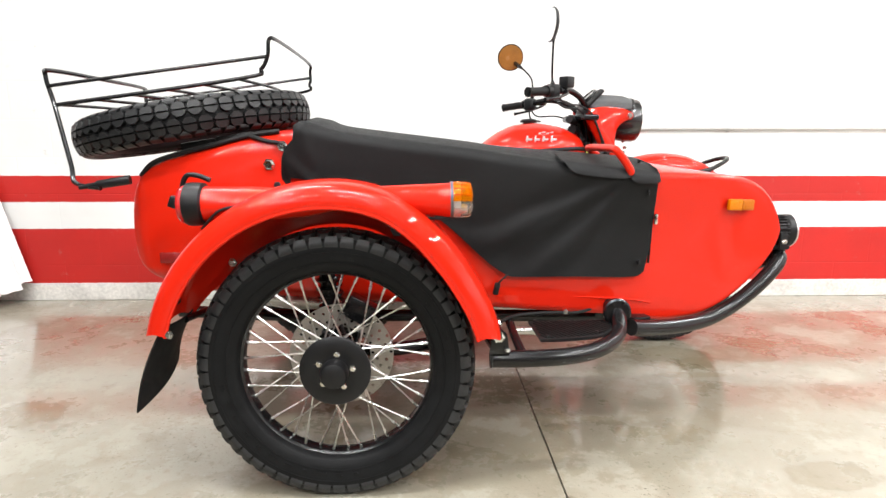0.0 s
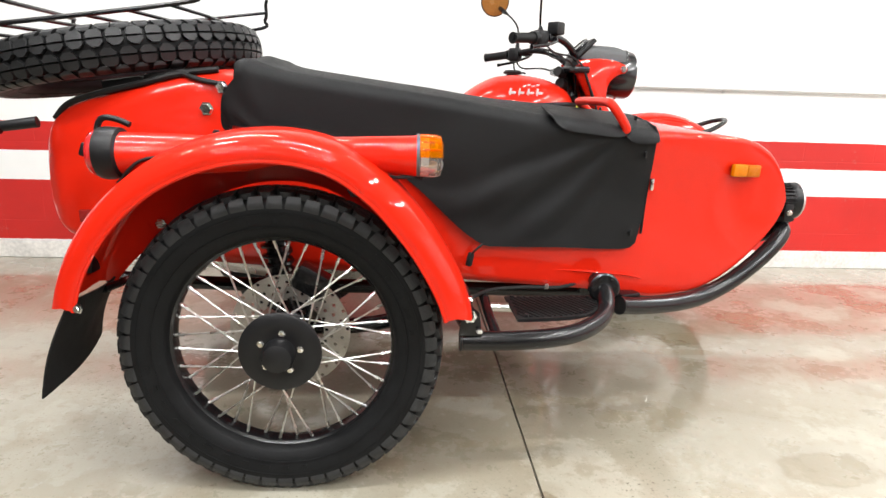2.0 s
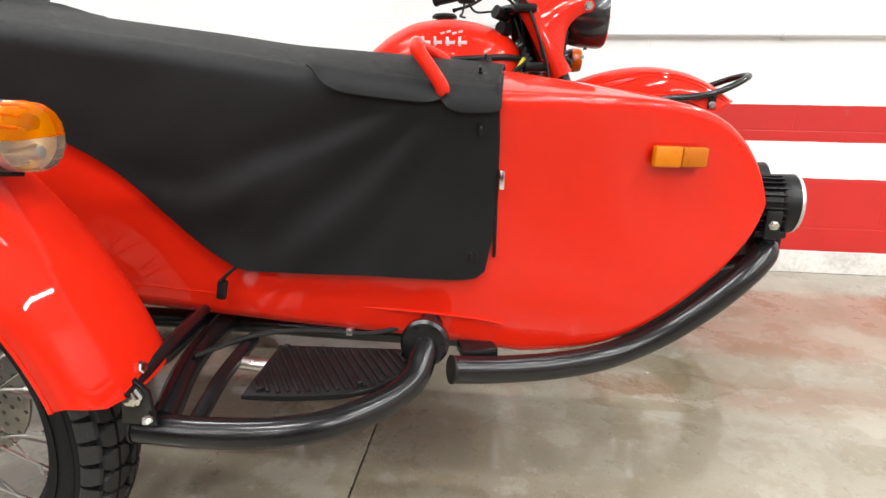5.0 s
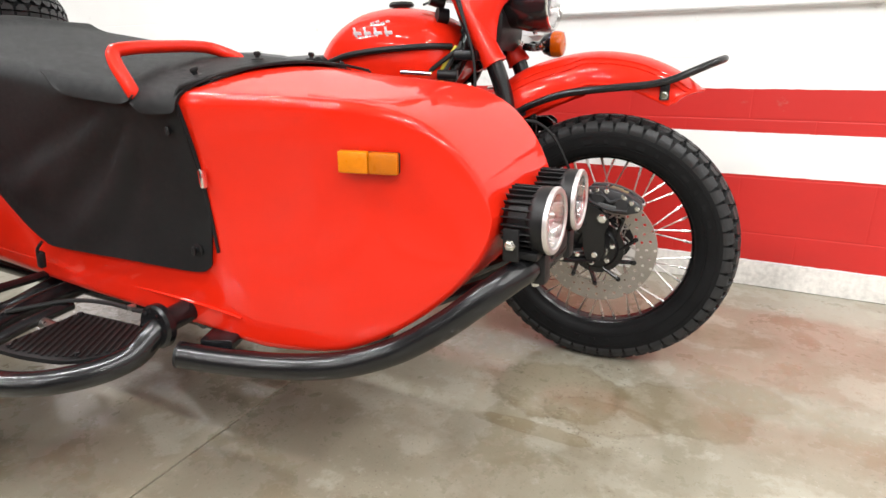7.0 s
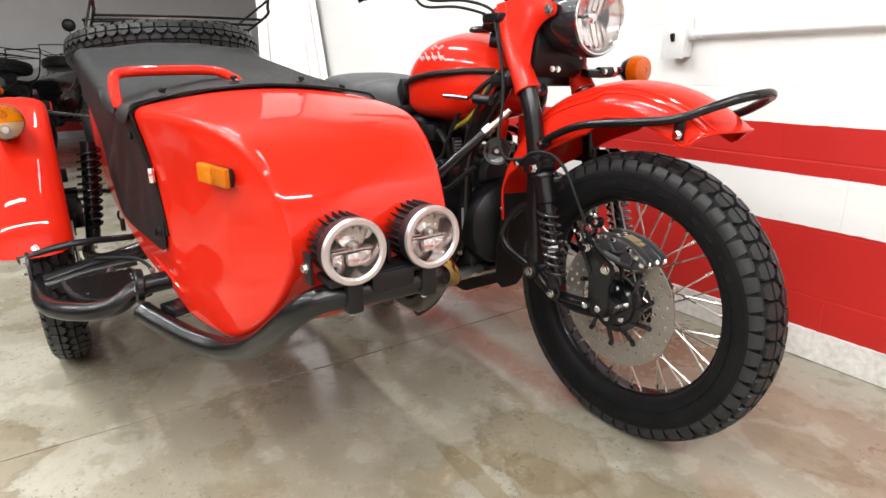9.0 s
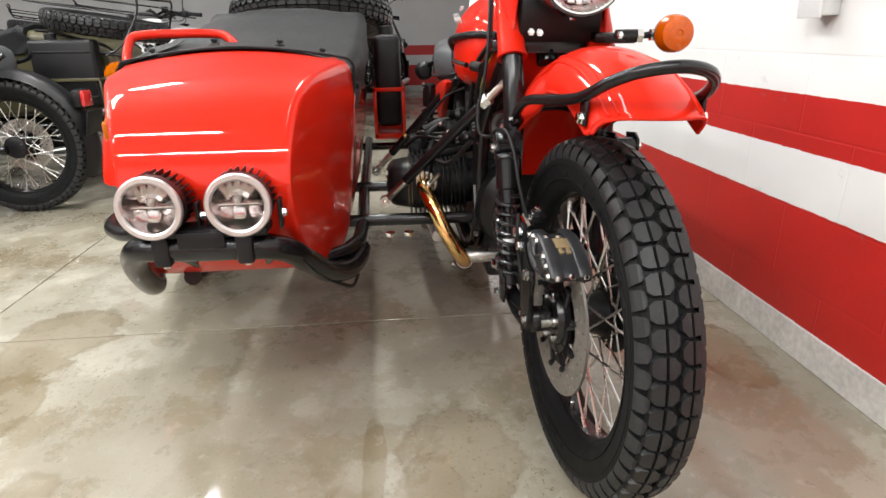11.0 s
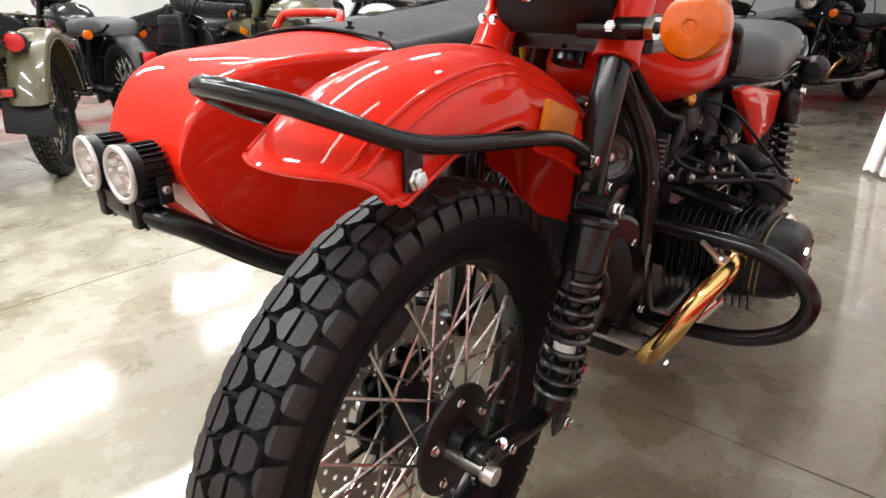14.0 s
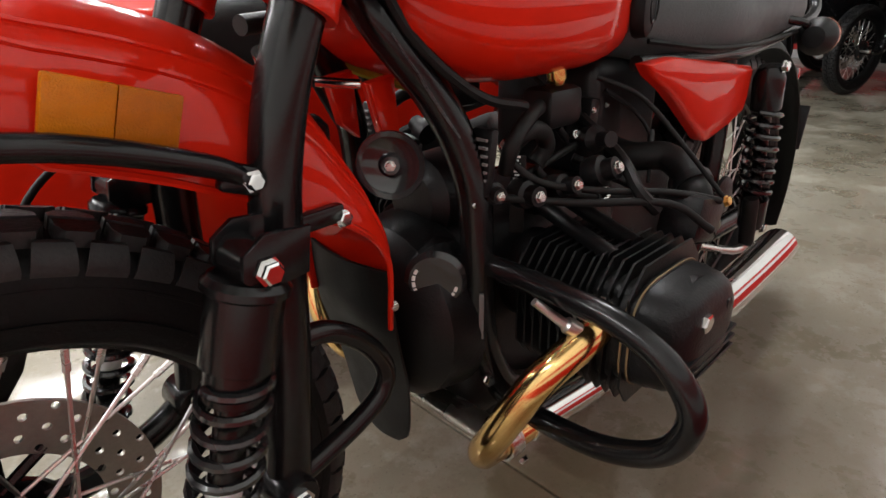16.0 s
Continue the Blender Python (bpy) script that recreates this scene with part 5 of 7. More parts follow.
# ---- the motorcycle ----
MID = 1.135
HEAD = Vector((0.93, MID, 0.0))
LEAN = Matrix.Translation((0, MID, 0.62)) @ Matrix.Rotation(radians(-1.4), 4, "X") @ Matrix.Translation((0, -MID, -0.62))
STEER = LEAN @ Matrix.Translation(HEAD + Vector((0, 0.011, 0))) @ Matrix.Rotation(radians(2.3), 4, "Z") @ Matrix.Translation(-HEAD)
STEER_LOW = Matrix.Translation((0, 0, -0.008)) @ STEER
AXLE = Vector((1.308, MID, HUB_Z))


def front_end(root):
    """Leading-link fork, front wheel, mudguard, headlamp and bars, all turned a little to the left."""
    def leg(s):
        return [(x, MID + s * 0.100, z) for x, z in ((0.985, 0.845), (0.998, 0.815), (1.022, 0.752), (1.036, 0.69), (1.042, 0.63), (1.046, 0.53), (1.056, 0.43), (1.064, 0.372))]
    fork = part("fork", tube(leg(1), 0.0225, 16, 5), FRAME, root, "black leading-link front fork", STEER)
    part("fork_leg", tube(leg(-1), 0.0225, 16, 5), FRAME, fork)
    for s in (-1, 1):
        part("fork_loop", tube([(x, MID + s * 0.102, z) for x, z in ((1.048, 0.53), (1.0, 0.522), (0.957, 0.487), (0.932, 0.445), (0.938, 0.415), (0.972, 0.395), (1.03, 0.378), (1.075, 0.370))], 0.0115, 12, 5), FRAME, fork)
    part("fork_brace", tube([(1.03, MID - 0.100, 0.70), (1.0, MID, 0.715), (1.03, MID + 0.100, 0.70)], 0.012, 10, 4), FRAME, fork)
    part("steering_stem", tube([(0.86, MID, 0.99), (0.935, MID, 0.80)], 0.026, 14, 1), FRAME, fork)
    part("yoke", slab_of([(0.86, -0.06), (0.90, -0.135), (0.96, -0.135), (0.975, -0.09), (0.95, 0.0), (0.975, 0.09), (0.96, 0.135), (0.90, 0.135), (0.86, 0.06)], -0.013, 0.013, 0.006, axis="z"), FRAME, fork, "", Matrix.Translation((0.0, MID, 0.835)))
    part("top_yoke", slab_of([(0.82, -0.05), (0.86, -0.135), (0.92, -0.135), (0.93, -0.09), (0.91, 0.0), (0.93, 0.09), (0.92, 0.135), (0.86, 0.135), (0.82, 0.05)], -0.012, 0.012, 0.006, axis="z"), FRAME, fork, "", Matrix.Translation((0.0, MID, 0.985)))
    br = part("lamp_bracket", block(bmesh.new(), (0.030, 0.07, 0.020), pose(1.034, MID + 0.095, 0.855, 0, 8), 0.005), FRAME, fork, "black turn signal bracket")
    for y, z in ((-0.078, 0.864), (-0.060, 0.863), (0.110, 0.860)):
        bolt((1.056, MID + y, z), (1, 0, 0.15), br, 0.006, CHROME)
    for s in (-1, 1):
        y = MID + s * 0.124
        # red upper fork shroud, with the headlamp ear
        axis = [Vector((0.890, MID + s * 0.100, 1.005)), Vector((0.915, MID + s * 0.100, 0.96)), Vector((0.950, MID + s * 0.100, 0.90)), Vector((0.982, MID + s * 0.100, 0.845)), Vector((0.9985, MID + s * 0.100, 0.815))]
        sh = part("fork_shroud", tube(axis, [0.026] * 8 + [0.027, 0.0275, 0.028, 0.0285, 0.029, 0.0295, 0.030, 0.0305, 0.031][:9], 22, 4), RED, fork, "red fork shroud")
        part("shroud_lip", turned([(0.024, -0.004), (0.0318, -0.004), (0.0325, 0.0), (0.0318, 0.003), (0.024, 0.003)], axis[-1], axis[-1] - axis[-2], 24, True), RED, sh)
        # headlamp ear: a curved plate that bellies out of the shroud and closes on the lamp
        top = curve([(0.880, 0, 1.016), (0.915, 0, 1.021), (0.965, 0, 1.026), (1.015, 0, 1.022), (1.050, 0, 1.014), (1.068, 0, 1.002)], 6)
        low = curve([(0.985, 0, 0.832), (0.998, 0, 0.862), (1.000, 0, 0.90), (1.008, 0, 0.94), (1.032, 0, 0.968), (1.068, 0, 0.986)], 6)
        rows = []
        for k in range(len(top)):
            row = []
            for j in range(9):
                q = top[k] + (low[k] - top[k]) * j / 8
                belly = 0.018 * math.sin(math.pi * j / 8) * max(0.0, 1 - k / (len(top) - 1)) + 0.008 * max(0.0, 1 - k / (len(top) * 0.55))
                row.append(Vector((q.x, MID + s * (0.096 + belly), q.z)))
            rows.append(row)
        ear = part("headlamp_ear", thicken(grid(rows), 0.003), RED, sh, angle=60)
        part("ear_bead", sweep(bmesh.new(), [r[0] for r in rows] + [r[-1] for r in rows[::-1]], 0.0035, 8), RED, ear)
        part("ear_boss", turned([(0, -0.004), (0.015, -0.004), (0.017, 0.0), (0.015, 0.004), (0, 0.004)], (1.061, MID + s * 0.097, 0.994), (0, s, 0), 22), RED, ear)
        bolt((1.061, MID + s * 0.102, 0.994), (0, s, 0), ear, 0.010, CHROME)
        # shock absorber
        y += 0.008 if s > 0 else 0.0
        top, low = Vector((1.086, y, 0.638)), Vector((1.166, y, 0.345))
        d = (low - top).normalized()
        f = 1.12 if s > 0 else 0.90
        bodyt = part("fork_shock", turned([(r * f, h) for r, h in ((0, 0.012), (0.027, 0.012), (0.031, 0.017), (0.031, 0.023), (0.0275, 0.026), (0.0275, 0.085), (0.023, 0.088), (0.023, 0.115), (0.013, 0.118), (0.013, 0.255), (0.024, 0.258), (0.024, 0.285), (0, 0.288))], top, d, 26), FRAME, fork, "black coil-over fork shock")
        n = 150
        bm = sweep(bmesh.new(), [top + d * (0.095 + 0.17 * k / n) + Vector((math.cos(k * math.tau * 8.5 / n), 0, 0)) * 0.0255 * f + Vector((0, math.sin(k * math.tau * 8.5 / n), 0)) * 0.0255 * f for k in range(n + 1)], 0.0044, 7)
        part("spring", bm, BLACK_GLOSS, bodyt, "gloss black coil spring")
        part("shock_label", turned([(r * f, h) for r, h in ((0.0132, 0.19), (0.0138, 0.19), (0.0138, 0.205), (0.0132, 0.205))], top, d, 16, True), PRINT_WHITE, bodyt)
        part("shock_eye", turned([(0, -0.02), (0.018, -0.02), (0.018, 0.02), (0, 0.02)], top, (0, 1, 0), 18), FRAME, bodyt)
        part("shock_mount", slab_of([(1.045, 0.662), (1.085, 0.666), (1.103, 0.654), (1.106, 0.635), (1.094, 0.621), (1.05, 0.624)], y - 0.026, y - 0.020, 0.001), FRAME, bodyt)
        part("shock_mount", slab_of([(1.045, 0.662), (1.085, 0.666), (1.103, 0.654), (1.106, 0.635), (1.094, 0.621), (1.05, 0.624)], y + 0.020, y + 0.026, 0.001), FRAME, bodyt)
        bolt((1.086, y + s * 0.027, 0.638), (0, s, 0), bodyt, 0.0095, CHROME)
        bolt((1.166, y + s * 0.026, 0.347), (0, s, 0), bodyt, 0.0085, CHROME)
        # leading link from the pivot to the axle
        arm = part("leading_link", tube([(1.072, MID + s * 0.108, 0.374), (1.098, MID + s * 0.112, 0.350), (1.15, MID + s * 0.112, 0.330), (1.22, MID + s * 0.102, 0.328), (1.290, MID + s * 0.100, HUB_Z)], 0.0165, 12, 5), FRAME, fork, "black leading link arm")
        part("pivot_lug", turned([(0, -0.026), (0.021, -0.026), (0.023, -0.022), (0.023, 0.022), (0.021, 0.026), (0, 0.026)], (1.070, MID + s * 0.106, 0.374), (0, 1, 0), 20), FRAME, arm)
        bolt((1.070, MID + s * 0.132, 0.374), (0, s, 0), arm, 0.011, CHROME)
        part("shock_fork", slab_of([(1.140, 0.385), (1.158, 0.392), (1.176, 0.384), (1.186, 0.35), (1.180, 0.328), (1.150, 0.324), (1.142, 0.345)], y + s * 0.012, y + s * 0.018, 0.002), FRAME, arm)
        part("axle_clamp", turned([(0.012, -0.016), (0.023, -0.016), (0.025, -0.012), (0.025, 0.012), (0.023, 0.016), (0.012, 0.016)], (1.29, MID + s * 0.100, HUB_Z), (0, 1, 0), 22, True), FRAME, arm)
        bolt((1.262, MID + s * 0.112, 0.352), (0, s * 0.5, 1), arm, 0.007, CHROME)
        bolt((1.245, MID + s * 0.118, 0.335), (0, s, 0), arm, 0.006, CHROME)
    part("axle", turned([(0, -0.10), (0.010, -0.10), (0.010, 0.118), (0.0145, 0.118), (0.0135, 0.131), (0.0120, 0.134), (0, 0.134)], AXLE, (0, 1, 0), 20), STEEL, fork, "steel axle")
    bolt(AXLE + Vector((0, 0.118, 0)), (0, 1, 0), fork, 0.013, STEEL, "axle_nut")
    part("axle_cap", turned([(0, 0), (0.0245, 0), (0.025, 0.006), (0.0185, 0.040), (0.016, 0.043), (0, 0.043)], Vector((1.290, MID - 0.080, HUB_Z)), (0, -1, 0), 24), FRAME, fork, "tapered black axle cap")
    bolt((1.290, MID - 0.123, HUB_Z), (0, -1, 0), fork, 0.0085, CHROME)
    w = wheel("front_wheel", Matrix.Translation((1.284, 1.156, HUB_Z)) @ Matrix.Rotation(radians(2.9), 4, "Z") @ Matrix.Rotation(radians(-0.8), 4, "X"), root, cap_side=1, disc_side=-1, disc=(0.098, 0.152), hub_cover=False)
    part("hub_plate", lathe(bmesh.new(), [(0, 0.045), (0.074, 0.045), (0.078, 0.048), (0.078, 0.053), (0.073, 0.056), (0.03, 0.058), (0.027, 0.075), (0.015, 0.078), (0, 0.078)], 40, Matrix.Rotation(radians(-90), 4, "X")), PLASTIC, w, "flat black hub plate")
    for k in range(5):
        a = radians(20 + 72 * k)
        bolt((0.058 * math.cos(a), 0.056, 0.058 * math.sin(a)), (0, 1, 0), w, 0.006, CHROME)
    # caliper over the disc: two bolted halves, bridges at both ends and pads in the window between
    half = [(1.250, 0.500), (1.262, 0.515), (1.298, 0.517), (1.330, 0.512), (1.360, 0.500), (1.390, 0.482), (1.396, 0.471), (1.387, 0.459), (1.358, 0.451), (1.325, 0.453), (1.288, 0.466), (1.258, 0.482)]
    cal = part("brake_caliper", slab_of(half, MID - 0.116, MID - 0.090, 0.005), CALIPER, root, "black four-piston brake caliper", STEER)
    part("inner_half", slab_of(half, MID - 0.066, MID - 0.040, 0.005), CALIPER, cal)
    part("bridge", slab_of([(1.254, 0.490), (1.266, 0.506), (1.296, 0.511), (1.300, 0.497), (1.292, 0.482), (1.262, 0.480)], MID - 0.112, MID - 0.044, 0.003), CALIPER, cal)
    part("bridge", slab_of([(1.356, 0.499), (1.388, 0.480), (1.394, 0.471), (1.386, 0.461), (1.368, 0.464), (1.354, 0.480)], MID - 0.112, MID - 0.044, 0.003), CALIPER, cal)
    for k in (0, 1):
        part("brake_pad", block(bmesh.new(), (0.050, 0.007, 0.040), pose(1.327, MID - 0.085 + 0.014 * k, 0.488, 0, 12), 0.001), PAD_METAL, cal, "brass-coloured pad plate")
    part("pad_spring", block(bmesh.new(), (0.030, 0.030, 0.003), pose(1.327, MID - 0.078, 0.509, 0, 14), 0.001), PAD_METAL, cal)
    part("pad_pin", tube([(1.346, MID - 0.118, 0.500), (1.346, MID - 0.036, 0.500)], 0.003, 8, 1), STEEL, cal)
    for x, z in ((1.288, 0.491), (1.346, 0.476)):
        part("piston_boss", turned([(0, 0), (0.0175, 0), (0.0185, 0.003), (0.0165, 0.007), (0, 0.008)], (x, MID - 0.115, z), (0, -1, 0), 22), CALIPER, cal)
    part("rib", tube([(1.262, MID - 0.117, 0.487), (1.290, MID - 0.121, 0.473), (1.322, MID - 0.122, 0.464), (1.36, MID - 0.118, 0.463)], 0.0045, 8), CALIPER, cal)
    part("rib", tube([(1.268, MID - 0.117, 0.500), (1.300, MID - 0.121, 0.498), (1.318, MID - 0.122, 0.484), (1.345, MID - 0.120, 0.494)], 0.004, 8), CALIPER, cal)
    part("logo_plate", block(bmesh.new(), (0.044, 0.002, 0.008), pose(1.312, MID - 0.1235, 0.474, 0, 10), 0.0005), GREY_PLASTIC, cal)
    for x, z in ((1.264, 0.506), (1.284, 0.510), (1.308, 0.509), (1.352, 0.495), (1.370, 0.484), (1.385, 0.471)):
        bolt((x, MID - 0.117, z), (0, -1, 0), cal, 0.0055, CHROME)
    for y, z in ((-0.103, 0.476), (-0.078, 0.478), (-0.053, 0.476)):
        bolt((1.393, MID + y, z - 0.006), (1, 0, 0.3), cal, 0.005, CHROME)
    for y in (-0.100, -0.078):
        bolt((1.306, MID + y, 0.514), (0, 0, 1), cal, 0.005, CHROME)
    part("caliper_bracket", slab_of([(1.208, 0.516), (1.226, 0.520), (1.246, 0.508), (1.262, 0.480), (1.290, 0.462), (1.316, 0.452), (1.322, 0.432), (1.310, 0.400), (1.316, 0.36), (1.304, 0.328), (1.270, 0.326), (1.258, 0.36), (1.256, 0.42), (1.236, 0.452), (1.214, 0.478), (1.204, 0.500)], MID - 0.127, MID - 0.118, 0.002), FRAME, cal)
    for x, z, r in ((1.226, 0.499, 0.0105), (1.245, 0.478, 0.0095), (1.303, 0.441, 0.010)):
        bolt((x, MID - 0.128, z), (0, -1, 0), cal, r, CHROME)
    junction = part("hose_block", block(bmesh.new(), (0.030, 0.026, 0.022), pose(1.240, MID - 0.098, 0.533, 0, 12), 0.004), FRAME, cal)
    bolt((1.238, MID - 0.098, 0.545), (0.1, 0, 1), junction, 0.007, CHROME)
    bolt((1.252, MID - 0.113, 0.536), (0, -1, 0.2), junction, 0.0055, CHROME)
    part("speed_sensor", tube([(1.262, MID - 0.128, 0.420), (1.244, MID - 0.131, 0.455), (1.236, MID - 0.134, 0.50), (1.222, MID - 0.130, 0.535)], 0.0035, 8), SOFT_RUBBER, cal)
    # black drive plate with bright screws inside the disc
    inner = part("disc_hub", turned([(0.020, -0.012), (0.050, -0.012), (0.056, -0.004), (0.056, 0.006), (0.020, 0.006)], (0, -0.064, 0), (0, 1, 0), 30, True), FRAME, w)
    for k in range(6):
        a = radians(15 + 60 * k)
        bolt((0.042 * math.cos(a), -0.076, 0.042 * math.sin(a)), (0, -1, 0), inner, 0.006, CHROME)
    part("torque_arm", tube([(1.285, MID - 0.118, 0.322), (1.20, MID - 0.122, 0.318), (1.12, MID - 0.122, 0.336)], 0.007, 8, 4), FRAME, cal)
    part("banjo", tube([(1.21, MID - 0.115, 0.525), (1.245, MID - 0.112, 0.512)], 0.008, 8, 1), CHROME, cal)
    part("brake_hose", tube([(1.225, MID - 0.112, 0.52), (1.20, MID - 0.125, 0.585), (1.165, MID - 0.13, 0.645), (1.12, MID - 0.135, 0.675), (1.07, MID - 0.145, 0.672), (1.045, MID - 0.15, 0.655), (1.00, MID - 0.165, 0.655), (0.972, MID - 0.165, 0.70), (0.965, MID - 0.15, 0.78), (0.95, MID - 0.142, 0.86), (0.90, MID - 0.13, 0.985)], 0.0038, 10), SOFT_RUBBER, cal, "black brake hose")

    # front mudguard
    crest = [(0.880, 0.475), (0.884, 0.55), (0.897, 0.62), (0.922, 0.685), (0.968, 0.750), (1.05, 0.806), (1.15, 0.838), (1.25, 0.850), (1.35, 0.838), (1.43, 0.807), (1.478, 0.775), (1.498, 0.758)]
    line = curve([(x, 0, z) for x, z in crest], 5)
    rows = []
    for i, p in enumerate(line):
        d = (line[min(i + 1, len(line) - 1)] - line[max(i - 1, 0)]).normalized()
        nrm = Vector((-d.z, 0, d.x))
        t = i / (len(line) - 1)
        w = lerp(t, [(0, 0.075), (0.2, 0.090), (0.6, 0.092), (0.9, 0.090), (1, 0.084)])
        depth = lerp(t, [(0, 0.018), (0.1, 0.018), (0.15, 0.028), (0.2, 0.05), (0.27, 0.085), (0.36, 0.108), (0.45, 0.118), (0.56, 0.110), (0.585, 0.098), (0.61, 0.078), (0.85, 0.074), (1, 0.060)])
        row = []
        for k in range(17):
            a = math.pi * k / 16
            y = -w * math.cos(a)
            drop = depth * (1 - math.sin(a) ** 0.75)
            fwd = d * (-0.026 * abs(math.cos(a)) ** 2 * max(0.0, (t - 0.8) / 0.2))
            row.append(Vector((p.x, MID + y, p.z)) - nrm * drop + fwd)
        rows.append(row)
    guard = part("front_mudguard", thicken(grid(rows), 0.003), RED, root, "glossy red front mudguard", STEER_LOW, angle=50)
    for e in (0, -1):
        part("guard_bead", sweep(bmesh.new(), [r[e] for r in rows], 0.0035, 7), RED, guard)
        for inset in ((3, 4) if e == 0 else (-4, -5)):
            part("guard_swage", sweep(bmesh.new(), [r[inset] for r in rows[4:-2]], 0.0026, 6), RED, guard)
    part("guard_edge", sweep(bmesh.new(), rows[-1], 0.0035, 7), RED, guard)
    for s in (-1, 1):
        bolt((1.062, MID + s * 0.110, 0.699), (0, s, 0), guard, 0.0075, CHROME)
        bolt((0.972, MID + s * 0.100, 0.640), (0, s, 0), guard, 0.0075, CHROME)
        part("guard_tab", block(bmesh.new(), (0.05, 0.012, 0.018), pose(0.995, MID + s * 0.096, 0.645), 0.003), FRAME, guard)
        bolt((0.895, MID + s * 0.078, 0.505), (0, s, 0), guard, 0.0055, STEEL)
        part("bar_bracket", block(bmesh.new(), (0.022, 0.007, 0.046), pose(1.418, MID + s * 0.093, 0.761), 0.002), FRAME, guard)
        bolt((1.418, MID + s * 0.096, 0.749), (0, s, 0), guard, 0.0085, CHROME)
        if s > 0:
            rf = part("reflector", block(bmesh.new(), (0.043, 0.008, 0.042), pose(1.1666, MID + s * 0.0965, 0.7663, 0, -17), 0.002), REFLECTOR_AMBER, guard, "amber side reflector")
            # darker amber colour stands for the light this half sends elsewhere
            part("prism_half", block(bmesh.new(), (0.043, 0.0076, 0.0415), pose(1.1254, MID + s * 0.0965, 0.7537, 0, -17), 0.002), REFLECTOR_DARK, rf, "ribbed amber half")
    side = [(1.062, 0.102, 0.699), (1.10, 0.110, 0.720), (1.19, 0.118, 0.751), (1.29, 0.112, 0.764), (1.38, 0.100, 0.773), (1.43, 0.092, 0.784), (1.475, 0.079, 0.803), (1.508, 0.057, 0.818), (1.528, 0.030, 0.826), (1.535, 0.0, 0.829)]
    slip = [(1.2, 0.0), (1.4, -0.003), (1.54, -0.010)]
    path = [(x, MID - y + lerp(x, slip), z) for x, y, z in side] + [(x, MID + y + lerp(x, slip), z) for x, y, z in side[-2::-1]]
    part("guard_bar", tube(path, 0.0090, 12, 6), FRAME, guard, "black tubular bumper over the mudguard")
    for s in (-1, 1):
        part("bar_lug", block(bmesh.new(), (0.045, 0.014, 0.024), pose(1.064, MID + s * 0.103, 0.699, 0, -22), 0.004), FRAME, guard)
    flap = []
    for k in range(17):
        z = 0.545 - 0.295 * k / 16
        x = lerp(z, [(0.25, 0.853), (0.36, 0.866), (0.475, 0.892), (0.55, 0.897), (0.625, 0.911)])
        w = lerp(z, [(0.25, 0.030), (0.262, 0.046), (0.29, 0.056), (0.40, 0.070), (0.48, 0.076), (0.56, 0.072), (0.625, 0.066)])
        flap.append([Vector((x + 0.012 * (1 - u * u) * (1 if z > 0.47 else 0.4), MID + u * w, z)) for u in (-1, -0.7, -0.35, 0, 0.35, 0.7, 1)])
    part("guard_flap", thicken(grid(flap), 0.004), SOFT_RUBBER, guard, "black rubber mud flap")

    # headlamp
    c = Vector((1.024, MID, 0.982))
    ax = Vector((1, 0, -0.03))
    lamp = part("headlamp", turned([(0, -0.075), (0.035, -0.07), (0.06, -0.05), (0.080, -0.01), (0.089, 0.04), (0.0905, 0.086), (0.087, 0.098), (0.082, 0.098), (0.081, 0.080), (0, 0.05)], c, ax, 40), BLACK_GLOSS, root, "round black headlamp shell", STEER)
    part("bezel", turned([(0.077, 0.090), (0.081, 0.090), (0.0845, 0.097), (0.083, 0.1015), (0.080, 0.1015), (0.077, 0.097)], c, ax, 48, True), CHROME, lamp, "polished bezel")
    part("reflector", turned([(0, 0.048), (0.018, 0.049), (0.038, 0.056), (0.057, 0.068), (0.072, 0.084), (0.078, 0.093)], c, ax, 32), REFLECTOR, lamp)
    for k in range(9):
        v = -0.064 + 0.016 * k
        h = math.sqrt(0.072 ** 2 - v * v)
        for e in (-1, 1):
            part("flute", block(bmesh.new(), (0.003, 0.0145, h * 0.9), pose(c.x + 0.068 + 0.9 * v * v, MID + v, c.z - 0.002 + e * h * 0.48, 0, e * (16 + 5 * (k % 2)), 8 * math.sin(k * 2.1)), 0.001, 1), REFLECTOR, lamp)
    part("bulb_shield", turned([(0, 0.058), (0.013, 0.058), (0.014, 0.076), (0.008, 0.082), (0, 0.083)], c, ax, 18), CHROME, lamp)
    g = part("lens", turned([(0, 0.106), (0.03, 0.105), (0.06, 0.101), (0.079, 0.094), (0.079, 0.092), (0.06, 0.0992), (0.03, 0.1032), (0, 0.1042)], c, ax, 32), CLEAR, lamp)
    g.visible_shadow = False
    bolt(c + Vector((0.05, 0, -0.090)), (0.2, 0, -1), lamp, 0.006, CHROME)
    part("cowl", slab_of([(0.965, 0.86), (0.99, 0.845), (1.01, 0.87), (1.015, 0.93), (0.99, 0.99), (0.95, 0.99)], MID - 0.088, MID + 0.088, 0.008), PLASTIC, lamp, "black cowl between the lamp ears")
    # instrument hood over the lamp: a grey shell with upright sides, and the raised dial plate at its back
    rows = []
    for k in range(13):
        t = k / 12
        x = 0.905 + 0.178 * t
        w, zt, zb = lerp(t, [(0, 0.070), (0.3, 0.084), (1, 0.080)]), lerp(t, [(0, 1.062), (0.3, 1.083), (0.75, 1.080), (1, 1.066)]), lerp(t, [(0, 1.03), (0.5, 1.020), (1, 1.024)])
        row = []
        for j in range(21):
            a = math.pi * j / 20
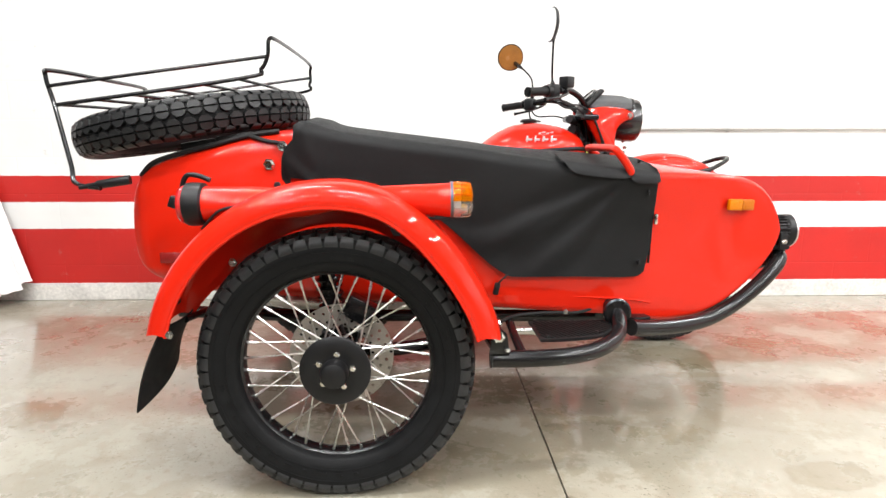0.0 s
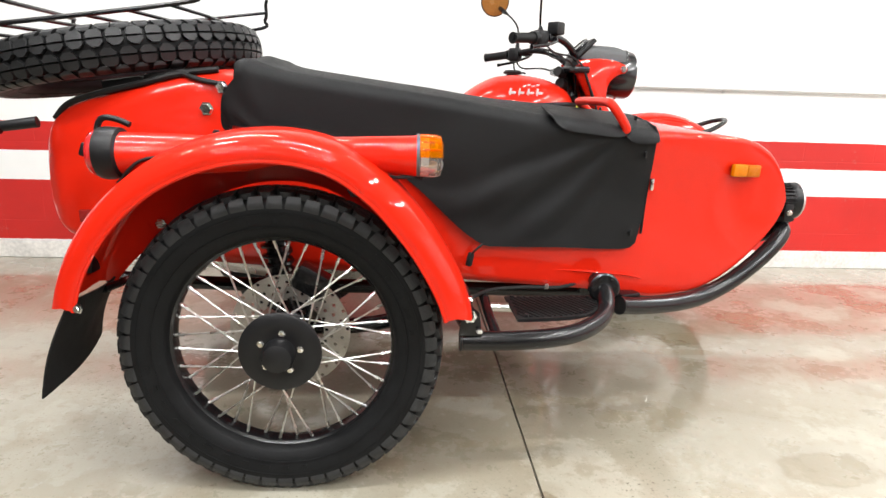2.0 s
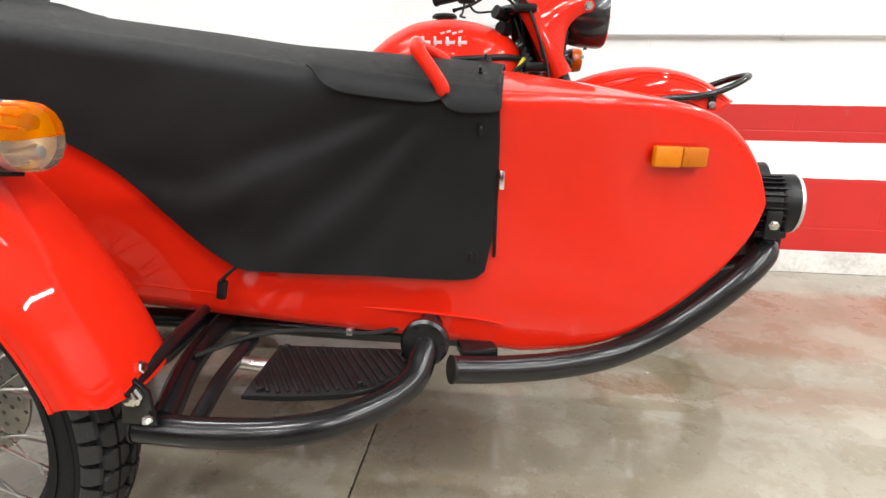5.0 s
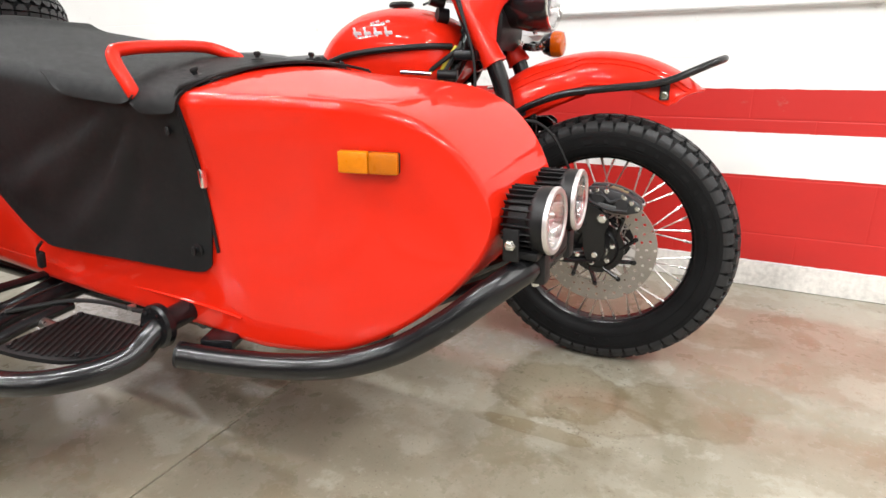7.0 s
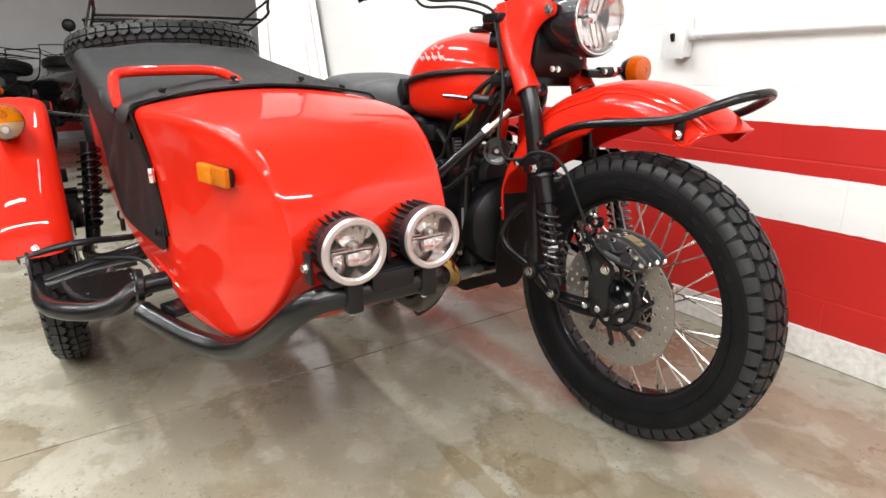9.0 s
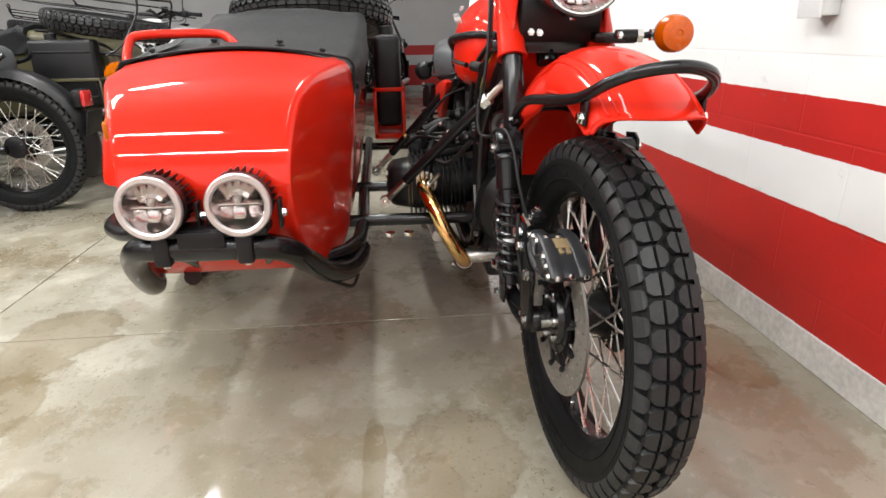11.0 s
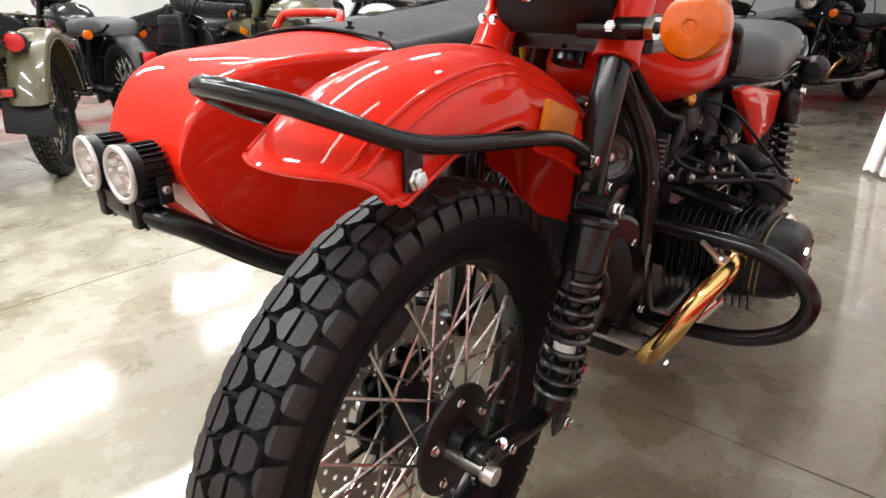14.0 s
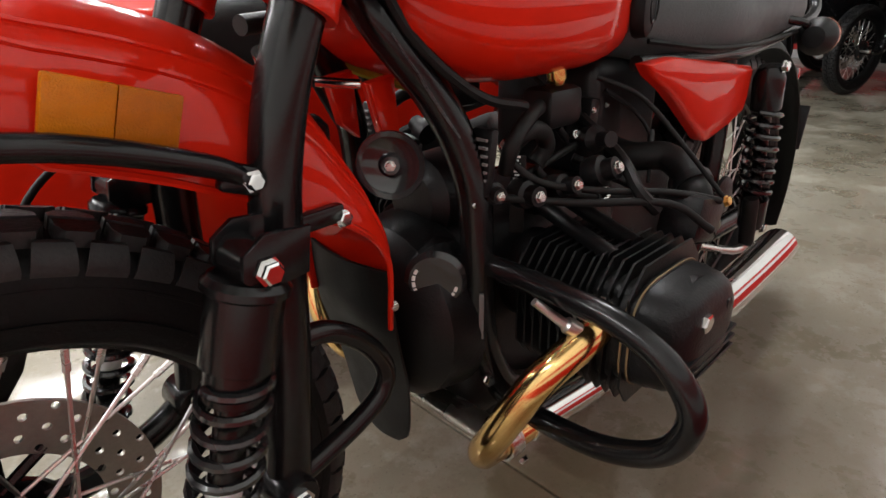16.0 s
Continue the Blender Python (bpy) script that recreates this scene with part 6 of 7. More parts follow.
            row.append(Vector((x, MID - w * math.copysign(abs(math.cos(a)) ** 0.45, math.cos(a)), zb + (zt - zb) * math.sin(a) ** 0.5)))
        rows.append(row)
    hood = part("dash_hood", thicken(grid(rows), 0.004), GREY_PLASTIC, lamp, "dark grey instrument hood", angle=60)
    part("hood_lip", sweep(bmesh.new(), rows[-1], 0.0045, 8), BLACK_GLOSS, hood)
    part("dial_plate", block(bmesh.new(), (0.018, 0.155, 0.095), pose(0.922, MID, 1.066, 0, 44), 0.006, 3), PLASTIC, hood, "slanted black dial plate")
    dial = Vector((0.913, MID, 1.072))
    part("dial_rim", turned([(0.040, -0.004), (0.047, -0.004), (0.048, 0.0), (0.046, 0.010), (0.040, 0.010)], dial, (-0.70, 0, 0.71), 30, True), BLACK_GLOSS, hood)
    part("dial_glass", turned([(0, 0.004), (0.041, 0.004), (0.041, 0.0065), (0, 0.0065)], dial, (-0.70, 0, 0.71), 30), BLACK_GLOSS, hood)

    # turn signals
    for s in (1,):
        tip = Vector((1.062, MID + s * 0.217, 0.864))
        stalk = part("turn_signal", tube([(1.035, MID + s * 0.11, 0.857), (1.04, MID + s * 0.15, 0.858)], 0.014, 12, 1), FRAME, root, "turn signal with amber lens", STEER)
        part("stalk", tube([(1.04, MID + s * 0.14, 0.858), (1.045, MID + s * 0.200, 0.862)], 0.0070, 10, 1), FRAME, stalk)
        part("nut", turned([(0.008, -0.006), (0.015, -0.006), (0.015, 0.006), (0.008, 0.006)], (1.041, MID + s * 0.158, 0.859), (0.1, s, 0), 6, True), CHROME, stalk)
        part("nut", turned([(0.008, -0.005), (0.013, -0.005), (0.013, 0.005), (0.008, 0.005)], (1.043, MID + s * 0.187, 0.861), (0.1, s, 0), 6, True), CHROME, stalk)
        part("shell", turned([(0, -0.035), (0.015, -0.034), (0.028, -0.022), (0.035, -0.004), (0.036, 0.002), (0, 0.002)], tip, (1, 0, 0), 28), FRAME, stalk)
        part("lens", turned([(0.036, 0.002), (0.0375, 0.004), (0.037, 0.022), (0.033, 0.032), (0.02, 0.037), (0.008, 0.037), (0.006, 0.035), (0, 0.035)], tip, (1, 0, 0), 32), AMBER, stalk, "amber lens")

    # handlebar with controls and mirrors
    BY = 1.147
    half = [(0.597, 0.341, 1.058), (0.70, 0.252, 1.070), (0.78, 0.165, 1.082), (0.845, 0.10, 1.062), (0.888, 0.055, 1.025), (0.905, 0.02, 1.014)]
    bar = part("handlebar", tube([(x, BY + y, z - 0.010) for x, y, z in half] + [(x, BY - y, z + 0.010) for x, y, z in half[::-1]], 0.0125, 14, 6), FRAME, root, "black handlebar")
    part("bar_clamp", block(bmesh.new(), (0.05, 0.10, 0.05), pose(0.90, BY, 1.012, 0, 20), 0.010), PLASTIC, bar)
    for s in (-1, 1):
        up = -0.010 * s
        a, b = Vector((0.597, BY + s * 0.341, 1.058 + up)), Vector((0.682, BY + s * 0.268, 1.068 + up))
        part("grip", sweep(bmesh.new(), [a + (b - a) * k / 16 for k in range(17)], [0.019] + [0.0158 + 0.0012 * (k % 2) for k in range(14)] + [0.0175, 0.021], 16), SOFT_RUBBER, bar, "ribbed black rubber grip")
        part("switch_pod", block(bmesh.new(), (0.050, 0.046, 0.056), pose(0.708, BY + s * 0.246, 1.068 + up, 0, 0, -s * 41), 0.012, 3), PLASTIC, bar)
        part("lever_perch", block(bmesh.new(), (0.045, 0.03, 0.026), pose(0.752, BY + s * 0.212, 1.074 + up, 0, 0, -s * 41), 0.006), FRAME, bar)
        part("lever", tube([(0.765, BY + s * 0.22, 1.072 + up), (0.762, BY + s * 0.25, 1.060 + up), (0.715, BY + s * 0.315, 1.042 + up), (0.655, BY + s * 0.368, 1.030 + up)], [0.007] * 6 + [0.0055] * 12 + [0.008], 10, 6), FRAME, bar, "black control lever")
        if s < 0:
            part("reservoir", block(bmesh.new(), (0.045, 0.045, 0.042), pose(0.768, BY - 0.215, 1.116, 0, 0, 41), 0.005), PLASTIC, bar, "black brake fluid reservoir")
            part("throttle_tube", turned([(0, -0.02), (0.022, -0.02), (0.022, 0.02), (0, 0.02)], (0.690, BY - 0.261, 1.079), (0.75, 0.66, 0.1), 18), PLASTIC, bar)
            foot, m0, face = Vector((0.712, BY - 0.222, 1.100)), Vector((0.690, 0.870, 1.316)), Vector((-0.95, -0.10, 0.05))
            rod = [foot, foot + Vector((-0.004, -0.004, 0.04)), Vector((0.700, 0.885, 1.20)), Vector((0.699, 0.872, 1.258)), m0 - face.normalized() * 0.014 - Vector((0, 0, 0.045))]
        else:
            foot, m0, face = Vector((0.715, BY + 0.235, 1.085)), Vector((0.631, 1.53, 1.286)), Vector((0.073, -0.963, -0.26))
            rod = [foot, Vector((0.716, 1.386, 1.13)), Vector((0.712, 1.398, 1.172)), Vector((0.690, 1.44, 1.212)), Vector((0.664, 1.50, 1.245)), m0 - face.normalized() * 0.012 + Vector((0.025, 0, -0.028))]
        part("stem_nut", turned([(0, -0.008), (0.009, -0.008), (0.009, 0.012), (0.006, 0.02), (0, 0.02)], foot, (0, 0, 1), 8), FRAME, bar)
        part("mirror_stem", tube(rod, [0.0040] * 20 + [0.0045, 0.006, 0.008, 0.010] if s > 0 else 0.0042, 10, 6), FRAME, bar)
        mir = part("mirror", turned([(0, -0.020), (0.034, -0.018), (0.056, -0.010), (0.063, 0.0), (0.061, 0.002), (0, 0.0015)], m0, face, 36), PLASTIC, bar, "round black mirror")
        # the glass on the wall side carries its reflection as a brown colour
        part("mirror_glass", turned([(0, 0.0032), (0.058, 0.0032), (0.058, 0.0018), (0, 0.0018)], m0, face, 36), MIRROR if s < 0 else BROWN_REFLECTION, mir)
    for pts in ([(0.73, BY - 0.235, 1.06), (0.77, BY - 0.22, 1.035), (0.84, BY - 0.16, 1.03), (0.90, BY - 0.12, 1.0), (0.93, BY - 0.125, 0.93), (0.95, BY - 0.13, 0.86)],
                [(0.72, BY - 0.24, 1.045), (0.76, BY - 0.23, 1.02), (0.83, BY - 0.17, 1.015), (0.88, BY - 0.09, 0.98), (0.90, BY - 0.05, 0.90)],
                [(0.71, BY + 0.25, 1.045), (0.74, BY + 0.24, 1.005), (0.82, BY + 0.16, 1.0), (0.88, BY + 0.06, 0.96), (0.90, BY + 0.05, 0.88)],
                [(0.705, BY + 0.25, 1.05), (0.70, BY + 0.20, 1.0), (0.70, BY + 0.12, 0.985), (0.72, BY + 0.05, 0.975)]):
        part("control_cable", tube(pts, 0.0036, 8), SOFT_RUBBER, bar)
    # connector block and switch under the clamp
    part("ignition_lock", turned([(0, 0), (0.017, 0), (0.018, 0.004), (0.018, 0.04), (0, 0.04)], (0.845, BY - 0.06, 0.97), (-0.5, -0.4, 0.2), 18), PLASTIC, bar)
    part("fork_lock", turned([(0, 0), (0.020, 0), (0.020, 0.03), (0, 0.03)], (0.85, BY - 0.055, 0.935), (-0.5, -0.5, 0.1), 18), PLASTIC, bar)


def tank_and_seat(root):
    # fuel tank: stations of half width, bottom and top
    xs = [0.455, 0.47, 0.50, 0.55, 0.62, 0.70, 0.78, 0.84, 0.88, 0.905, 0.915]
    hw = [0.05, 0.085, 0.115, 0.142, 0.160, 0.165, 0.160, 0.145, 0.118, 0.075, 0.03]
    zt = [0.845, 0.868, 0.895, 0.930, 0.958, 0.966, 0.957, 0.938, 0.915, 0.885, 0.855]
    zb = [0.79, 0.755, 0.735, 0.722, 0.716, 0.716, 0.722, 0.740, 0.765, 0.79, 0.82]
    rings = []
    for i in range(31):
        x = xs[0] + (xs[-1] - xs[0]) * 0.5 * (1 - math.cos(math.pi * i / 30))
        w, t, b = (lerp(x, list(zip(xs, q))) for q in (hw, zt, zb))
        ring = []
        for k in range(32):
            a = math.tau * k / 32
            c, s = math.cos(a), math.sin(a)
            p = 0.78 if s > 0 else 0.48
            zc = b + (t - b) * 0.42
            ring.append(Vector((x, MID + w * math.copysign(abs(c) ** 0.85, c), zc + (t - zc if s > 0 else zc - b) * math.copysign(abs(s) ** p, s))))
        rings.append(ring)
    bm = grid(rings, closed_v=True)
    bm.verts.ensure_lookup_table()
    bm.faces.new(bm.verts[:32])
    bm.faces.new(bm.verts[-32:])
    tank = part("fuel_tank", bm, RED, root, "glossy red teardrop fuel tank", angle=60)
    part("filler_cap", turned([(0, -0.004), (0.024, -0.004), (0.024, 0.006), (0.036, 0.008), (0.037, 0.014), (0.030, 0.021), (0, 0.024)], (0.684, MID + 0.03, 0.962), (0, 0, 1), 28), PLASTIC, tank, "black filler cap")
    for s in (-1, 1):
        # rubber strap and knee pad
        part("tank_strap", tube([(0.905, MID + s * 0.09, 0.86), (0.86, MID + s * 0.136, 0.862), (0.78, MID + s * 0.166, 0.858), (0.70, MID + s * 0.172, 0.852), (0.62, MID + s * 0.168, 0.842), (0.55, MID + s * 0.152, 0.825)], 0.008, 8), SOFT_RUBBER, tank, "black rubber tank strap")
        part("knee_pad", turned([(0, 0), (0.040, 0), (0.042, 0.004), (0.040, 0.018), (0.032, 0.022), (0, 0.023)], (0.505, MID + s * 0.125, 0.800), (-0.35, s, 0), 30), SOFT_RUBBER, tank, "round black knee pad")
        pad = (0.497, MID + s * 0.147, 0.800)
        part("pad_emblem", turned([(0.020, 0), (0.024, 0), (0.024, 0.002), (0.020, 0.002)], pad, (-0.28, s, 0), 24, True), PLASTIC, tank)
        # badge drawn as plain white shapes that follow the flank
        for k, (w, h) in enumerate(((0.026, 0.026), (0.022, 0.026), (0.026, 0.024), (0.024, 0.026))):
            part("badge_bar", block(bmesh.new(), (w, 0.0012, h * 0.35), pose(0.655 + k * 0.033 * 1.0, MID + s * 0.1585, 0.898, -s * 24, 0, 0), 0.0003, 1), PRINT_WHITE, tank)
            part("badge_bar", block(bmesh.new(), (w * 0.3, 0.0012, h), pose(0.648 + k * 0.033, MID + s * 0.1580, 0.901, -s * 24, 0, 0), 0.0003, 1), PRINT_WHITE, tank)
        for k in range(4):
            part("badge_chip", block(bmesh.new(), (0.012, 0.0012, 0.006), pose(0.70 + k * 0.016, MID + s * 0.150, 0.922 + 0.004 * (k % 2), -s * 32, -12, 0), 0.0003, 1), PRINT_WHITE, tank)
    part("fuel_tap", turned([(0, 0), (0.012, 0), (0.012, 0.022), (0.007, 0.03), (0, 0.03)], (0.66, MID + 0.11, 0.742), (0, 0.2, -1), 12), BRASS, tank, "brass fuel tap")
    tank.matrix_basis = Matrix.Translation((-0.020, 0, 0)) @ tank.matrix_basis
    # bench seat
    rings = []
    for i in range(33):
        t = i / 32
        x = 0.475 - 0.70 * t
        w = lerp(t, [(0, 0.075), (0.1, 0.14), (0.3, 0.185), (0.5, 0.175), (0.75, 0.16), (0.95, 0.14), (1, 0.10)])
        top = -0.030 + lerp(t, [(0, 0.79), (0.05, 0.845), (0.2, 0.872), (0.4, 0.862), (0.5, 0.875), (0.7, 0.885), (0.95, 0.872), (1, 0.83)])
        bot = -0.036 + lerp(t, [(0, 0.765), (0.2, 0.745), (1, 0.755)])
        ring = []
        for k in range(24):
            a = math.tau * k / 24
            c, s = math.cos(a), math.sin(a)
            zc = (top + bot) / 2
            ring.append(Vector((x, MID + w * math.copysign(abs(c) ** 0.6, c), zc + (top - bot) / 2 * math.copysign(abs(s) ** 0.55, s))))
        rings.append(ring)
    bm = grid(rings, closed_v=True)
    bm.verts.ensure_lookup_table()
    bm.faces.new(bm.verts[:24])
    bm.faces.new(bm.verts[-24:])
    seat = part("seat", bm, SEAT, root, "grey-black vinyl bench seat", angle=60)
    for s in (-1, 1):
        part("seat_piping", tube([(0.44, MID + s * 0.125, 0.752), (0.35, MID + s * 0.172, 0.739), (0.25, MID + s * 0.187, 0.736), (0.1, MID + s * 0.178, 0.736), (-0.15, MID + s * 0.155, 0.741)], 0.004, 6), SOFT_RUBBER, seat)
        # red side panel
        y = MID + s * 0.172
        rim = [(0.53, 0.732), (0.513, 0.716), (0.465, 0.692), (0.420, 0.664), (0.365, 0.627), (0.326, 0.600), (0.306, 0.593), (0.288, 0.594), (0.215, 0.607), (0.160, 0.622), (0.152, 0.640), (0.146, 0.688), (0.158, 0.697), (0.30, 0.716), (0.45, 0.734)]
        cx, cz = 0.325, 0.675
        rows = []
        for k, out in ((1.0, -0.016), (1.0, -0.004), (0.985, 0.0), (0.93, 0.003), (0.7, 0.006), (0.35, 0.008)):
            rows.append([Vector((cx + (x - cx) * k, y + s * out, cz + (z - cz) * k)) for x, z in rim])
        bm = grid(rows, closed_v=True)
        bm.verts.ensure_lookup_table()
        bm.faces.new(bm.verts[-len(rim):])
        part("side_panel", bm, RED, root, "red triangular side panel", angle=60)
        part("seat_rail", tube([(0.50, y - s * 0.03, 0.728), (0.30, y - s * 0.020, 0.722), (0.10, y - s * 0.02, 0.722), (-0.22, y - s * 0.03, 0.76), (-0.30, y - s * 0.05, 0.80)], 0.011, 10), FRAME, root)
        # rear shock
        top, low = Vector((0.118, MID + s * 0.19, 0.695)), Vector((0.06, MID + s * 0.19, 0.385))
        d = (low - top).normalized()
        sh = part("rear_shock", turned([(0, 0), (0.018, 0), (0.026, 0.02), (0.026, 0.075), (0.012, 0.08), (0.012, 0.25), (0.026, 0.255), (0.024, 0.315), (0, 0.318)], top, d, 22), FRAME, root, "black rear shock absorber")
        bm = sweep(bmesh.new(), [top + d * (0.08 + 0.175 * k / 130) + Vector((math.cos(k * math.tau * 8 / 130), math.sin(k * math.tau * 8 / 130), 0)) * 0.027 for k in range(131)], 0.0048, 6)
        part("spring", bm, BLACK_GLOSS, sh)
        bolt(top + Vector((0, s * 0.02, 0)), (0, s, 0), sh, 0.009, CHROME)
        bolt(low + Vector((0, s * 0.02, 0)), (0, s, 0), sh, 0.009, CHROME)
        # rear turn signal
        st = part("rear_signal", tube([(-0.02, MID + s * 0.15, 0.765), (-0.07, MID + s * 0.175, 0.755), (-0.09, MID + s * 0.185, 0.735)], 0.008, 8), FRAME, root, "rear turn signal")
        part("shell", turned([(0, -0.03), (0.02, -0.028), (0.034, -0.012), (0.036, 0.0), (0, 0.0)], (-0.10, MID + s * 0.195, 0.73), (-1, 0, 0), 24), PLASTIC, st)
        part("lens", turned([(0.035, 0), (0.035, 0.015), (0.025, 0.03), (0, 0.032)], (-0.10, MID + s * 0.195, 0.73), (-1, 0, 0), 24), AMBER, st)
    # rear mudguard, tail lamp and rear wheel
    ax = Vector((-0.192, MID, HUB_Z))
    rows = []
    for k in range(41):
        a = radians(40 + 165 * k / 40)
        rows.append([Vector((ax.x + (0.395 - 0.03 * (2 * j / 10 - 1) ** 2) * math.cos(a), MID + 0.085 * (2 * j / 10 - 1), ax.z + (0.395 - 0.04 * (2 * j / 10 - 1) ** 4) * math.sin(a))) for j in range(11)])
    rg = part("rear_mudguard", thicken(grid(rows), 0.003), PLASTIC, root, "black rear mudguard")
    tl = part("tail_lamp", block(bmesh.new(), (0.05, 0.10, 0.09), pose(-0.545, MID, 0.58), 0.012), PLASTIC, rg)
    part("lens", block(bmesh.new(), (0.02, 0.095, 0.08), pose(-0.575, MID, 0.58), 0.008), RED_LENS, tl, "red tail lens")
    part("plate_holder", block(bmesh.new(), (0.008, 0.17, 0.12), pose(-0.59, MID, 0.46, 0, -12), 0.003), PLASTIC, rg)
    wheel("rear_wheel", Matrix.Translation(ax), root, cap_side=1, disc_side=-1, hub_cover=False)
    sw = part("rear_swing_arm", tube([(0.22, MID + 0.10, 0.36), (0.05, MID + 0.115, 0.35), ax + Vector((0, 0.115, 0))], 0.022, 12, 3), FRAME, root)
    part("arm_leg", tube([(0.22, MID - 0.10, 0.36), (0.05, MID - 0.115, 0.35), ax + Vector((0, -0.115, 0))], 0.022, 12, 3), FRAME, sw)
    part("final_drive", turned([(0, -0.03), (0.06, -0.03), (0.085, -0.015), (0.085, 0.02), (0.05, 0.035), (0, 0.035)], ax + Vector((0, -0.10, 0)), (0, -1, 0), 28), CASTING, sw, "black final drive housing")


def engine(root):
    case = part("crankcase", block(bmesh.new(), (0.36, 0.20, 0.30), pose(0.60, MID, 0.40), 0.035, 3), CASTING, root, "black finned boxer engine case")
    part("front_cover", turned([(0, 0), (0.125, 0), (0.13, 0.01), (0.12, 0.06), (0.09, 0.085), (0.03, 0.09), (0, 0.09)], (0.77, MID, 0.43), (1, 0, 0), 36), CASTING, case)
    part("sump", block(bmesh.new(), (0.32, 0.17, 0.07), pose(0.58, MID, 0.235), 0.015, 2), CASTING, case)
    part("gearbox", block(bmesh.new(), (0.26, 0.17, 0.24), pose(0.33, MID, 0.42), 0.03, 3), CASTING, case)
    part("air_box", block(bmesh.new(), (0.20, 0.19, 0.17), pose(0.42, MID, 0.645), 0.025, 3), PLASTIC, case, "black air box")
    part("alternator", turned([(0, 0), (0.055, 0), (0.058, 0.01), (0.056, 0.07), (0.04, 0.085), (0, 0.085)], (0.70, MID, 0.575), (1, 0, 0), 28), CASTING, case)
    part("oil_filter", turned([(0, 0), (0.036, 0), (0.038, 0.004), (0.038, 0.05), (0.032, 0.056), (0, 0.056)], (0.79, MID + 0.055, 0.505), (0.75, 0.65, 0), 30), BLACK_GLOSS, case, "black canister oil filter")
    for k in range(11):
        a = radians(150 + k * 19)
        part("print_bar", block(bmesh.new(), (0.004, 0.0065, 0.0006), aim(Vector((0.79, MID + 0.055, 0.505)) + Vector((0.75, 0.65, 0)).normalized() * 0.0562, (0.75, 0.65, 0)) @ Matrix.Rotation(a, 4, "Z") @ Matrix.Translation((0.026, 0, 0)), 0), PRINT_WHITE, case)
    for s in (-1, 1):
        before = set(root.children) | set(case.children)
        # barrel and head with fins
        base, ax = Vector((0.635, MID + s * 0.10, 0.465)), Vector((0, s, 0.015))
        cyl = part("cylinder", turned([(0, 0), (0.062, 0), (0.062, 0.23), (0, 0.23)], base, ax, 28), CASTING, case, "black finned cylinder")
        for k in range(9):
            part("fin", turned([(0.055, -0.0016), (0.074, -0.0012), (0.074, 0.0012), (0.055, 0.0016)], base + ax * (0.035 + 0.0125 * k), ax, 36, True), CASTING, cyl)
        head = part("cylinder_head", block(bmesh.new(), (0.15, 0.07, 0.13), pose(0.635, MID + s * 0.265, 0.468), 0.02, 3), CASTING, case)
        for k in range(8):
            part("fin", slab_of([(0.556, 0.41), (0.572, 0.388), (0.70, 0.388), (0.716, 0.41), (0.716, 0.515), (0.69, 0.543), (0.582, 0.543), (0.556, 0.515)], MID + s * (0.145 + 0.0125 * k) - 0.0014, MID + s * (0.145 + 0.0125 * k) + 0.0014), CASTING, head)
        for k in range(5):
            part("fin", slab_of([(0.552, 0.41), (0.57, 0.382), (0.70, 0.382), (0.718, 0.41), (0.718, 0.52), (0.69, 0.550), (0.58, 0.550), (0.552, 0.52)], MID + s * (0.243 + 0.0125 * k) - 0.0014, MID + s * (0.243 + 0.0125 * k) + 0.0014), CASTING, head)
        for off in (0.290, 0.299):
            rim = [(0.640 + 0.082 * math.copysign(abs(math.cos(a)) ** 0.55, math.cos(a)), 0.468 + 0.066 * math.copysign(abs(math.sin(a)) ** 0.62, math.sin(a))) for a in (math.tau * j / 32 for j in range(32))]
            part("gasket", slab_of(rim, MID + s * off, MID + s * (off + 0.0022)), GASKET, head, "tan gasket line")
        part("head_plate", slab_of([(0.636 + (x - 0.636) * 0.985, 0.468 + (z - 0.468) * 0.985) for x, z in rim], MID + s * 0.280, MID + s * 0.303), CASTING, head)
        rows = []
        for k, (out, sc) in enumerate(((0.303, 0.97), (0.316, 0.965), (0.320, 0.94), (0.334, 0.915), (0.346, 0.83), (0.354, 0.68), (0.358, 0.42))):
            rows.append([Vector((0.640 + 0.082 * sc * math.copysign(abs(math.cos(a)) ** 0.55, math.cos(a)), MID + s * out, 0.468 + 0.066 * sc * math.copysign(abs(math.sin(a)) ** 0.62, math.sin(a)))) for a in (math.tau * j / 40 for j in range(40))])
        bm = grid(rows, closed_v=True)
        bm.verts.ensure_lookup_table()
        bm.faces.new(bm.verts[-40:])
        rk = part("rocker_cover", bm, CASTING, head, "black rocker cover", angle=50)
        for z in (0.432, 0.445, 0.458):
            part("rib", block(bmesh.new(), (0.13, 0.012, 0.004), pose(0.640, MID + s * 0.353, z), 0.001, 1), CASTING, rk)
        bolt((0.668, MID + s * 0.350, 0.498), (0, s, 0), rk, 0.011, CHROME)
        bolt((0.61, MID + s * 0.350, 0.498), (0, s, 0), rk, 0.008, CASTING)
        # push-rod tubes, intake, throttle body, plug cap
        for dx in (-0.065, -0.015):
            part("push_rod_tube", tube([(0.63 + dx, MID + s * 0.08, 0.562), (0.69 + dx, MID + s * 0.25, 0.543)], 0.0105, 10, 1), CASTING, cyl)
            part("rod_boot", turned([(0.011, 0), (0.019, 0), (0.021, 0.012), (0.016, 0.03), (0.011, 0.032)], (0.63 + dx, MID + s * 0.075, 0.563), (0.3, s, -0.12), 16), SOFT_RUBBER, cyl)
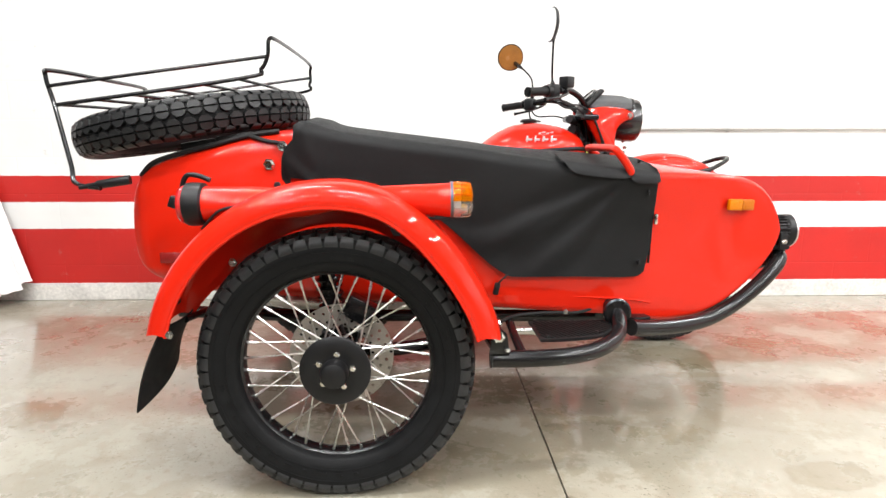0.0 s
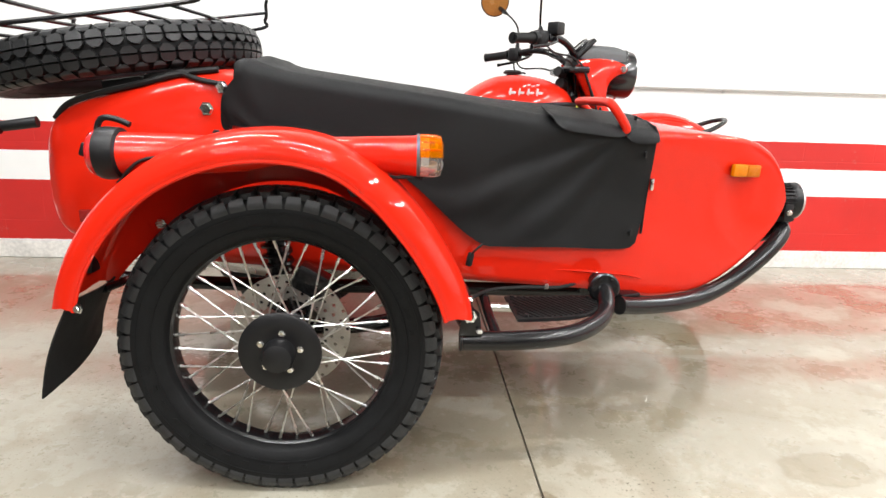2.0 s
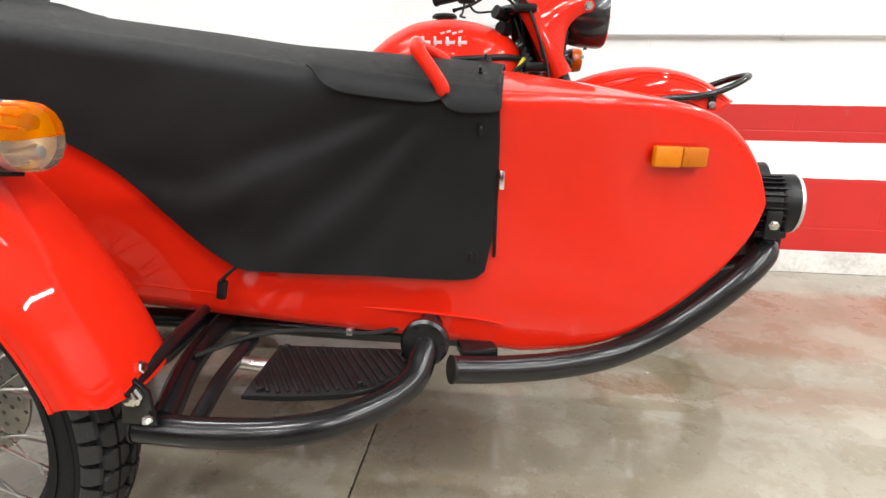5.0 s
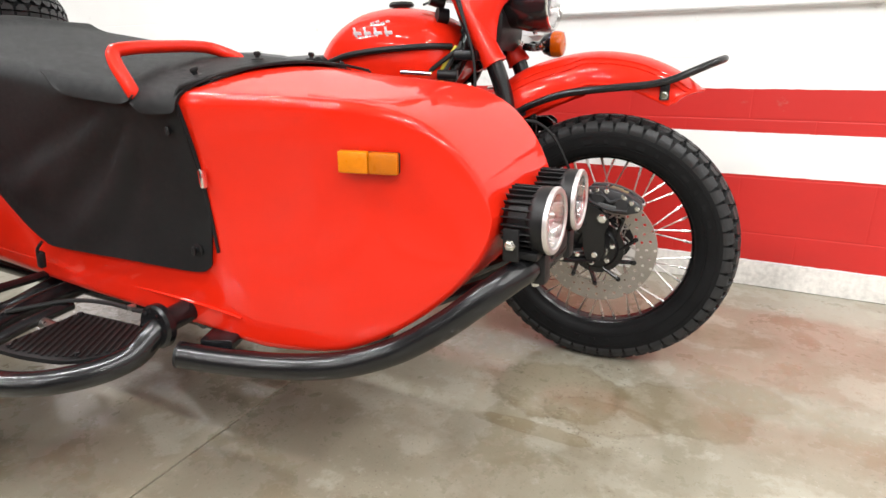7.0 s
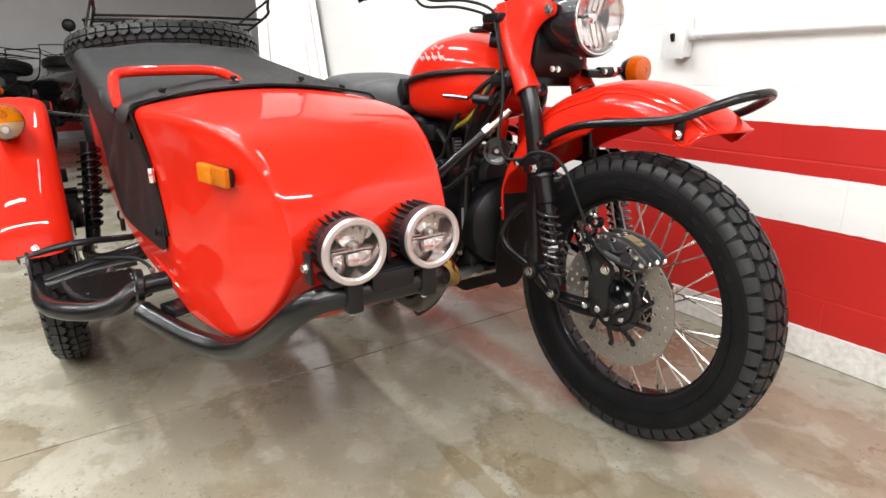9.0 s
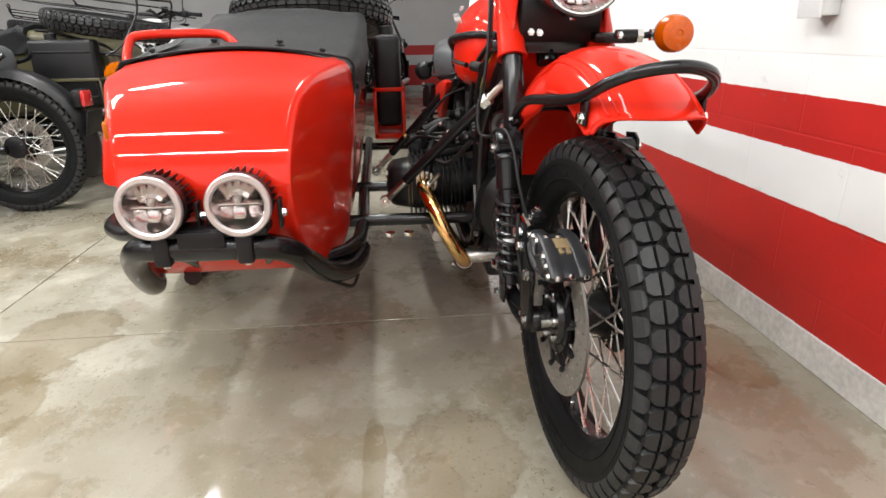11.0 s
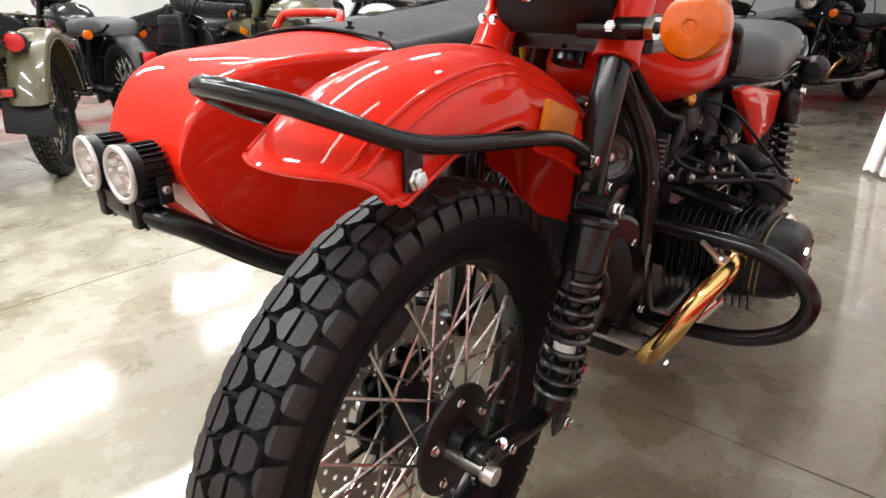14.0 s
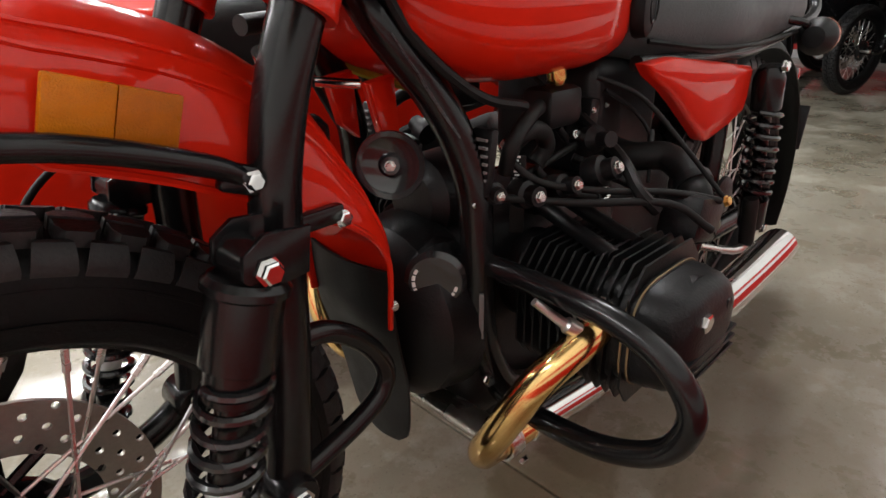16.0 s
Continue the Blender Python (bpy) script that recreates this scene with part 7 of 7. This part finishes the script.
        intake = part("intake_pipe", tube([(0.505, MID + s * 0.272, 0.525), (0.475, MID + s * 0.255, 0.550), (0.435, MID + s * 0.222, 0.576), (0.418, MID + s * 0.175, 0.596), (0.440, MID + s * 0.132, 0.594), (0.43, MID + s * 0.08, 0.60)], 0.021, 14), SOFT_RUBBER, case, "black rubber intake hose")
        tb = part("throttle_body", block(bmesh.new(), (0.075, 0.055, 0.06), pose(0.515, MID + s * 0.262, 0.552, 0, -15), 0.01), CASTING, case, "black cast throttle body")
        part("clamp", turned([(0.023, -0.006), (0.026, -0.006), (0.026, 0.006), (0.023, 0.006)], (0.49, MID + s * 0.264, 0.538), (0.6, s * 0.4, -0.5), 20, True), STEEL, intake)
        part("clamp", turned([(0.0235, -0.006), (0.0262, -0.006), (0.0262, 0.006), (0.0235, 0.006)], (0.440, MID + s * 0.228, 0.573), (0.4, s * 0.6, -0.5), 20, True), PLASTIC, intake)
        bolt((0.496, MID + s * 0.295, 0.575), (0, s, 0.3), tb, 0.006, BRASS)
        part("plug_cap", tube([(0.585, MID + s * 0.25, 0.575), (0.60, MID + s * 0.23, 0.60), (0.56, MID + s * 0.18, 0.625), (0.53, MID + s * 0.10, 0.66)], 0.008, 8), SOFT_RUBBER, cyl)
        for pts, r in (([(0.50, MID + s * 0.29, 0.575), (0.56, MID + s * 0.25, 0.592), (0.63, MID + s * 0.20, 0.60), (0.69, MID + s * 0.15, 0.615), (0.72, MID + s * 0.12, 0.65)], 0.0045),
                       ([(0.54, MID + s * 0.30, 0.55), (0.58, MID + s * 0.26, 0.585), (0.66, MID + s * 0.19, 0.59), (0.73, MID + s * 0.13, 0.60)], 0.0050),
                       ([(0.45, MID + s * 0.28, 0.56), (0.47, MID + s * 0.22, 0.63), (0.50, MID + s * 0.17, 0.69), (0.53, MID + s * 0.12, 0.715)], 0.0035),
                       ([(0.62, MID + s * 0.10, 0.69), (0.68, MID + s * 0.125, 0.685), (0.715, MID + s * 0.13, 0.66), (0.715, MID + s * 0.12, 0.625)], 0.0095)):
            part("hose", tube(pts, r, 12), SOFT_RUBBER, case)
        # sensors, unions and clips in the tangle above the cylinder
        for x, y, z, d, r, h in ((0.70, 0.135, 0.60, (0.2, 1, 0.1), 0.017, 0.03), (0.655, 0.15, 0.60, (0.1, 1, 0.3), 0.015, 0.035), (0.745, 0.125, 0.61, (0.3, 1, 0), 0.013, 0.02), (0.60, 0.17, 0.61, (-0.1, 1, 0.4), 0.02, 0.03)):
            q = part("union", turned([(0, -0.01), (r, -0.01), (r * 1.1, 0), (r, h * 0.4), (r * 0.7, h * 0.5), (r * 0.7, h), (0, h)], (x, MID + s * y, z), (d[0], s * d[1], d[2]), 18), PLASTIC, case)
            bolt(Vector((x, MID + s * y, z)) + Vector((d[0], s * d[1], d[2])).normalized() * h, (d[0], s * d[1], d[2]), q, r * 0.35, STEEL)
        part("vent_block", block(bmesh.new(), (0.012, 0.03, 0.075), pose(0.752, MID + s * 0.118, 0.645, 0, -8), 0.003), PLASTIC, case)
        for k in range(7):
            part("slot", block(bmesh.new(), (0.004, 0.022, 0.003), pose(0.7595, MID + s * 0.120, 0.618 + k * 0.009, 0, -8), 0.0005, 1), PRINT_DARK, case)
        part("ignition_coil", block(bmesh.new(), (0.07, 0.05, 0.05), pose(0.60, MID + s * 0.10, 0.685, 0, 0, 0), 0.01), PLASTIC, case)
        part("sensor", turned([(0, 0), (0.016, 0), (0.018, 0.02), (0.010, 0.03), (0.010, 0.05), (0, 0.05)], (0.56, MID + s * 0.13, 0.64), (0.4, s, 0.2), 16), PLASTIC, case)
        # exhaust header
        flange = Vector((0.706, MID + s * 0.258, 0.478))
        ex = part("exhaust_header", tube([flange, flange + Vector((0.035, 0, -0.012)), (0.79, MID + s * 0.235, 0.425), (0.815, MID + s * 0.20, 0.35), (0.80, MID + s * 0.165, 0.29), (0.755, MID + s * 0.15, 0.262), (0.69, MID + s * 0.15, 0.255)], 0.0195, 18), GOLD, root, "heat-tinted gold exhaust header")
        part("exhaust_flange", turned([(0.018, 0), (0.036, 0), (0.036, 0.009), (0.018, 0.009)], flange + Vector((-0.004, 0, 0)), (1, 0, -0.1), 20, True), STEEL, ex)
        part("oxygen_sensor", tube([flange + Vector((0.032, 0, -0.004)), flange + Vector((0.050, -s * 0.014, 0.010)), flange + Vector((0.052, -s * 0.016, 0.012)), flange + Vector((0.080, -s * 0.036, 0.042))], [0.0095, 0.0095, 0.006, 0.0045], 10, 1), STEEL, ex, "steel oxygen sensor")
        part("clamp", turned([(0.020, -0.012), (0.024, -0.012), (0.024, 0.012), (0.020, 0.012)], (0.735, MID + s * 0.15, 0.258), (-1, 0, -0.1), 20, True), STEEL, ex)
        bolt((0.735, MID + s * 0.178, 0.245), (0, s, -0.4), ex, 0.0065, CHROME)
        muff = [(0.69, MID + s * 0.15, 0.255), (0.50, MID + s * 0.165, 0.25), (0.25, MID + s * 0.19, 0.255), (0.15, MID + s * 0.195, 0.26), (0.02, MID + s * 0.20, 0.272), (-0.15, MID + s * 0.203, 0.290)]
        part("muffler", tube(muff, [0.021] * 12 + [0.027, 0.033, 0.037, 0.039] + [0.040] * 9 + [0.038], 20, 5) if s > 0 else tube(muff[:3], 0.021, 14), CHROME, root, "polished steel muffler")
        for ob in (set(root.children) | set(case.children)) - before:
            ob.matrix_basis = Matrix.Translation((0.027 if s > 0 else 0.0, 0, 0)) @ ob.matrix_basis
    part("cross_pipe", tube([(0.780, MID - 0.158, 0.284), (0.786, MID, 0.286), (0.786, MID + 0.158, 0.284)], 0.0185, 16, 3), STEEL, root, "steel exhaust cross pipe")
    # hoses, cables, relay boxes and a strap over the wall-side cylinder
    loop = part("breather_hose", tube([(0.712, MID + 0.098, 0.640), (0.706, MID + 0.108, 0.656), (0.690, MID + 0.115, 0.666), (0.668, MID + 0.116, 0.660), (0.655, MID + 0.114, 0.640), (0.666, MID + 0.108, 0.620)], 0.0115, 14, 6), SOFT_RUBBER, case, "black breather hose")
    part("clamp", turned([(0.0112, -0.004), (0.0132, -0.004), (0.0132, 0.004), (0.0112, 0.004)], (0.7105, MID + 0.101, 0.646), (-0.2, 0.5, 0.9), 18, True), STEEL, loop)
    for pts, r in (([(0.549, 0.085, 0.600), (0.520, 0.125, 0.578), (0.485, 0.165, 0.552), (0.482, 0.205, 0.538), (0.494, 0.245, 0.523)], 0.0068),
                   ([(0.676, 0.115, 0.616), (0.655, 0.125, 0.592), (0.627, 0.135, 0.576), (0.565, 0.145, 0.556), (0.500, 0.155, 0.545)], 0.0055),
                   ([(0.500, 0.100, 0.690), (0.462, 0.125, 0.660), (0.448, 0.150, 0.620), (0.470, 0.165, 0.560)], 0.0030),
                   ([(0.640, 0.080, 0.720), (0.632, 0.110, 0.690), (0.622, 0.115, 0.650), (0.600, 0.120, 0.625)], 0.0032),
                   ([(0.700, 0.100, 0.600), (0.640, 0.120, 0.625), (0.580, 0.120, 0.640), (0.540, 0.090, 0.655)], 0.0048)):
        line = part("control_cable", tube([(x, MID + y, z) for x, y, z in pts], r, 10, 6), SOFT_RUBBER, case)
        x, y, z = pts[-2]
        part("ferrule", turned([(0, -0.012), (r * 1.5, -0.012), (r * 1.7, 0), (r * 1.5, 0.012), (0, 0.012)], (x, MID + y, z), Vector(pts[-1]) - Vector(pts[-2]), 12), PLASTIC, line)
    for x, y, z, w, h, turn in ((0.575, 0.085, 0.668, 0.040, 0.050, 12), (0.540, 0.095, 0.655, 0.022, 0.058, -8), (0.470, 0.080, 0.650, 0.060, 0.070, 6)):
        box = part("relay", block(bmesh.new(), (w, 0.030, h), pose(x, MID + y, z, 0, turn), 0.004), PLASTIC, case)
        bolt((x + w * 0.3, MID + y + 0.016, z + h * 0.25), (0, 1, 0), box, 0.0035, STEEL)
    strap = part("rubber_strap", block(bmesh.new(), (0.005, 0.018, 0.100), pose(0.720, MID + 0.122, 0.593, 0, 5, 40), 0.0015), SOFT_RUBBER, case)
    for k in range(9):
        part("strap_print", block(bmesh.new(), (0.0012, 0.010 - 0.004 * (k % 2), 0.0022), pose(0.7236 + 0.0005 * k, MID + 0.1245, 0.606 + 0.0045 * k, 0, 5, 40), 0), PRINT_WHITE, strap)
    for x, y, z, r in ((0.628, 0.150, 0.588, 0.006), (0.585, 0.162, 0.572, 0.007), (0.520, 0.200, 0.563, 0.006), (0.470, 0.215, 0.546, 0.008), (0.606, 0.125, 0.648, 0.005), (0.682, 0.128, 0.585, 0.005)):
        bolt((x, MID + y, z), (0.2, 0.9, 0.4), case, r, CHROME)
    lever = part("gear_lever", tube([(0.150, MID + 0.120, 0.350), (0.115, MID + 0.185, 0.345), (0.085, MID + 0.195, 0.352)], 0.008, 10, 3), STEEL, case)
    part("lever_rubber", turned([(0, 0), (0.0125, 0), (0.0145, 0.006), (0.0145, 0.092), (0.012, 0.098), (0, 0.098)], (0.084, MID + 0.195, 0.355), (0.17, 0, 0.98), 18), SOFT_RUBBER, lever)
    # duplex frame: down tubes, cradle and engine bars
    fr = part("bike_frame", tube([(0.90, MID, 0.90), (0.75, MID, 0.80), (0.45, MID, 0.77), (0.15, MID, 0.75)], 0.022, 14, 4), FRAME, root, "black tubular motorcycle frame")
    for s in (-1, 1):
        down = [(0.905, MID + s * 0.03, 0.88), (0.882, MID + s * 0.07, 0.80), (0.828, MID + s * 0.086, 0.727), (0.800, MID + s * 0.099, 0.672), (0.785, MID + s * 0.110, 0.610), (0.780, MID + s * 0.112, 0.53), (0.773, MID + s * 0.112, 0.43), (0.757, MID + s * 0.112, 0.375), (0.722, MID + s * 0.112, 0.318), (0.66, MID + s * 0.115, 0.285), (0.60, MID + s * 0.12, 0.27), (0.30, MID + s * 0.12, 0.28), (0.16, MID + s * 0.12, 0.36), (0.13, MID + s * 0.12, 0.55), (0.12, MID + s * 0.11, 0.75)]
        dt = part("down_tube", tube(down, 0.0205, 16, 5), FRAME, fr)
        part("spec_label", block(bmesh.new(), (0.004, 0.006, 0.065), pose(0.790, MID + s * 0.1275, 0.455, 0, 4, s * 45), 0.0005, 1), PRINT_DARK, dt)
        loop = [(x, MID + s * y, z) for x, y, z in ((0.772, 0.112, 0.518), (0.778, 0.160, 0.521), (0.780, 0.235, 0.519), (0.780, 0.300, 0.513), (0.780, 0.356, 0.490), (0.780, 0.388, 0.446), (0.780, 0.369, 0.391), (0.780, 0.308, 0.355), (0.775, 0.227, 0.339), (0.757, 0.150, 0.326), (0.742, 0.115, 0.320))]
        if s > 0:
            part("engine_guard", tube(loop, 0.0145, 14, 6), FRAME, fr, "black looped engine guard bar")
        part("foot_peg", tube([(0.36, MID + s * 0.12, 0.33), (0.36, MID + s * 0.25, 0.33)], 0.014, 12, 1), SOFT_RUBBER, fr)
        hn = part("horn", turned([(0, 0), (0.024, 0), (0.034, 0.010), (0.036, 0.016), (0.033, 0.020), (0.029, 0.017), (0.014, 0.015), (0.010, 0.020), (0, 0.020)], (0.862, MID + s * 0.062, 0.652), (0.75, s * 0.65, 0.05), 32), BLACK_GLOSS, fr, "round black horn")
        part("horn_rim", turned([(0.031, 0.016), (0.0365, 0.015), (0.0375, 0.018), (0.0365, 0.021), (0.031, 0.020)], (0.862, MID + s * 0.062, 0.652), (0.75, s * 0.65, 0.05), 32, True), BLACK_GLOSS, hn)
        bolt(Vector((0.862, MID + s * 0.062, 0.652)) + Vector((0.75, s * 0.65, 0.05)).normalized() * 0.020, (0.75, s * 0.65, 0.05), hn, 0.005, STEEL)
        part("frame_cover", slab_of([(0.84, 0.74), (0.875, 0.735), (0.86, 0.68), (0.835, 0.66)], MID + s * 0.03, MID + s * 0.045, 0.002), RED, fr)
        for x, z in ((0.792, 0.60), (0.765, 0.345)):
            bolt((x, MID + s * 0.118, z), (0.2, s, 0), fr, 0.008, CHROME)
    a, b = Vector((0.866, MID + 0.0745, 0.780)), Vector((0.803, MID + 0.0985, 0.678))
    for k in range(22):
        q = a + (b - a) * (k / 21) + Vector((0.62, 0.76, 0.16)).normalized() * 0.0212
        for e in (-1, 1):
            part("label_print", block(bmesh.new(), (0.0045, 0.0008, 0.0030 + 0.0018 * ((k * 7 + e) % 3)), aim(q, b - a) @ Matrix.Translation((e * 0.004, 0, 0)), 0), GREY_PLASTIC, fr)
    part("steering_damper", tube([(0.92, MID - 0.13, 0.79), (0.87, MID - 0.145, 0.793)], 0.012, 12, 1), PLASTIC, fr, "black steering damper")
    part("damper_rod", tube([(0.86, MID - 0.16, 0.795), (0.78, MID - 0.18, 0.80)], 0.006, 10, 1), CHROME, fr)
    part("damper_rod", tube([(0.945, MID + 0.055, 0.745), (0.915, MID + 0.085, 0.742)], 0.005, 10, 1), CHROME, fr)
    for pts, mat in (([(0.90, MID - 0.09, 0.86), (0.86, MID - 0.11, 0.80), (0.80, MID - 0.11, 0.74), (0.70, MID - 0.10, 0.70)], YELLOW_WIRE), ([(0.91, MID - 0.08, 0.87), (0.88, MID - 0.12, 0.80), (0.83, MID - 0.13, 0.72), (0.78, MID - 0.12, 0.62)], SOFT_RUBBER),
                     ([(0.92, MID - 0.10, 0.86), (0.84, MID - 0.13, 0.80), (0.76, MID - 0.13, 0.73), (0.70, MID - 0.14, 0.62)], SOFT_RUBBER), ([(0.90, MID + 0.08, 0.86), (0.86, MID + 0.10, 0.78), (0.79, MID + 0.12, 0.72), (0.72, MID + 0.13, 0.70)], SOFT_RUBBER),
                     ([(0.88, MID - 0.15, 0.62), (0.80, MID - 0.20, 0.55), (0.70, MID - 0.24, 0.56), (0.60, MID - 0.22, 0.58)], SOFT_RUBBER)):
        part("harness", tube(pts, 0.006, 7), mat, fr)


front_end(outfit)
tank_and_seat(outfit)
engine(outfit)

# ---- other motorcycles in the shop ----
PALETTES = {
    "olive": ({"red_paint": OLIVE}, "olive green motorcycle with sidecar, chrome muffler and black seat"),
    "black": ({"red_paint": BLACK_GLOSS}, "black motorcycle with sidecar parked in the shop row"),
    "white": ({"red_paint": WHITE_GLOSS}, "white motorcycle with sidecar parked at the back"),
}


def parked(palette, m, with_cover=True):
    """Another outfit of the same make in other paint, at the pose m of its own origin."""
    swap, label = PALETTES[palette]
    m = m @ Matrix.Translation(Vector(outfit["base"]))
    made = copy_thing(outfit, m)
    tagged(made, label)
    for ob in made.children_recursive:
        if ob.data and ob.data.materials and ob.data.materials[0].name in swap:
            ob.material_slots[0].link = "OBJECT"
            ob.material_slots[0].material = swap[ob.data.materials[0].name]
            if "red" in ob.get("label", ""):
                ob["label"] = ob["label"].replace("red", palette)
    if with_cover:
        copy_thing(tonneau, m @ Matrix.Translation(Vector(tonneau["base"]) - Vector(outfit["base"])))


parked("olive", pose(-2.12, -1.32, 0, 0, 0, -90))
parked("olive", pose(0.57, -2.28, 0, 0, 0, -122))
parked("black", pose(-1.42, -3.35, 0, 0, 0, -90))
parked("white", pose(-5.0, -1.0, 0, 0, 0, -60))
parked("black", pose(-4.9, -4.9, 0, 0, 0, -90))
parked("white", pose(-4.1, -2.95, 0, 0, 0, -60))
parked("black", pose(-6.2, -0.2, 0, 0, 0, -20), False)
